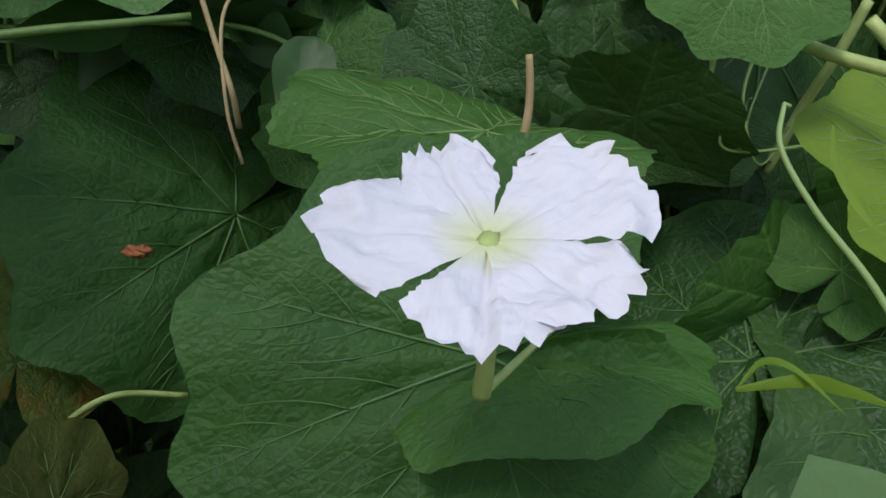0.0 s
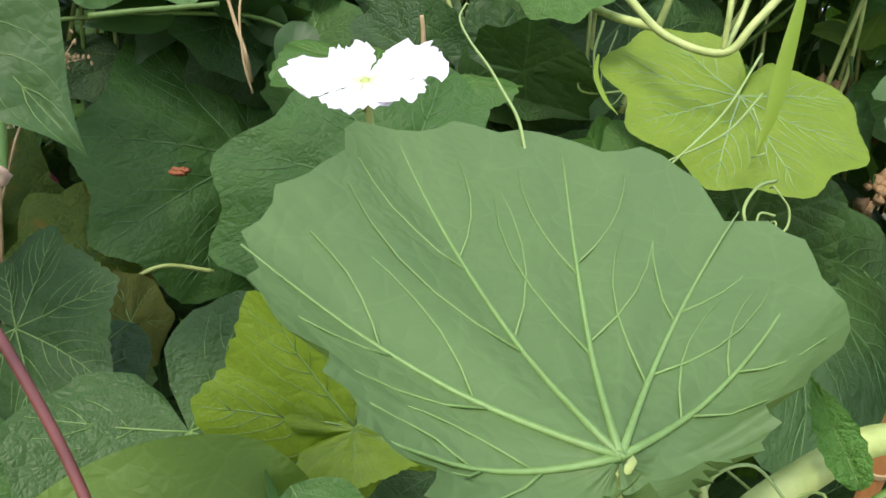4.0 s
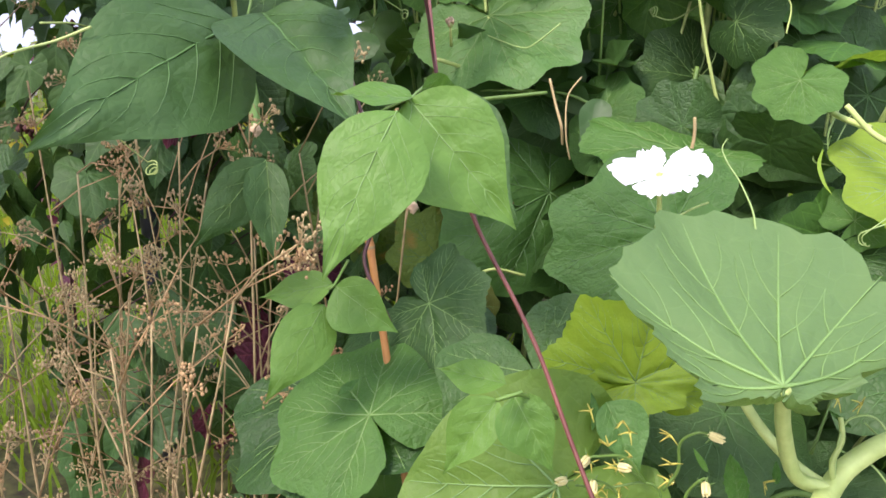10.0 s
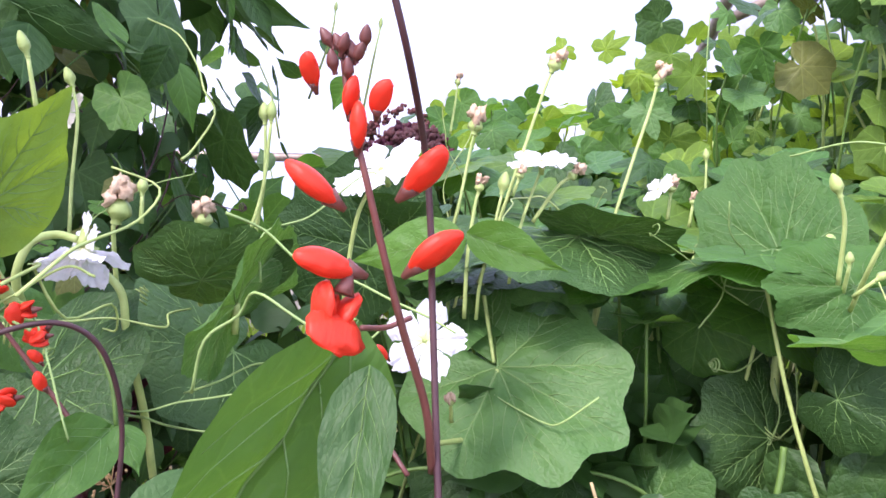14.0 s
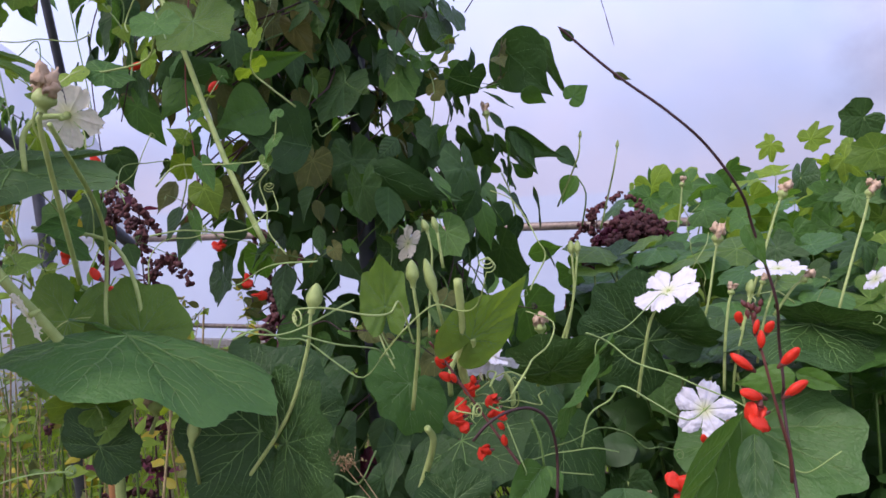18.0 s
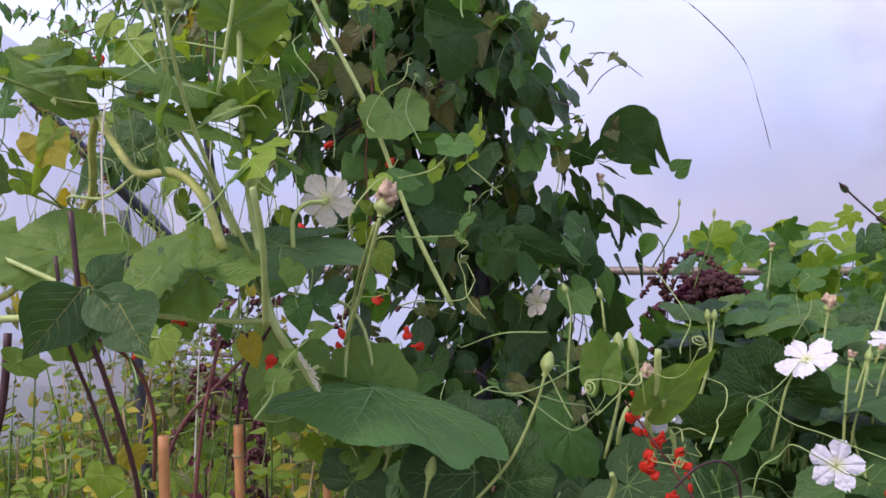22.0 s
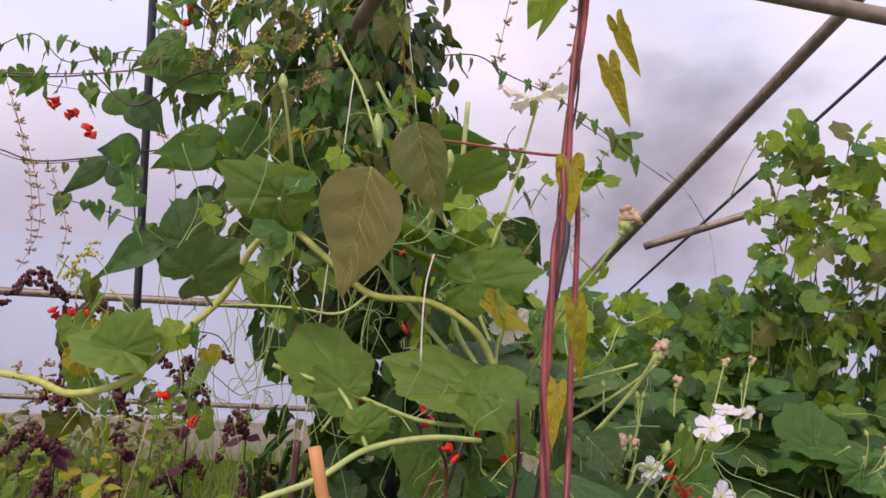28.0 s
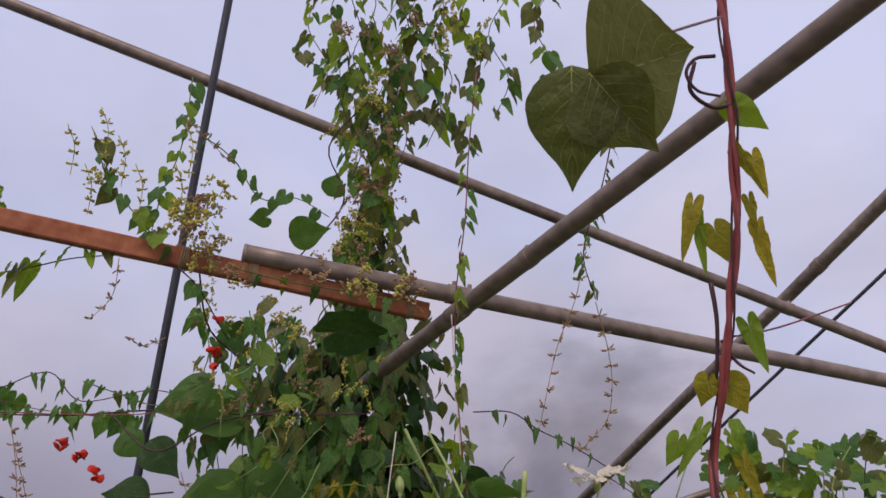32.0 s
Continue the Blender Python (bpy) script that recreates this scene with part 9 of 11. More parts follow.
leaf(column_bean, "bean", (-0.754, 1.067, 1.827), (-0.722, 1.060, 1.690), (-0.55, -0.83, -0.09), 0.6, BEAN_SHADED, VEIN_DARK, 1, 2)
leaf(column_bean, "bean", (-0.831, 0.513, 1.863), (-0.849, 0.427, 1.908), (0.80, -0.40, -0.45), 1.2, BEAN_SHADED, VEIN_DARK, 1, 2)
leaf(column_bean, "bean", (-0.897, 0.449, 1.976), (-0.780, 0.491, 1.919), (0.14, -0.91, -0.40), 1.0, BEAN_SHADED, VEIN_DARK, 1, 0)
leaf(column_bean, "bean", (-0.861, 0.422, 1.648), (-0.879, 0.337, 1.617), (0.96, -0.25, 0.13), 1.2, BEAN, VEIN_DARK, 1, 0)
leaf(column_bean, "bean", (-0.852, 0.501, 1.584), (-0.894, 0.392, 1.608), (0.91, -0.38, -0.14), 1.3, BEAN_SHADED, VEIN_DARK, 1, 0)
leaf(column_bean, "bean", (-0.862, 0.630, 1.549), (-0.692, 0.654, 1.466), (0.02, -0.97, -0.24), 0.5, BEAN_SHADED, VEIN_DARK, 1, 2)
leaf(column_bean, "bean", (-0.989, 0.301, 1.687), (-0.875, 0.339, 1.708), (0.35, -0.77, -0.53), 0.7, BEAN_SHADED, VEIN_DARK, 1, 2)
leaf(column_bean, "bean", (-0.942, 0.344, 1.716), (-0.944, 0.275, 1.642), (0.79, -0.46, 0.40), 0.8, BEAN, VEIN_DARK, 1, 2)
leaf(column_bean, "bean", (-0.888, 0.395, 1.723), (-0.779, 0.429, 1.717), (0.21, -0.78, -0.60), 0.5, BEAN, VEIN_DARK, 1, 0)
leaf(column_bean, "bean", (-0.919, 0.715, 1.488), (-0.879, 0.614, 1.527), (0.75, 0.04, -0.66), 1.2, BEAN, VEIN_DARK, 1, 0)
leaf(column_bean, "bean", (-1.131, 0.373, 1.716), (-1.173, 0.333, 1.707), (0.64, -0.74, 0.21), 1.0, BEAN_SHADED, VEIN_DARK, 1, 0)
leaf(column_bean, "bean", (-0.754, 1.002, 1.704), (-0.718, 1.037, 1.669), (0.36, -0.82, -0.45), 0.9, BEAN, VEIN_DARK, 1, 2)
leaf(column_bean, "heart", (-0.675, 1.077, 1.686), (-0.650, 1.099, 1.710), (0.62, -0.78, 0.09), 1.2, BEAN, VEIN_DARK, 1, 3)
leaf(column_bean, "bean", (-0.812, 1.018, 1.631), (-0.700, 1.056, 1.551), (0.06, -0.93, -0.36), 0.55, BEAN_SHADED, VEIN_DARK, 1, 0)
leaf(column_bean, "bean", (-0.886, 0.873, 1.920), (-0.925, 0.837, 1.883), (0.71, -0.70, -0.08), 1.1, GREEN, VEIN_DARK, 1, 0)
leaf(column_bean, "bean", (-1.349, 0.257, 2.045), (-1.521, 0.173, 2.070), (0.45, -0.83, 0.33), 0.7, BEAN, VEIN_DARK, 1, 0)
leaf(column_bean, "bean", (-1.600, 0.210, 2.010), (-1.543, 0.201, 1.967), (0.07, -0.95, 0.29), 1.2, BEAN, VEIN_DARK, 1, 2)
leaf(column_bean, "bean", (-1.539, 0.221, 2.002), (-1.464, 0.216, 1.930), (0.17, -0.95, 0.25), 1.0, BEAN_SHADED, VEIN_DARK, 1, 0)
leaf(column_bean, "bean", (-1.520, 0.226, 1.887), (-1.610, 0.189, 1.890), (0.38, -0.92, 0.08), 1.1, BEAN_SHADED, VEIN_DARK, 1, 2)
leaf(column_bean, "bean", (-1.591, 0.213, 1.870), (-1.687, 0.176, 1.788), (0.28, -0.95, 0.11), 0.5, BEAN_SHADED, VEIN_DARK, 1, 2)
leaf(column_bean, "bean", (-1.578, 0.195, 1.856), (-1.505, 0.189, 1.822), (0.01, -0.98, 0.21), 1.2, BEAN_SHADED, VEIN_DARK, 1, 2)
leaf(column_bean, "bean", (-1.312, 0.164, 1.903), (-1.418, 0.093, 1.872), (0.48, -0.84, 0.25), 0.8, BEAN, VEIN_DARK, 1, 1)
leaf(column_bean, "bean", (-1.307, 0.165, 1.910), (-1.184, 0.137, 1.898), (-0.23, -0.97, -0.09), 1.1, BEAN, VEIN_DARK, 1, 2)
leaf(column_bean, "heart", (-1.321, 0.163, 1.782), (-1.387, 0.151, 1.743), (0.27, -0.95, -0.17), 1.0, BEAN_SHADED, VEIN_DARK, 1, 2)
leaf(column_bean, "bean", (-1.343, 0.058, 1.697), (-1.480, 0.013, 1.628), (0.11, -0.92, 0.39), 0.55, BEAN_SHADED, VEIN_DARK, 1, 0)
leaf(column_bean, "bean", (-1.321, 0.211, 1.928), (-1.453, 0.141, 1.857), (0.39, -0.90, 0.17), 0.75, BEAN, VEIN_DARK, 1, 2)
leaf(column_bean, "bean", (-1.321, 0.211, 1.928), (-1.209, 0.190, 1.903), (-0.17, -0.98, 0.05), 1.1, BEAN, VEIN_DARK, 1, 2)
leaf(column_bean, "bean", (-1.405, 0.178, 2.134), (-1.512, 0.130, 2.068), (0.21, -0.92, 0.33), 0.6, BEAN, VEIN_DARK, 1, 2)
leaf(column_bean, "bean", (-1.200, 0.148, 2.544), (-1.176, 0.137, 2.598), (0.28, -0.91, -0.31), 1.2, BEAN, VEIN_DARK, 1, 0)
leaf(column_bean, "bean", (-1.231, -0.022, 2.381), (-1.147, -0.036, 2.398), (-0.06, -0.88, -0.47), 1.0, BEAN, VEIN_DARK, 1, 1)
leaf(column_bean, "heart", (-1.280, -0.037, 2.416), (-1.312, -0.039, 2.409), (0.15, -0.89, -0.43), 1.2, BEAN, VEIN_DARK, 1, 0)
leaf(column_bean, "angled", (-1.116, 0.037, 2.209), (-1.026, 0.014, 2.221), (-0.07, -0.65, -0.76), 0.7, BEAN_SHADED, VEIN_DARK, 1, 2)
leaf(column_bean, "bean", (-0.854, 0.140, 1.940), (-0.747, 0.141, 1.907), (-0.16, -0.83, -0.53), 0.5, BEAN, VEIN_DARK, 1, 2)
pea_flower(column_bean, (-0.876, 0.338, 1.683), (-0.3, -0.5, -0.4), 0.022, 100, 0)
pea_flower(column_bean, (-0.890, 0.388, 1.359), (-0.3, -0.5, 0.6), 0.022, 101, 1.0)
pea_flower(column_bean, (-0.876, 0.402, 1.348), (-0.3, -0.5, -0.4), 0.022, 102, 1.0)
pea_flower(column_bean, (-0.727, 0.074, 1.387), (-0.3, -0.5, 0.6), 0.018, 103, 0)
pea_flower(column_bean, (-0.969, 0.394, 1.430), (-0.3, -0.5, -0.4), 0.022, 104, 1.0)
pea_flower(column_bean, (-1.368, 0.056, 2.220), (-0.3, -0.5, 0.6), 0.022, 105, 1.0)
pea_flower(column_bean, (-1.378, 0.067, 2.173), (-0.3, -0.5, -0.4), 0.022, 106, 0)
pea_flower(column_bean, (-1.369, 0.072, 2.157), (-0.3, -0.5, 0.6), 0.022, 107, 1.0)
pea_flower(column_bean, (-1.703, 0.189, 1.993), (-0.3, -0.5, -0.4), 0.022, 108, 1.0)
pea_flower(column_bean, (-1.715, 0.193, 1.971), (-0.3, -0.5, 0.6), 0.022, 109, 0)
pea_flower(column_bean, (-1.673, 0.201, 1.962), (-0.3, -0.5, -0.4), 0.022, 110, 1.0)
pea_flower(column_bean, (-1.637, 0.214, 1.927), (-0.3, -0.5, 0.6), 0.022, 111, 1.0)
pea_flower(column_bean, (-1.700, 0.191, 1.979), (-0.3, -0.5, -0.4), 0.022, 112, 0)
pea_flower(column_bean, (-1.663, 0.199, 1.957), (-0.3, -0.5, 0.6), 0.022, 113, 1.0)
pea_flower(column_bean, (-1.621, 0.207, 1.923), (-0.3, -0.5, -0.4), 0.022, 114, 1.0)
pea_flower(column_bean, (-1.405, 0.194, 2.184), (-0.3, -0.5, 0.6), 0.022, 115, 0)
pea_flower(column_bean, (-1.409, 0.193, 2.160), (-0.3, -0.5, -0.4), 0.022, 116, 1.0)
pea_flower(column_bean, (-1.672, 0.202, 1.516), (-0.3, -0.5, 0.6), 0.022, 117, 1.0)
pea_flower(column_bean, (-1.679, 0.200, 1.540), (-0.3, -0.5, -0.4), 0.022, 118, 0)
pea_flower(column_bean, (-1.330, 0.064, 1.400), (-0.3, -0.5, 0.6), 0.022, 119, 1.0)
pea_flower(column_bean, (-1.269, 0.076, 1.367), (-0.3, -0.5, -0.4), 0.022, 120, 1.0)
pea_flower(column_bean, (-0.888, 0.146, 1.554), (-0.3, -0.5, 0.6), 0.022, 121, 0)
pea_flower(column_bean, (-0.966, 0.133, 1.435), (-0.3, -0.5, -0.4), 0.022, 122, 1.0)
pea_flower(column_bean, (-0.730, -0.230, 1.431), (-0.3, -0.5, 0.6), 0.018, 123, 1.0)
pea_flower(column_bean, (-0.718, -0.228, 1.428), (-0.3, -0.5, -0.4), 0.018, 124, 0)
pea_flower(column_bean, (-0.782, -0.138, 1.443), (-0.3, -0.5, 0.6), 0.018, 125, 1.0)
pea_flower(column_bean, (-0.659, -0.093, 1.405), (-0.3, -0.5, -0.4), 0.018, 126, 1.0)
pea_flower(column_bean, (-0.660, 0.020, 1.416), (-0.3, -0.5, 0.6), 0.018, 127, 0)
pea_flower(column_bean, (-1.630, 0.199, 1.541), (-0.3, -0.5, -0.4), 0.022, 128, 1.0)
pea_flower(column_bean, (-1.605, 0.211, 1.521), (-0.3, -0.5, 0.6), 0.022, 129, 1.0)
pea_flower(column_bean, (-0.925, 0.240, 1.711), (-0.3, -0.5, -0.4), 0.022, 130, 0)
pea_flower(column_bean, (-0.371, 0.273, 1.328), (-0.3, -0.5, 0.6), 0.018, 131, 1.0)
pea_flower(column_bean, (-0.375, 0.269, 1.311), (-0.3, -0.5, -0.4), 0.018, 132, 1.0)
pea_flower(column_bean, (-0.362, 0.254, 1.287), (-0.3, -0.5, 0.6), 0.018, 133, 0)
pea_flower(column_bean, (-0.342, 0.274, 1.283), (-0.3, -0.5, -0.4), 0.018, 134, 1.0)
pea_flower(column_bean, (-0.351, 0.266, 1.251), (-0.3, -0.5, 0.6), 0.018, 135, 1.0)
pea_flower(column_bean, (-0.325, 0.290, 1.253), (-0.3, -0.5, -0.4), 0.018, 136, 0)
florets(creeper, (-1.116, 0.142, 2.607), 0.05, 90, SEED_BROWN, 40)
florets(creeper, (-1.106, 0.109, 2.737), 0.05, 90, SEED_YELLOW, 41)
florets(creeper, (-1.138, 0.170, 2.487), 0.05, 90, SEED_YELLOW, 42)
florets(creeper, (-1.079, 0.158, 2.561), 0.05, 90, SEED_BROWN, 43)
florets(creeper, (-1.177, 0.159, 2.713), 0.05, 90, SEED_YELLOW, 44)
florets(creeper, (-1.064, 0.181, 2.681), 0.05, 90, SEED_YELLOW, 45)
florets(creeper, (-1.103, 0.145, 2.400), 0.05, 90, SEED_BROWN, 46)
florets(creeper, (-1.382, 0.251, 2.265), 0.05, 90, SEED_YELLOW, 47)
florets(creeper, (-1.268, 0.208, 2.280), 0.05, 90, SEED_YELLOW, 48)
florets(creeper, (-1.195, 0.226, 2.248), 0.05, 90, SEED_BROWN, 49)
florets(creeper, (-1.315, 0.225, 2.195), 0.05, 90, SEED_YELLOW, 50)
florets(creeper, (-1.427, 0.182, 2.309), 0.05, 90, SEED_YELLOW, 51)
florets(creeper, (-1.205, 0.203, 2.131), 0.05, 90, SEED_BROWN, 52)
florets(creeper, (-1.102, 0.159, 2.148), 0.05, 90, SEED_YELLOW, 53)
florets(creeper, (-1.393, 0.182, 2.123), 0.05, 90, SEED_YELLOW, 54)
florets(creeper, (-1.345, -0.213, 2.384), 0.035, 90, SEED_BROWN, 55)
florets(creeper, (-1.368, -0.211, 2.364), 0.035, 90, SEED_YELLOW, 56)
florets(creeper, (-1.328, -0.180, 2.305), 0.035, 90, SEED_YELLOW, 57)
florets(creeper, (-1.352, -0.188, 2.323), 0.035, 90, SEED_BROWN, 58)
strand(creeper, [(-1.482, 0.227, 2.309), (-1.437, 0.212, 2.190), (-1.471, 0.239, 2.070), (-1.425, 0.230, 1.926)], 0.02, 0.05, (GREEN, OLDGREEN, BEAN,), "arrow", 60, 0.0014, STEM_GREEN)
strand(creeper, [(-1.425, 0.245, 2.267), (-1.388, 0.218, 2.189), (-1.412, 0.254, 2.039), (-1.375, 0.245, 1.893)], 0.02, 0.05, (GREEN, OLDGREEN, BEAN,), "bean", 61, 0.0014, STEM_GREEN)
strand(creeper, [(-1.370, 0.244, 2.297), (-1.340, 0.224, 2.187), (-1.354, 0.270, 2.007), (-1.326, 0.241, 1.928)], 0.02, 0.05, (GREEN, OLDGREEN, BEAN,), "arrow", 62, 0.0014, STEM_GREEN)
strand(creeper, [(-1.313, 0.262, 2.255), (-1.291, 0.230, 2.186), (-1.296, 0.266, 2.046), (-1.276, 0.256, 1.895)], 0.02, 0.05, (GREEN, OLDGREEN, BEAN,), "bean", 63, 0.0014, STEM_GREEN)
strand(creeper, [(-1.257, 0.261, 2.285), (-1.242, 0.237, 2.185), (-1.237, 0.282, 2.015), (-1.228, 0.253, 1.931)], 0.02, 0.05, (GREEN, OLDGREEN, BEAN,), "arrow", 64, 0.0014, STEM_GREEN)
strand(creeper, [(-1.201, 0.259, 2.316), (-1.194, 0.243, 2.183), (-1.179, 0.279, 2.054), (-1.177, 0.268, 1.897)], 0.02, 0.05, (GREEN, OLDGREEN, BEAN,), "bean", 65, 0.0014, STEM_GREEN)
strand(creeper, [(-1.144, 0.277, 2.274), (-1.145, 0.249, 2.182), (-1.121, 0.294, 2.022), (-1.129, 0.264, 1.933)], 0.02, 0.05, (GREEN, OLDGREEN, BEAN,), "arrow", 66, 0.0014, STEM_GREEN)
strand(creeper, [(-1.089, 0.276, 2.304), (-1.097, 0.256, 2.181), (-1.063, 0.291, 2.062), (-1.078, 0.279, 1.900)], 0.02, 0.05, (GREEN, OLDGREEN, BEAN,), "bean", 67, 0.0014, STEM_GREEN)
strand(creeper, [(-1.032, 0.294, 2.262), (-1.048, 0.262, 2.179), (-1.004, 0.306, 2.030), (-1.030, 0.276, 1.935)], 0.02, 0.05, (GREEN, OLDGREEN, BEAN,), "arrow", 68, 0.0014, STEM_GREEN)
curl(tall_vine, [(-1.224, -0.130, 1.863), (-1.201, -0.106, 1.759), (-1.241, -0.141, 1.630), (-1.223, -0.121, 1.517)], 0.4, 0.014, 0.001, TENDRIL)
curl(tall_vine, [(-1.201, -0.107, 1.784), (-1.178, -0.083, 1.700), (-1.218, -0.118, 1.585), (-1.199, -0.098, 1.460)], 1.5, 0.014, 0.001, TENDRIL)
curl(tall_vine, [(-1.179, -0.084, 1.705), (-1.155, -0.060, 1.642), (-1.194, -0.094, 1.539), (-1.176, -0.074, 1.403)], 0.4, 0.014, 0.001, TENDRIL)
curl(tall_vine, [(-1.157, -0.062, 1.626), (-1.132, -0.037, 1.583), (-1.170, -0.071, 1.494), (-1.153, -0.051, 1.347)], 1.5, 0.014, 0.001, TENDRIL)
curl(tall_vine, [(-1.122, -0.033, 1.827), (-1.109, -0.014, 1.524), (-1.146, -0.047, 1.448), (-1.120, -0.024, 1.495)], 0.4, 0.014, 0.001, TENDRIL)
curl(tall_vine, [(-1.100, -0.011, 1.747), (-1.074, 0.014, 1.708), (-1.122, -0.024, 1.403), (-1.097, -0.001, 1.438)], 1.5, 0.014, 0.001, TENDRIL)
curl(tall_vine, [(-1.077, 0.012, 1.668), (-1.051, 0.038, 1.650), (-1.088, 0.004, 1.581), (-1.074, 0.023, 1.382)], 0.4, 0.014, 0.001, TENDRIL)
curl(tall_vine, [(-1.055, 0.035, 1.589), (-1.028, 0.061, 1.591), (-1.064, 0.028, 1.536), (-1.050, 0.046, 1.325)], 1.5, 0.014, 0.001, TENDRIL)
curl(tall_vine, [(-1.020, 0.063, 1.790), (-1.005, 0.084, 1.533), (-1.041, 0.051, 1.490), (-1.018, 0.073, 1.474)], 0.4, 0.014, 0.001, TENDRIL)
curl(tall_vine, [(-0.998, 0.086, 1.711), (-0.970, 0.112, 1.717), (-1.017, 0.075, 1.444), (-0.994, 0.096, 1.417)], 1.5, 0.014, 0.001, TENDRIL)
curl(tall_vine, [(-0.975, 0.109, 1.632), (-0.947, 0.135, 1.658), (-0.993, 0.098, 1.399), (-0.971, 0.120, 1.360)], 0.4, 0.014, 0.001, TENDRIL)
curl(tall_vine, [(-0.940, 0.137, 1.833), (-0.924, 0.158, 1.599), (-0.959, 0.126, 1.577), (-0.948, 0.143, 1.303)], 1.5, 0.014, 0.001, TENDRIL)
curl(tall_vine, [(-1.438, -0.061, 1.687), (-1.382, -0.070, 1.621), (-1.412, -0.095, 1.521), (-1.366, -0.096, 1.428)], 0.4, 0.014, 0.001, TENDRIL)
curl(tall_vine, [(-1.389, -0.051, 1.607), (-1.336, -0.061, 1.563), (-1.367, -0.086, 1.478), (-1.321, -0.087, 1.374)], 1.5, 0.014, 0.001, TENDRIL)
curl(tall_vine, [(-1.341, -0.041, 1.526), (-1.289, -0.051, 1.506), (-1.322, -0.077, 1.435), (-1.276, -0.077, 1.319)], 0.4, 0.014, 0.001, TENDRIL)
curl(tall_vine, [(-1.305, -0.036, 1.647), (-1.243, -0.042, 1.448), (-1.277, -0.068, 1.392), (-1.230, -0.068, 1.265)], 1.5, 0.014, 0.001, TENDRIL)
curl(tall_vine, [(-1.256, -0.026, 1.566), (-1.208, -0.037, 1.588), (-1.232, -0.059, 1.349), (-1.197, -0.063, 1.404)], 0.4, 0.014, 0.001, TENDRIL)
curl(tall_vine, [(-1.220, -0.020, 1.686), (-1.162, -0.028, 1.531), (-1.199, -0.055, 1.501), (-1.151, -0.054, 1.350)], 1.5, 0.014, 0.001, TENDRIL)
curl(tall_vine, [(-1.171, -0.010, 1.606), (-1.115, -0.018, 1.473), (-1.154, -0.046, 1.458), (-1.106, -0.045, 1.295)], 0.4, 0.014, 0.001, TENDRIL)
curl(tall_vine, [(-1.123, 0.000, 1.526), (-1.081, -0.013, 1.614), (-1.109, -0.037, 1.415), (-1.073, -0.040, 1.435)], 1.5, 0.014, 0.001, TENDRIL)
curl(tall_vine, [(-1.087, 0.006, 1.646), (-1.034, -0.004, 1.556), (-1.064, -0.028, 1.372), (-1.027, -0.031, 1.380)], 0.4, 0.014, 0.001, TENDRIL)
curl(tall_vine, [(-1.038, 0.016, 1.565), (-0.988, 0.005, 1.499), (-1.031, -0.023, 1.524), (-0.982, -0.022, 1.326)], 1.5, 0.014, 0.001, TENDRIL)
curl(tall_vine, [(-1.002, 0.021, 1.686), (-0.953, 0.010, 1.639), (-0.986, -0.014, 1.481), (-0.936, -0.013, 1.272)], 0.4, 0.014, 0.001, TENDRIL)
curl(tall_vine, [(-0.953, 0.031, 1.605), (-0.907, 0.020, 1.581), (-0.941, -0.005, 1.438), (-0.903, -0.008, 1.411)], 1.5, 0.014, 0.001, TENDRIL)
strand(creeper, [(-1.215, 0.006, 3.228), (-1.172, 0.026, 3.085), (-1.216, 0.047, 2.959), (-1.164, 0.065, 2.852), (-1.189, 0.076, 2.756)], 0.022, 0.042, (GREEN, OLDGREEN, LIME, OLDGREEN,), "heart", 90, 0.0012, STEM_WINE)
strand(creeper, [(-1.158, 0.043, 3.131), (-1.116, 0.063, 2.988), (-1.161, 0.082, 2.864), (-1.109, 0.100, 2.758), (-1.134, 0.111, 2.663)], 0.022, 0.042, (GREEN, OLDGREEN, LIME, OLDGREEN,), "arrow", 91, 0.0012, STEM_DARK)
strand(creeper, [(-1.094, 0.028, 3.184), (-1.053, 0.048, 3.041), (-1.098, 0.068, 2.916), (-1.047, 0.086, 2.810), (-1.073, 0.096, 2.714)], 0.022, 0.042, (GREEN, OLDGREEN, LIME, OLDGREEN,), "arrow", 92, 0.0012, STEM_WINE)
strand(creeper, [(-1.029, 0.017, 3.225), (-0.989, 0.037, 3.081), (-1.035, 0.057, 2.955), (-0.984, 0.075, 2.849), (-1.011, 0.086, 2.753)], 0.022, 0.042, (GREEN, OLDGREEN, LIME, OLDGREEN,), "heart", 93, 0.0012, STEM_DARK)
strand(creeper, [(-0.999, 0.053, 3.126), (-0.959, 0.072, 2.984), (-1.005, 0.092, 2.859), (-0.955, 0.110, 2.754), (-0.982, 0.120, 2.659)], 0.022, 0.042, (GREEN, OLDGREEN, LIME, OLDGREEN,), "arrow", 94, 0.0012, STEM_WINE)
strand(creeper, [(-1.181, 0.077, 3.029), (-1.138, 0.096, 2.888), (-1.183, 0.116, 2.765), (-1.131, 0.133, 2.660), (-1.156, 0.143, 2.566)], 0.022, 0.042, (GREEN, OLDGREEN, LIME, OLDGREEN,), "arrow", 95, 0.0012, STEM_DARK)
strand(creeper, [(-1.126, 0.096, 2.981), (-1.084, 0.115, 2.842), (-1.129, 0.134, 2.718), (-1.078, 0.152, 2.615), (-1.104, 0.162, 2.521)], 0.022, 0.042, (GREEN, OLDGREEN, LIME, OLDGREEN,), "heart", 96, 0.0012, STEM_WINE)
strand(creeper, [(-1.076, 0.072, 3.059), (-1.035, 0.091, 2.918), (-1.080, 0.111, 2.794), (-1.030, 0.128, 2.690), (-1.056, 0.139, 2.595)], 0.022, 0.042, (GREEN, OLDGREEN, LIME, OLDGREEN,), "arrow", 97, 0.0012, STEM_DARK)
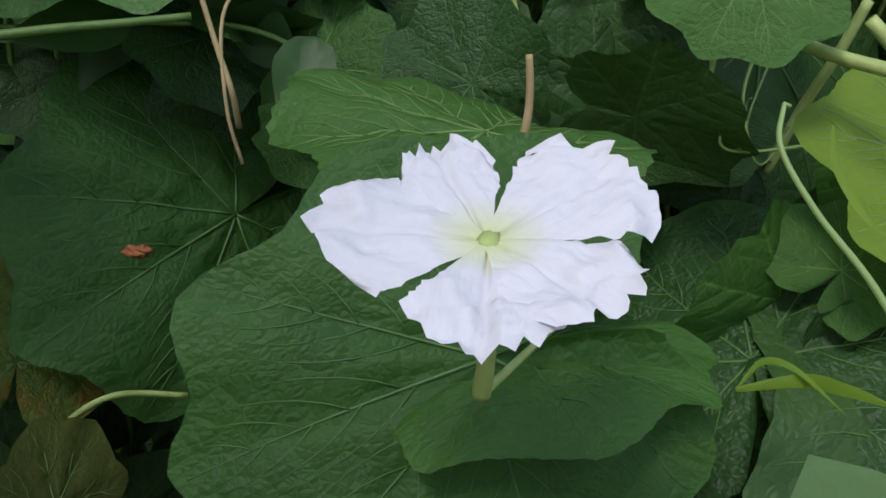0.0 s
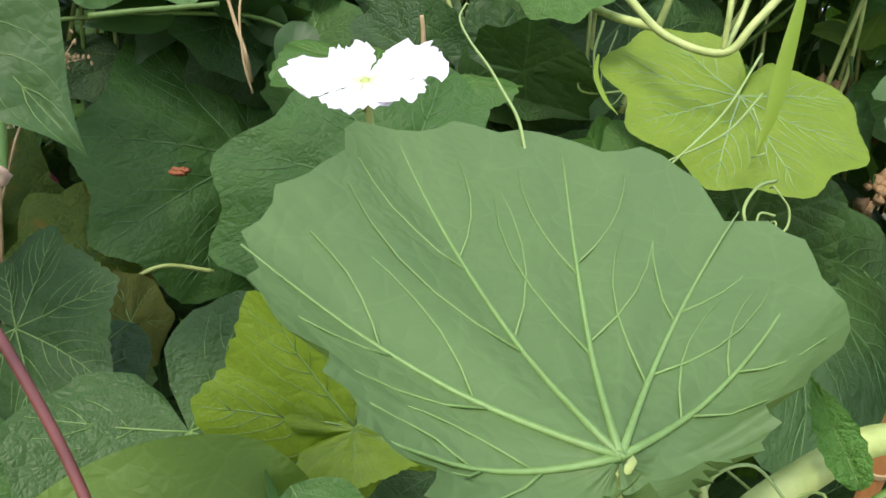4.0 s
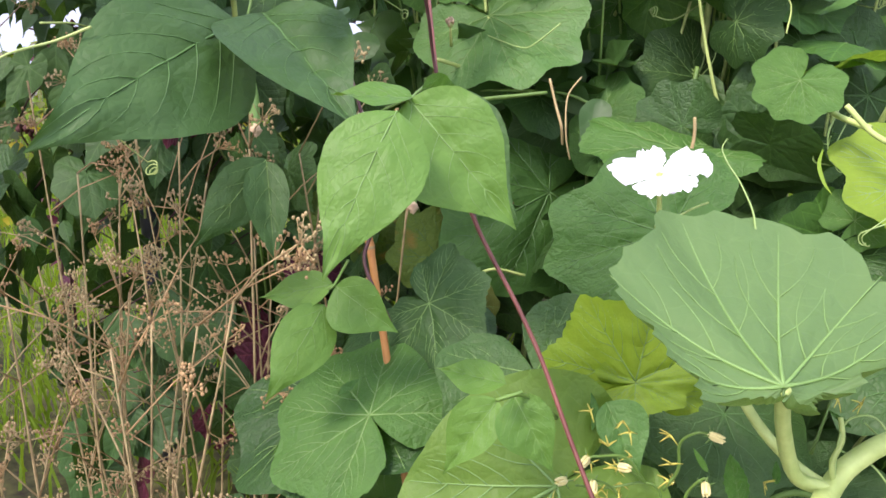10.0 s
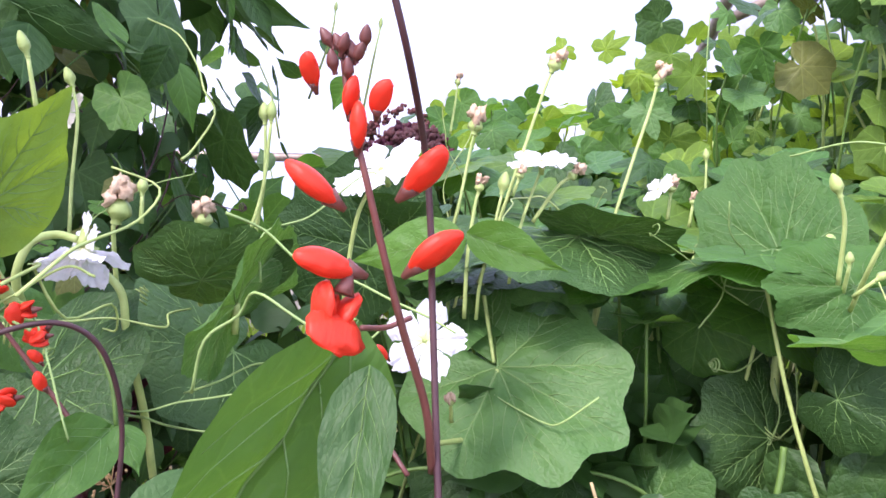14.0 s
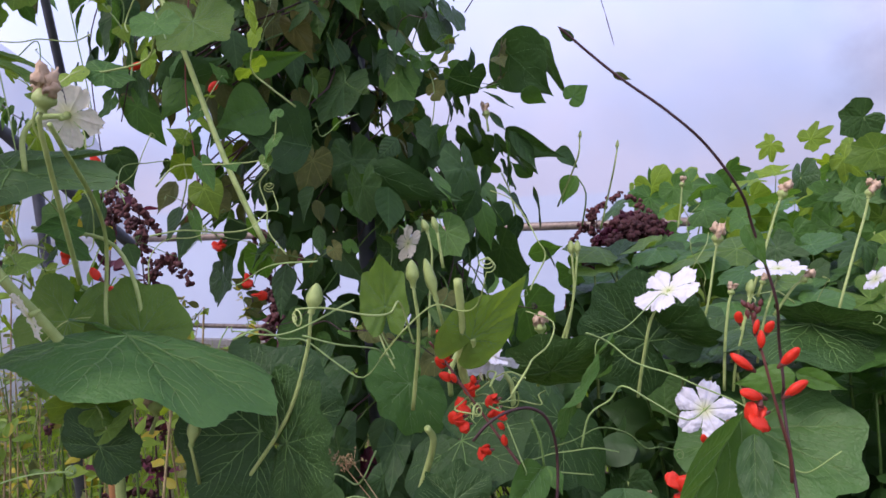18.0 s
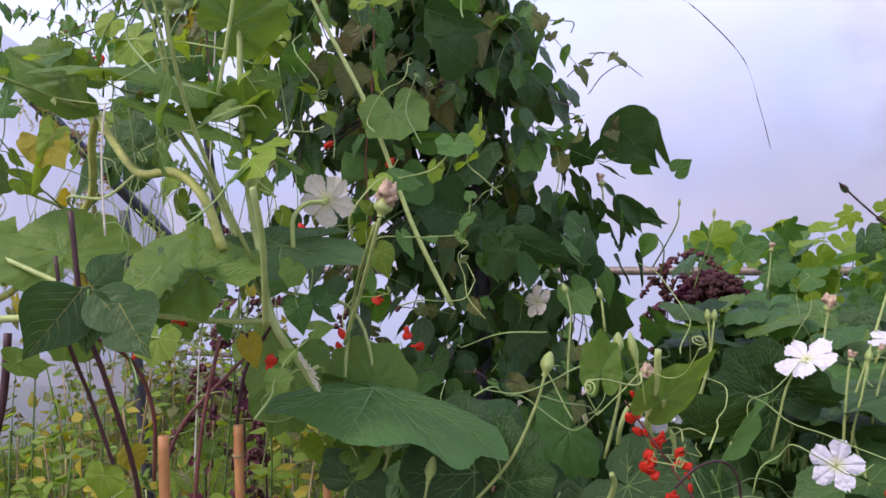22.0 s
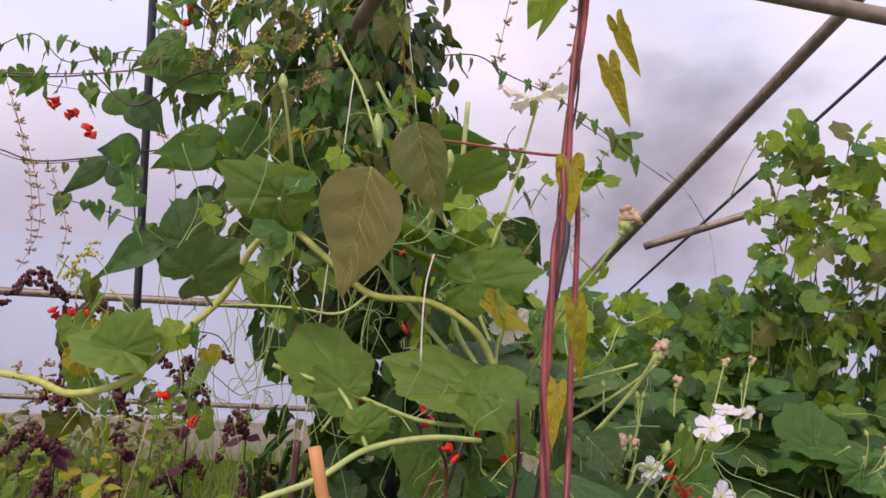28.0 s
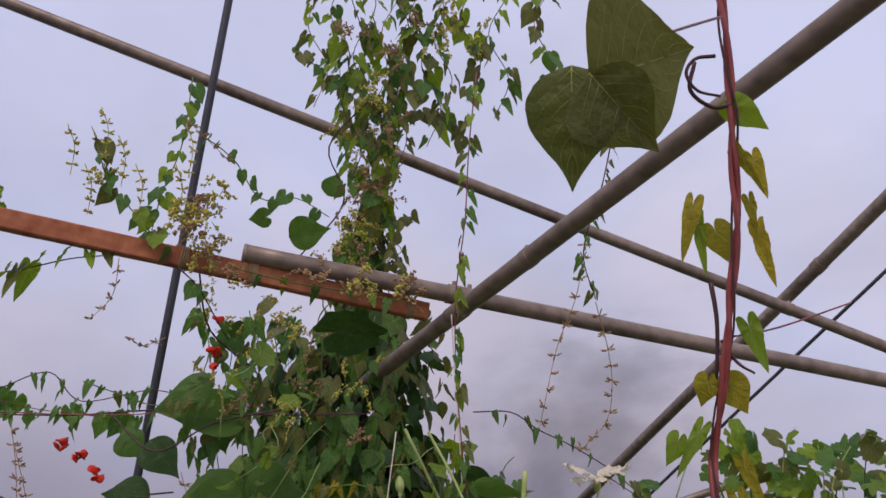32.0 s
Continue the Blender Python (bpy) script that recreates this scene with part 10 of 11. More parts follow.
strand(creeper, [(-0.974, 0.032, 3.190), (-0.935, 0.051, 3.047), (-0.982, 0.071, 2.921), (-0.932, 0.090, 2.815), (-0.959, 0.100, 2.720)], 0.022, 0.042, (GREEN, OLDGREEN, LIME, OLDGREEN,), "arrow", 98, 0.0012, STEM_WINE)
strand(creeper, [(-0.909, 0.021, 3.231), (-0.871, 0.041, 3.087), (-0.919, 0.061, 2.961), (-0.869, 0.079, 2.855), (-0.898, 0.090, 2.759)], 0.022, 0.042, (GREEN, OLDGREEN, LIME, OLDGREEN,), "heart", 99, 0.0012, STEM_DARK)
strand(creeper, [(-1.267, 0.013, 3.201), (-1.223, 0.033, 3.057), (-1.267, 0.053, 2.932), (-1.214, 0.072, 2.826), (-1.238, 0.083, 2.730)], 0.022, 0.042, (GREEN, OLDGREEN, LIME, OLDGREEN,), "arrow", 100, 0.0012, STEM_WINE)
strand(creeper, [(-0.842, 0.036, 3.197), (-0.805, 0.056, 3.053), (-0.853, 0.076, 2.928), (-0.804, 0.094, 2.822), (-0.833, 0.104, 2.726)], 0.022, 0.042, (GREEN, OLDGREEN, LIME, OLDGREEN,), "arrow", 101, 0.0012, STEM_DARK)
strand(creeper, [(-0.736, 0.031, 3.227), (-0.701, 0.051, 3.083), (-0.750, 0.071, 2.957), (-0.703, 0.089, 2.851), (-0.733, 0.099, 2.755)], 0.022, 0.042, (GREEN, OLDGREEN, LIME, OLDGREEN,), "heart", 102, 0.0012, STEM_WINE)
florets(creeper, (-1.010, 0.019, 2.914), 0.04, 90, SEED_BROWN, 120)
florets(creeper, (-0.971, 0.033, 2.881), 0.04, 90, SEED_YELLOW, 121)
florets(creeper, (-1.058, 0.038, 2.853), 0.04, 90, SEED_BROWN, 122)
florets(creeper, (-1.118, 0.061, 2.778), 0.04, 90, SEED_YELLOW, 123)
florets(creeper, (-1.077, 0.096, 2.685), 0.04, 90, SEED_BROWN, 124)
florets(creeper, (-0.884, 0.036, 2.885), 0.04, 90, SEED_YELLOW, 125)
florets(creeper, (-1.160, 0.023, 2.883), 0.04, 90, SEED_BROWN, 126)
florets(creeper, (-0.936, 0.014, 2.942), 0.04, 90, SEED_YELLOW, 127)
florets(creeper, (-1.098, 0.136, 2.565), 0.04, 90, SEED_BROWN, 128)
florets(creeper, (-1.120, 0.164, 2.481), 0.04, 90, SEED_YELLOW, 129)
florets(creeper, (-1.122, -0.194, 2.261), 0.04, 90, SEED_BROWN, 130)
florets(creeper, (-1.300, -0.241, 2.371), 0.04, 90, SEED_YELLOW, 131)
florets(creeper, (-1.317, -0.226, 2.324), 0.04, 90, SEED_BROWN, 132)
florets(creeper, (-1.327, -0.232, 2.342), 0.04, 90, SEED_YELLOW, 133)
florets(creeper, (-1.276, -0.202, 2.263), 0.04, 90, SEED_BROWN, 134)
florets(creeper, (-1.054, -0.189, 2.256), 0.04, 90, SEED_YELLOW, 135)
florets(creeper, (-0.977, -0.183, 2.250), 0.04, 90, SEED_BROWN, 136)
seed_strand(creeper, [(-1.569, -0.282, 2.481), (-1.556, -0.269, 2.445), (-1.562, -0.253, 2.398)], 0.016, 0.01, SEED_YELLOW, 150)
seed_strand(creeper, [(-1.512, -0.290, 2.511), (-1.499, -0.277, 2.475), (-1.505, -0.261, 2.429)], 0.016, 0.01, SEED_YELLOW, 151)
seed_strand(creeper, [(-1.481, -0.273, 2.467), (-1.468, -0.260, 2.431), (-1.474, -0.244, 2.384)], 0.016, 0.01, SEED_YELLOW, 152)
seed_strand(creeper, [(-1.537, -0.259, 2.418), (-1.524, -0.246, 2.382), (-1.530, -0.230, 2.336)], 0.016, 0.01, SEED_YELLOW, 153)
seed_strand(creeper, [(-1.366, -0.275, 2.491), (-1.353, -0.262, 2.455), (-1.359, -0.246, 2.409)], 0.016, 0.01, SEED_YELLOW, 154)
seed_strand(creeper, [(-1.382, -0.254, 2.426), (-1.369, -0.240, 2.390), (-1.375, -0.225, 2.343)], 0.016, 0.01, SEED_YELLOW, 155)
seed_strand(creeper, [(-1.450, -0.256, 2.422), (-1.437, -0.243, 2.386), (-1.443, -0.227, 2.340)], 0.016, 0.01, SEED_YELLOW, 156)
leaf(back_vine, "gourd", (0.576, 0.236, 0.863), (0.503, 0.197, 0.885), (0.51, -0.82, 0.27), 0.6, PALE, VEIN, 2, 3)
leaf(back_vine, "gourd", (0.534, 0.276, 1.071), (0.482, 0.253, 1.058), (0.29, -0.89, 0.34), 0.7, PALE, VEIN, 2, 1)
stem(back_vine, "stem", [(0.518, 0.263, 0.868), (0.521, 0.284, 0.922), (0.520, 0.288, 0.967), (0.510, 0.285, 0.998)], 0.0034, 0.003, STEM)
strand(creeper, [(-1.712, 0.295, 1.622), (-1.655, 0.351, 1.535), (-1.700, 0.311, 1.440), (-1.650, 0.361, 1.325), (-1.690, 0.325, 1.216)], 0.035, 0.045, (YELLOW, LIGHT, OLDGREEN,), "arrow", 203, 0.0014, STEM)
strand(creeper, [(-1.583, 0.058, 1.656), (-1.534, 0.107, 1.580), (-1.573, 0.072, 1.498), (-1.529, 0.115, 1.398), (-1.565, 0.085, 1.304)], 0.035, 0.045, (YELLOW, LIGHT, OLDGREEN,), "angled", 206, 0.0014, STEM)
strand(creeper, [(-1.629, 0.196, 1.590), (-1.576, 0.248, 1.509), (-1.618, 0.210, 1.420), (-1.570, 0.257, 1.313), (-1.608, 0.224, 1.211)], 0.035, 0.045, (LIGHT, GREEN, LIME,), "arrow", 207, 0.0014, STRAW)
strand(creeper, [(-2.133, 0.075, 1.739), (-2.072, 0.134, 1.646), (-2.121, 0.091, 1.545), (-2.067, 0.145, 1.422), (-2.110, 0.107, 1.306)], 0.035, 0.045, (YELLOW, LIGHT, OLDGREEN,), "arrow", 209, 0.0014, STEM)
strand(creeper, [(-1.590, 0.257, 1.585), (-1.512, 0.273, 1.515), (-1.557, 0.265, 1.437), (-1.485, 0.280, 1.367)], 0.04, 0.045, (LIGHT, OLDGREEN,), "heart", 242, 0.0014, STEM)
strand(creeper, [(-1.508, 0.396, 1.492), (-1.424, 0.413, 1.417), (-1.472, 0.404, 1.334), (-1.395, 0.420, 1.258)], 0.04, 0.045, (YELLOW, LIGHT,), "angled", 243, 0.0014, STEM_GREEN)
strand(creeper, [(-1.216, 0.082, 1.744), (-1.149, 0.095, 1.683), (-1.187, 0.089, 1.616), (-1.125, 0.101, 1.555)], 0.04, 0.045, (LIGHT, GREEN, LIME,), "heart", 244, 0.0014, STEM)


def thicket(name, label, box, count, kinds, mats, sizes, seed, fine=0, face=(0, -0.8, 0.5), vein=None, wide=(0.75, 1.1), stalk=True):
    """A plant that fills a volume with leaves on stalks; box is two corners."""
    rng = random.Random(seed)
    a, b = box
    pl = thing(name, ((a[0] + b[0]) / 2, (a[1] + b[1]) / 2, 0), label, "vine")
    for i in range(count):
        p = Vector([rng.uniform(a[j], b[j]) for j in range(3)])
        s = rng.uniform(*sizes)
        n = Vector((rng.gauss(face[0], 0.45), rng.gauss(face[1], 0.35), rng.gauss(face[2], 0.4)))
        y = Vector((rng.gauss(0, 0.8), rng.gauss(-0.2, 0.5), rng.gauss(-0.45, 0.6))).normalized() * s
        leaf(pl, rng.choice(kinds), p, p + y, n, rng.uniform(*wide), rng.choice(mats), vein or VEIN_DARK, fine, rng.randrange(6))
        if stalk and i % 3 == 0:
            q = Vector((p.x + rng.gauss(0, 0.05), p.y + rng.uniform(0.02, 0.12), max(0.05, p.z - rng.uniform(0.12, 0.35))))
            stem(pl, "stalk", [q, (q + p) / 2 + Vector((rng.gauss(0, 0.02), 0, 0.02)), p], 0.0028, 0.0020, STEM if i % 2 else STEM_GREEN, "", 6, 0.0, 3)
    return pl


def canopy(label, box, count, mats, sizes, seed):
    """Leaves held level on upright pale stalks, like a low roof over the bed."""
    rng = random.Random(seed)
    a, b = box
    pl = thing("gourd_vine", ((a[0] + b[0]) / 2, (a[1] + b[1]) / 2, 0), label, "vine")
    for i in range(count):
        p = Vector([rng.uniform(a[j], b[j]) for j in range(3)])
        s = rng.uniform(*sizes)
        d = rng.gauss(-1.5, 0.9)
        y = Vector((math.cos(d), math.sin(d), rng.gauss(-0.15, 0.18))).normalized() * s
        leaf(pl, rng.choice(("gourd", "angled")), p, p + y, Vector((rng.gauss(0, 0.22), rng.gauss(-0.22, 0.22), 1)), rng.uniform(0.85, 1.1), rng.choice(mats), VEIN, 0, rng.randrange(6))
        foot = Vector((p.x + rng.gauss(0, 0.05), p.y + rng.uniform(0.0, 0.10), p.z - rng.uniform(0.22, 0.42)))
        stem(pl, "stalk", [foot, foot.lerp(p, 0.55) + Vector((rng.gauss(0, 0.014), rng.gauss(0, 0.014), 0)), p], 0.0030, 0.0020, STEM if i % 4 else STEM_GREEN, "", 6, 0.0, 4)
    return pl


# the bed's leaves, front to back
canopy("gourd leaves held level on pale stalks over the bed", ((-0.45, 0.80, 1.17), (0.32, 1.20, 1.27)), 46, (DEEP_SHADED, GREEN, MID), (0.06, 0.10), 31)
canopy("gourd leaves held level on pale stalks behind the flowers", ((-0.80, 1.15, 1.22), (0.30, 1.75, 1.35)), 60, (GREEN, MID, LIGHT, DEEP_SHADED), (0.06, 0.10), 32)
canopy("gourd leaves held level on pale stalks beside the flowers", ((0.25, 0.75, 1.05), (0.80, 1.25, 1.22)), 34, (GREEN, MID, LIGHT), (0.06, 0.09), 33)
thicket("gourd_vine", "shaded gourd leaves filling the bed", ((-0.42, 0.72, 0.25), (0.30, 1.00, 1.02)), 80, ("gourd", "angled"), (DEEP_SHADED, DEEP_SHADED, DEEP_SHADED, DEEP_SHADED), (0.06, 0.10), 3, 0)
thicket("gourd_vine", "shaded gourd leaves filling the bed", ((0.30, 0.62, 0.20), (0.95, 1.05, 0.98)), 80, ("gourd", "angled"), (DEEP_SHADED, DEEP_SHADED, GREEN, DEEP_SHADED), (0.06, 0.10), 4, 0)
thicket("gourd_vine", "shaded gourd leaves low in the bed", ((-0.30, 0.40, 0.10), (0.75, 0.75, 0.62)), 80, ("gourd", "angled"), (DEEP_SHADED, GREEN, SPOTTED), (0.06, 0.10), 5, 0)
thicket("gourd_vine", "shaded gourd leaves at the end of the bed", ((0.45, 0.85, 0.85), (1.15, 1.35, 1.30)), 110, ("gourd", "angled"), (DEEP_SHADED, GREEN, LIGHT, DEEP_SHADED), (0.06, 0.10), 15, 0)
thicket("gourd_vine", "shaded gourd leaves beside the dry stalks", ((-0.95, 0.60, 0.10), (-0.35, 1.00, 1.02)), 70, ("gourd", "angled"), (DEEP_SHADED, DEEP_SHADED, PURPLE_LEAF), (0.06, 0.10), 6, 0)
thicket("gourd_vine", "gourd leaves in the middle of the bed", ((-0.60, 0.95, 0.80), (0.35, 1.35, 1.20)), 80, ("gourd", "angled"), (DEEP_SHADED, GREEN, GREEN, MID), (0.06, 0.095), 7, 0)
thicket("gourd_vine", "gourd leaves at the back of the bed", ((-0.95, 1.35, 0.80), (0.40, 1.80, 1.36)), 140, ("gourd", "angled", "lobed"), (GREEN, GREEN, DEEP_SHADED, LIME), (0.06, 0.10), 8, 0, (0, -0.6, 0.8))
thicket("hop_vine", "bright lobed hop leaves behind the bed", ((-1.15, 1.9, 0.95), (0.55, 2.7, 1.50)), 230, ("lobed", "gourd", "angled"), (GREEN, LIME, GREEN, DEEP_SHADED), (0.06, 0.10), 9, 0, (0, -0.6, 0.7))
thicket("hop_vine", "climbing hop with lobed leaves on the tunnel side", ((-0.25, 1.45, 1.15), (0.75, 2.0, 1.66)), 270, ("lobed", "angled"), (LIGHT, DEEP_SHADED, MID, GREEN), (0.04, 0.075), 10, 0, (0, -0.8, 0.4))
thicket("hop_vine", "climbing hop with lobed leaves on the tunnel side", ((0.02, 1.40, 1.50), (0.85, 1.80, 2.25)), 300, ("lobed", "angled"), (LIGHT, LIME, GREEN, OLDGREEN), (0.04, 0.075), 11, 0, (0, -0.8, 0.4))
thicket("hop_vine", "climbing hop with lobed leaves on the tunnel side", ((-0.45, 1.6, 1.30), (0.3, 2.2, 1.60)), 90, ("lobed",), (GREEN, LIME, LIME), (0.05, 0.085), 12, 0, (0, -0.8, 0.4))


thicket("bean_vine", "dark shaded bean leaves behind the column", ((-1.55, 1.15, 1.0), (-0.95, 1.75, 1.60)), 40, ("bean", "bean"), (BEAN_SHADED, BEAN_SHADED, BEAN), (0.08, 0.12), 14, 0, (0.3, -0.9, 0.2))
thicket("hop_vine", "bright hedge of hop leaves by the far side", ((-1.5, 2.6, 0.9), (0.6, 3.6, 1.56)), 190, ("lobed", "gourd"), (GREEN, LIME, GREEN), (0.08, 0.12), 13, 0, (0, -0.6, 0.7))


def fill_column(pl, centre, radius, z0, z1, count, seed, kinds, mats, sizes, taper=0.55):
    """Leaves hung round an upright, facing outwards."""
    rng = random.Random(seed)
    for i in range(count):
        a, z = rng.uniform(0, 2 * math.pi), rng.uniform(z0, z1)
        r = radius * math.sqrt(rng.uniform(0.35, 1.15)) * max(0.3, 1 - taper * max(0, z - 1.5) / 0.7)
        out = Vector((math.cos(a), math.sin(a), 0))
        p = Vector((centre[0], centre[1], z)) + out * r
        s = rng.uniform(*sizes)
        tip = p + (out * 0.35 + Vector((rng.gauss(0, 0.4), rng.gauss(0, 0.4), -1))).normalized() * s
        leaf(pl, rng.choice(kinds), p, tip, out + Vector((rng.gauss(0, 0.4), rng.gauss(0, 0.4), rng.gauss(0.45, 0.3))), rng.uniform(0.6, 0.95), rng.choice(mats), VEIN_DARK, 0, rng.randrange(4))
    for i in range(12):
        a = rng.uniform(0, 6.28)
        pts = [(centre[0] + math.cos(a + 2.2 * t) * radius * (0.75 - 0.15 * t), centre[1] + math.sin(a + 2.2 * t) * radius * (0.75 - 0.15 * t), z0 + (z1 - z0) * t / 3.2) for t in (0, 0.4, 0.8, 1.2, 1.6, 2, 2.4, 2.8)]
        stem(pl, "stem", [(x + rng.gauss(0, 0.03), y + rng.gauss(0, 0.03), z) for x, y, z in pts], 0.0020, 0.0013, (STEM_DARK, STEM_DARK, STEM_GREEN)[i % 3], "", 6, 0.0, 4)


def inner_leaves(pl, spots, material, sizes, seed, droop=1.0):
    """The crowded small leaves deep inside a plant, too many to tell apart, added to block light there."""
    rng = random.Random(seed)
    geos = []
    for p in spots:
        s = rng.uniform(*sizes)
        y = Vector((rng.gauss(0, 0.7), rng.gauss(0, 0.7), -droop + rng.gauss(0, 0.5))).normalized() * s
        m = leaf_matrix(Vector(p), Vector(p) + y, Vector((rng.gauss(0, 0.7), rng.gauss(-0.3, 0.7), rng.gauss(0.3, 0.5))), rng.uniform(0.7, 1.0))
        src = leaflet_meshes("bean", 0, rng.randrange(4))[0]
        geos.append(([m @ v.co for v in src.vertices], [tuple(q.vertices) for q in src.polygons]))
    ob = child("inner_leaves", mesh_of("inner_leaves", *join(geos), material), pl, Matrix(), "crowded shaded leaves deep inside")
    ob["kind"] = "stuff"
    return ob


def column_spots(centre, radius, z0, z1, count, seed):
    rng = random.Random(seed)
    out = []
    for i in range(count):
        a, r, z = rng.uniform(0, 6.283), radius * math.sqrt(rng.random()), rng.uniform(z0, z1)
        out.append((centre[0] + math.cos(a) * r, centre[1] + math.sin(a) * r, z))
    return out


fill_column(column_bean, (-1.06, 0.86), 0.35, 0.70, 2.05, 340, 21, ("bean", "bean", "bean", "angled"), (BEAN_SHADED, BEAN, BEAN_SHADED, DEEP_SHADED, BEAN_SHADED), (0.05, 0.105), 0.85)
inner_leaves(column_bean, column_spots((-1.06, 0.88), 0.22, 0.6, 1.62, 420, 71), BEAN_SHADED, (0.05, 0.09), 72)
creeper_top = thing("bean_vine", (-1.0, 0.7, 0), "bean vine climbing past the crop bar", "vine")
fill_column(creeper_top, (-1.19, 0.72), 0.27, 1.45, 2.50, 220, 22, ("heart", "bean", "bean"), (BEAN_SHADED, OLDGREEN, BEAN, LIGHT, OLDGREEN), (0.045, 0.085))
inner_leaves(creeper_top, column_spots((-1.17, 0.76), 0.16, 1.45, 2.36, 380, 73), BEAN_SHADED, (0.04, 0.08), 74)
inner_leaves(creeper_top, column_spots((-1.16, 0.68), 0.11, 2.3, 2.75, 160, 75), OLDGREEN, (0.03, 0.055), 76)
fill_column(creeper_top, (-1.23, 0.70), 0.31, 1.72, 2.40, 330, 25, ("heart", "bean", "bean"), (BEAN_SHADED, OLDGREEN, OLD, LIGHT, OLDGREEN), (0.04, 0.085), 0.05)
inner_leaves(creeper_top, column_spots((-1.21, 0.74), 0.24, 1.72, 2.36, 560, 77), BEAN_SHADED, (0.045, 0.08), 78)
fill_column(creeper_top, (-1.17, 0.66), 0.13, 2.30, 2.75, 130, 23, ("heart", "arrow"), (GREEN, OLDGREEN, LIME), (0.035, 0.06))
creeper_low = thing("bean_vine", (-1.0, 0.9, 0), "dark shaded bean leaves at the foot of the column", "vine")
fill_column(creeper_low, (-1.02, 0.95), 0.45, 0.15, 1.2, 240, 24, ("bean", "heart", "gourd"), (BEAN_SHADED, BEAN_SHADED, DEEP_SHADED), (0.07, 0.12))
post = pipe("post", (-1.08, 0.86, 0), (-1.07, 0.83, 1.9), 0.02, DARK_PIPE, "dark post inside the bean column", 0.0, "post")

def tangle(pl, box, count, seed, mats, leaf_mats=(), r=0.0013):
    """Loose thin shoots and coiled tendrils that wander through a plant."""
    rng = random.Random(seed)
    a, b = box
    for i in range(count):
        p = Vector([rng.uniform(a[j], b[j]) for j in range(3)])
        pts, d = [p.copy()], Vector((rng.gauss(0, 0.5), rng.gauss(0, 0.5), rng.gauss(0.5, 0.6))).normalized()
        for k in range(rng.randrange(4, 7)):
            d = (d + Vector((rng.gauss(0, 0.45), rng.gauss(0, 0.45), rng.gauss(0, 0.4)))).normalized()
            p = p + d * rng.uniform(0.02, 0.05)
            pts.append(p.copy())
        if i % 2:
            curl(pl, pts, rng.uniform(0.5, 4), rng.uniform(0.005, 0.011), r * 0.75, rng.choice(mats))
        else:
            stem(pl, "shoot", pts, r, r * 0.6, rng.choice(mats), "", 5, 0.0, 4)
            for q in pts[2:] if leaf_mats else ():
                t = q + Vector((rng.gauss(0, 0.7), rng.gauss(0, 0.7), rng.gauss(-0.3, 0.6))).normalized() * rng.uniform(0.018, 0.042)
                leaf(pl, rng.choice(("heart", "angled")), q, t, Vector((rng.gauss(0.3, 0.4), rng.gauss(-0.6, 0.4), 0.6)), rng.uniform(0.7, 1.0), rng.choice(leaf_mats), None, 0, rng.randrange(4))


tangle(tall_vine, ((-0.95, -0.28, 1.18), (-0.52, 0.22, 1.85)), 44, 301, (STEM, TENDRIL, STEM), (LIGHT, LIME, GREEN))
tangle(tall_vine, ((-1.30, -0.25, 1.40), (-0.85, 0.30, 2.05)), 36, 302, (STEM, TENDRIL, STEM_GREEN), (LIGHT, GREEN, LIME))
tangle(column_bean, ((-1.15, 0.40, 1.25), (-0.72, 1.00, 2.10)), 40, 303, (STEM_GREEN, STEM_DARK, TENDRIL), (BEAN, OLDGREEN))
tangle(bed_vine, ((-0.45, 0.72, 1.12), (0.35, 1.05, 1.32)), 16, 304, (TENDRIL, STEM), (), 0.0012)
tangle(tall_vine, ((-0.55, 0.05, 1.10), (-0.25, 0.50, 1.38)), 24, 305, (TENDRIL, STEM), ())

# the dark depth of the bed, under its roof of leaves: filler in shade-darkened green
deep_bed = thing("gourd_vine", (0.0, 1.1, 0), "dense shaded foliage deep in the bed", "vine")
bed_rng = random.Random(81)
inner_leaves(deep_bed, [(bed_rng.uniform(-0.9, 0.75), bed_rng.uniform(0.95, 1.35), bed_rng.uniform(0.1, 1.12)) for _ in range(900)], DEEP_SHADED, (0.06, 0.11), 82, 0.6)
inner_leaves(deep_bed, [(bed_rng.uniform(-1.0, 0.6), bed_rng.uniform(1.4, 2.2), bed_rng.uniform(0.5, 1.25)) for _ in range(700)], DEEP_SHADED, (0.07, 0.12), 83, 0.6)

# A level layer of leaves added only to block light from the bed below
inner_leaves(deep_bed, [(bed_rng.uniform(-0.45, -0.02), bed_rng.uniform(0.74, 0.95), bed_rng.uniform(1.02, 1.07)) for _ in range(70)], DEEP_SHADED, (0.07, 0.10), 84, 0.1)

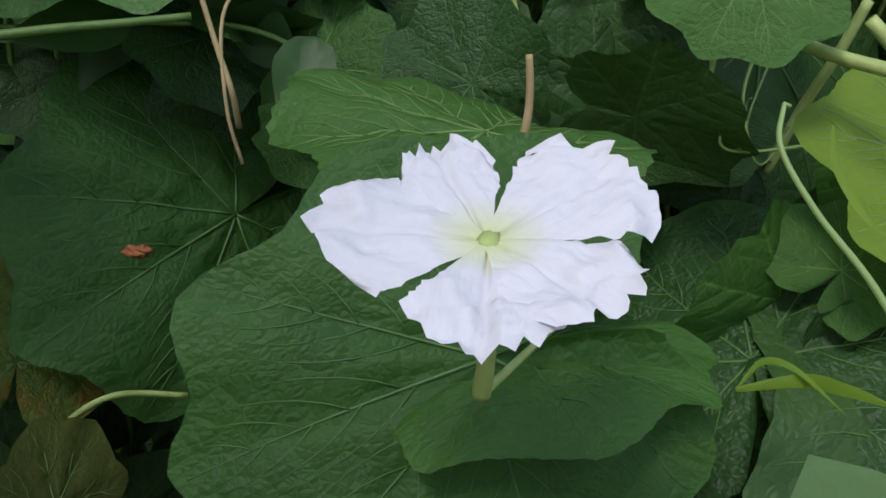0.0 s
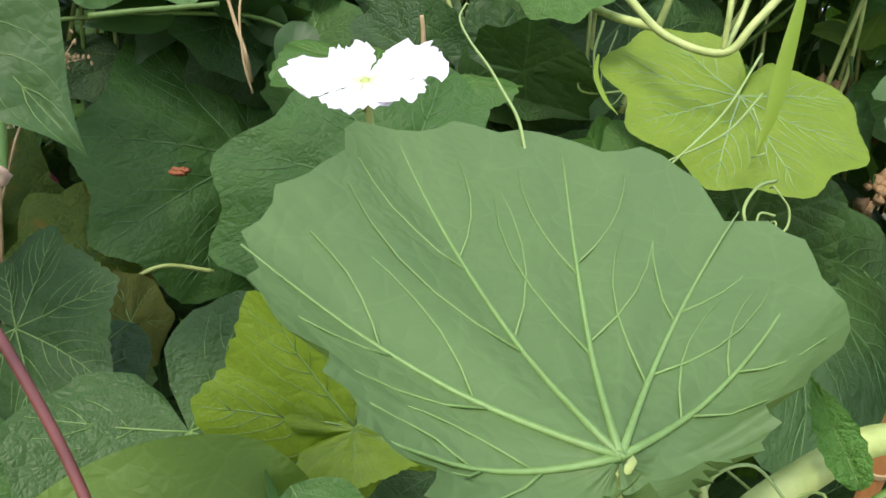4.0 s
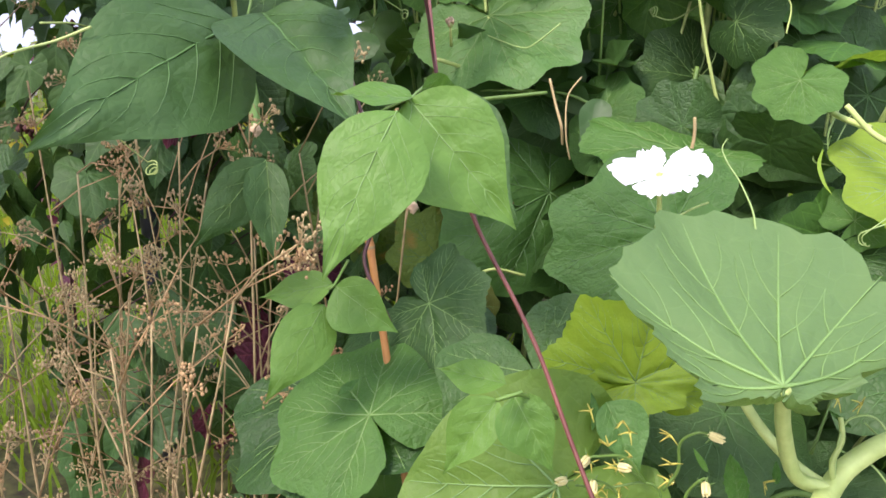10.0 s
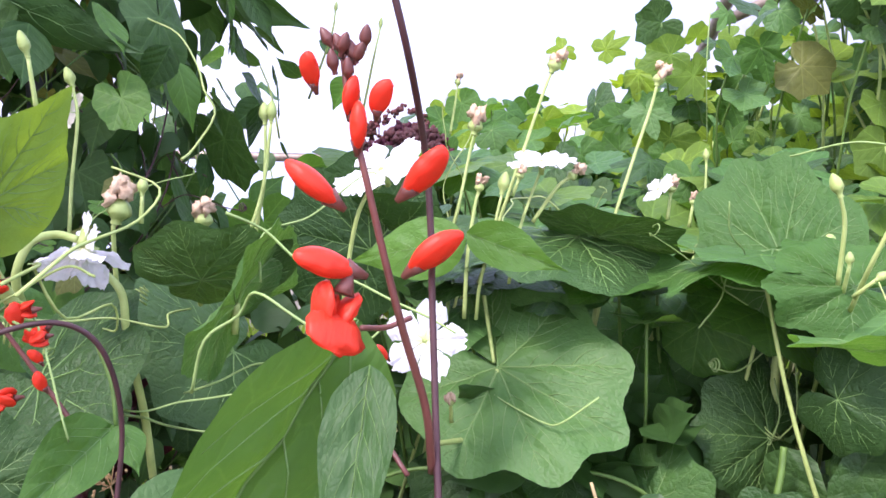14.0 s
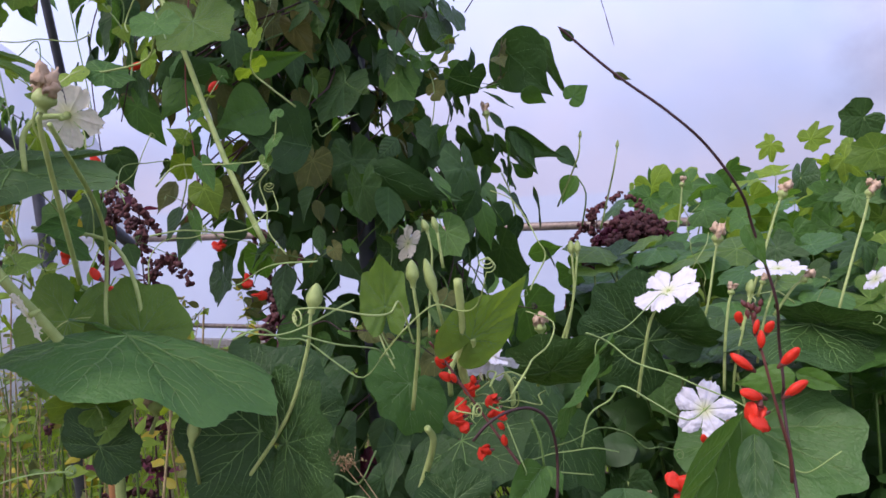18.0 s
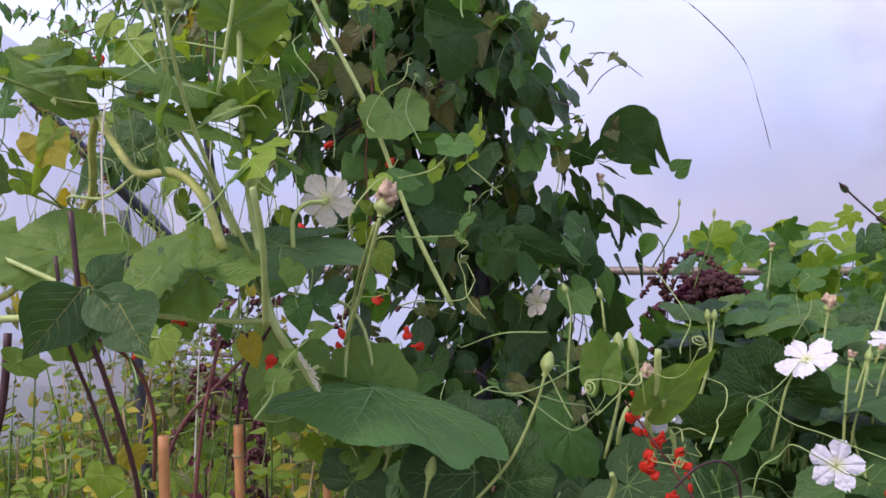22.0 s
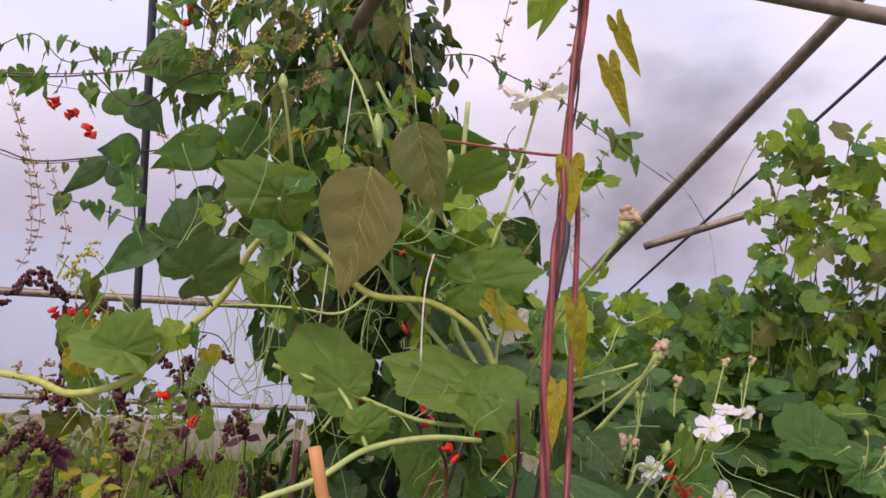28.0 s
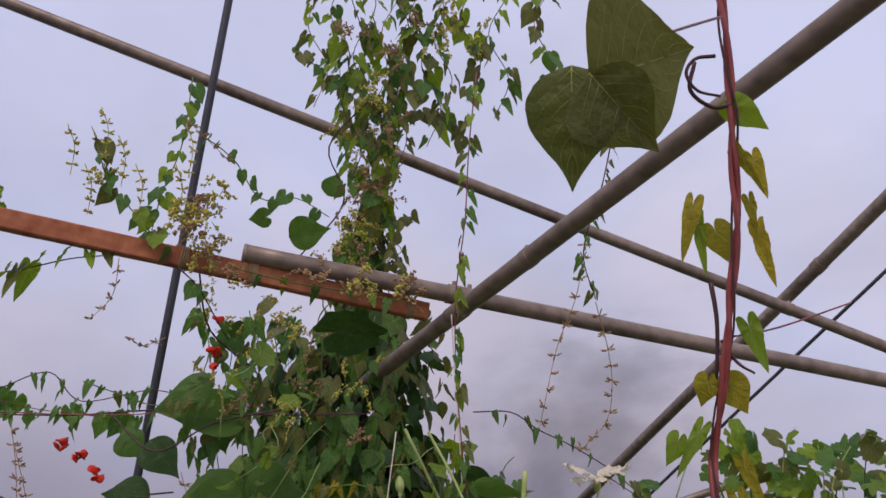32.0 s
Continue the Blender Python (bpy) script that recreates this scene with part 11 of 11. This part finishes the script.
# dry umbel stalks beside the bean
def dried_stalk(at, height, lean, seed):
    rng = random.Random(seed)
    pl = thing("dried_stalk", (at[0], at[1], 0), "dry straw-coloured umbel stalk gone to seed", "dried stalk", "dry stalks")
    o = Vector((at[0], at[1], 0))
    top = o + Vector((lean[0], lean[1], height))
    line = spline((o, o.lerp(top, 0.5) + Vector((rng.gauss(0, 0.02), rng.gauss(0, 0.02), 0)), top), 8)
    geo = tube_geo(line, 0.0024, 0.0012, 6, 0, 0.15, rng)
    child("stem", mesh_of("stem", *geo, STRAW), pl, Matrix())
    for i in range(7):
        p = line[rng.randrange(7, len(line))]
        d = Vector((rng.gauss(0, 0.6), rng.gauss(0, 0.6), rng.uniform(0.3, 1))).normalized()
        e = p + d * rng.uniform(0.06, 0.20)
        geos = [tube_geo([p, p.lerp(e, 0.5) + Vector((0, 0, 0.008)), e], 0.0012, 0.0008, 5)]
        for k in range(9):
            q = e + (d + Vector((rng.gauss(0, 0.7), rng.gauss(0, 0.7), rng.gauss(0, 0.4)))).normalized() * rng.uniform(0.012, 0.03)
            geos.append(tube_geo([e, q], 0.0006, 0.0004, 4) if False else tube_geo([e, e.lerp(q, 0.5), q], 0.0006, 0.0004, 4))
            for j in range(3):
                geos.append(blob_geo(q + Vector((rng.gauss(0, 0.003), rng.gauss(0, 0.003), rng.gauss(0, 0.003))), 0.0018, 0.0016, 0.0021, rng, 0.3, 5, 4))
        child("umbel", mesh_of("umbel", *join(geos), STRAW if i % 3 else SEED_BROWN), pl, Matrix())
    return pl


stalk_rng = random.Random(77)
for i in range(26):
    x = -0.74 + 0.47 * stalk_rng.random()
    dried_stalk((x, 0.12 + 0.40 * stalk_rng.random()), 0.72 + 0.30 * stalk_rng.random(), (stalk_rng.gauss(0, 0.09), stalk_rng.gauss(0, 0.06)), 500 + i)


def weed(at, height, mats, stem_mat, seed, kind="bean", size=(0.03, 0.06), tassels=0, seed_mat=None):
    """An upright weed: a stem, leaves all the way up, perhaps drooping seed tassels."""
    rng = random.Random(seed)
    z = bank(Vector((at[0], at[1], 0)).dot(OUT))
    o = Vector((at[0], at[1], z))
    pl = thing("amaranth" if tassels else "weed", o, "dark red amaranth with drooping seed tassels" if tassels else "tall yellowing weed in the rough grass", "plant", "amaranths" if tassels else "weeds")
    top = o + Vector((rng.gauss(0, 0.08), rng.gauss(0, 0.08), height))
    line = spline((o, o.lerp(top, 0.5) + Vector((rng.gauss(0, 0.02), rng.gauss(0, 0.02), 0)), top), 6)
    child("stem", mesh_of("stem", *tube_geo(line, 0.005, 0.002, 6), stem_mat), pl, Matrix())
    leaves = [[] for _ in mats]
    for i in range(30):
        p = line[rng.randrange(3, len(line))]
        d = Vector((rng.gauss(0, 1), rng.gauss(0, 1), rng.gauss(0.1, 0.5))).normalized()
        s = rng.uniform(*size)
        blade = leaf_matrix(p + d * 0.01, p + d * s * 1.2, Vector((rng.gauss(0, 0.5), -0.5, 0.8)), rng.uniform(0.5, 0.8))
        src = leaflet_meshes(kind, 0, rng.randrange(4))[0]
        leaves[rng.randrange(len(mats))].append(([blade @ v.co for v in src.vertices], [tuple(q.vertices) for q in src.polygons]))
    for k, geos in enumerate(leaves):
        if geos:
            child("leaves", mesh_of("leaves", *join(geos), mats[k]), pl, Matrix())
    for i in range(tassels):
        p = line[rng.randrange(len(line) // 2, len(line))]
        d = Vector((rng.gauss(0, 1), rng.gauss(0, 1), rng.uniform(0.1, 0.9))).normalized()
        L = rng.uniform(0.10, 0.22)
        path = [p, p + d * L * 0.5 + Vector((0, 0, 0.03)), p + d * L + Vector((0, 0, -L * 0.35))]
        geos = []
        for q in spline(path, 9):
            for k in range(3):
                r = rng.uniform(0.004, 0.009)
                geos.append(blob_geo(q + Vector((rng.gauss(0, 0.006), rng.gauss(0, 0.006), rng.gauss(0, 0.006))), r, r, r, rng, 0.5, 6, 4))
        child("seed_tassel", mesh_of("seed_tassel", *join(geos), seed_mat or SEED), pl, Matrix())
    return pl


weed_rng = random.Random(5)
for i in range(70):
    u, h = weed_rng.uniform(-5.1, -2.0), weed_rng.uniform(1.7, 4.6)
    p = ALONG * u + OUT * h
    weed((p.x, p.y), weed_rng.uniform(0.4, 0.85), (OLDGREEN, LIME, OLD, YELLOW), STRAW if i % 3 == 0 else STEM_GREEN, 1200 + i, "bean", (0.05, 0.09))
for i in range(28):
    u, h = weed_rng.uniform(-3.6, -1.6), weed_rng.uniform(1.2, 3.0)
    p = ALONG * u + OUT * h
    weed((p.x, p.y), weed_rng.uniform(0.7, 1.25), (OLD, OLDGREEN, LIME, GRASS), STRAW if i % 2 else STEM_GREEN, 900 + i)
for i in range(44):
    x, y = weed_rng.uniform(-2.3, -1.22), weed_rng.uniform(-0.35, 0.75)
    weed((x, y), weed_rng.uniform(0.95, 1.36), (LIME, GRASS, YELLOW) if i % 2 else (LIGHT, LIME, OLD), STRAW if i % 3 else STEM_GREEN, 1400 + i, "bean", (0.03, 0.055))
for i, (x, y, h) in enumerate(((-2.05, 0.62, 1.45), (-1.85, 0.80, 1.30), (-2.2, 0.9, 1.5), (-1.95, 1.2, 1.35), (-1.6, 1.0, 1.2), (-1.05, 1.98, 1.42), (-1.15, 2.1, 1.42))):
    weed((x, y), h, (PURPLE_LEAF,), STEM_DARK, 950 + i, "bean", (0.03, 0.07), 9)
for i, (x, y, h) in enumerate(((0.60, 0.98, 0.93), (0.72, 1.02, 0.96), (0.66, 1.1, 0.90), (0.82, 1.0, 0.92))):
    weed((x, y), h, (GREEN, LIME), STEM_DARK, 970 + i, "bean", (0.03, 0.05), 6, SEED_BROWN)


def build_grass():
    rng = random.Random(8)
    verts, faces = [], []
    for i in range(14000):
        u, h = rng.uniform(-5.2, 2.0), rng.uniform(0.9, 4.95)
        p = ALONG * u + OUT * h
        z = bank(h)
        L, a = rng.uniform(0.12, 0.38), rng.uniform(0, 6.28)
        s = Vector((math.cos(a), math.sin(a), 0)) * 0.004
        d = Vector((rng.gauss(0, 0.3), rng.gauss(0, 0.3), 1)).normalized() * L
        b = Vector((p.x, p.y, z - 0.02))
        n = len(verts)
        verts += [b - s, b + s, b + d * 0.6 + s * 0.8, b + d * 0.6 - s * 0.8, b + d + Vector((d.y, d.x, 0)) * 0.4]
        faces += [(n, n + 1, n + 2, n + 3), (n + 3, n + 2, n + 4)]
    return tagged(new("grass", mesh_of("grass", verts, faces, GRASS)), "rough bright green grass beside the tunnel wall", "grass", kind="stuff")


build_grass()


def amaranth_dome(at, wide, tall, seed):
    """A crowded dark red seed head: many knobbly tassels in a dome."""
    rng = random.Random(seed)
    o = Vector(at)
    pl = thing("amaranth", (o.x, o.y, 0), "dense dome of dark red amaranth seed heads", "plant", "amaranths")
    stem(pl, "stem", [(o.x, o.y, 0), (o.x + 0.01, o.y, o.z * 0.5), (o.x, o.y, o.z)], 0.008, 0.005, STEM_DARK)
    for i in range(46):
        a, e = rng.uniform(0, 6.28), rng.uniform(0.05, 1.5)
        d = Vector((math.cos(a) * math.cos(e) * wide, math.sin(a) * math.cos(e) * wide, math.sin(e) * tall))
        geos = []
        for q in spline((o + d * 0.4, o + d * 0.8, o + d + Vector((0, 0, -0.015))), 5):
            for k in range(3):
                r = rng.uniform(0.005, 0.010)
                geos.append(blob_geo(q + Vector((rng.gauss(0, 0.008), rng.gauss(0, 0.008), rng.gauss(0, 0.008))), r, r, r, rng, 0.5, 6, 4))
        child("seed_tassel", mesh_of("seed_tassel", *join(geos), SEED if i % 3 else PURPLE_LEAF), pl, Matrix())
    return pl


amaranth_dome((-0.844, 1.686, 1.339), 0.105, 0.075, 61)
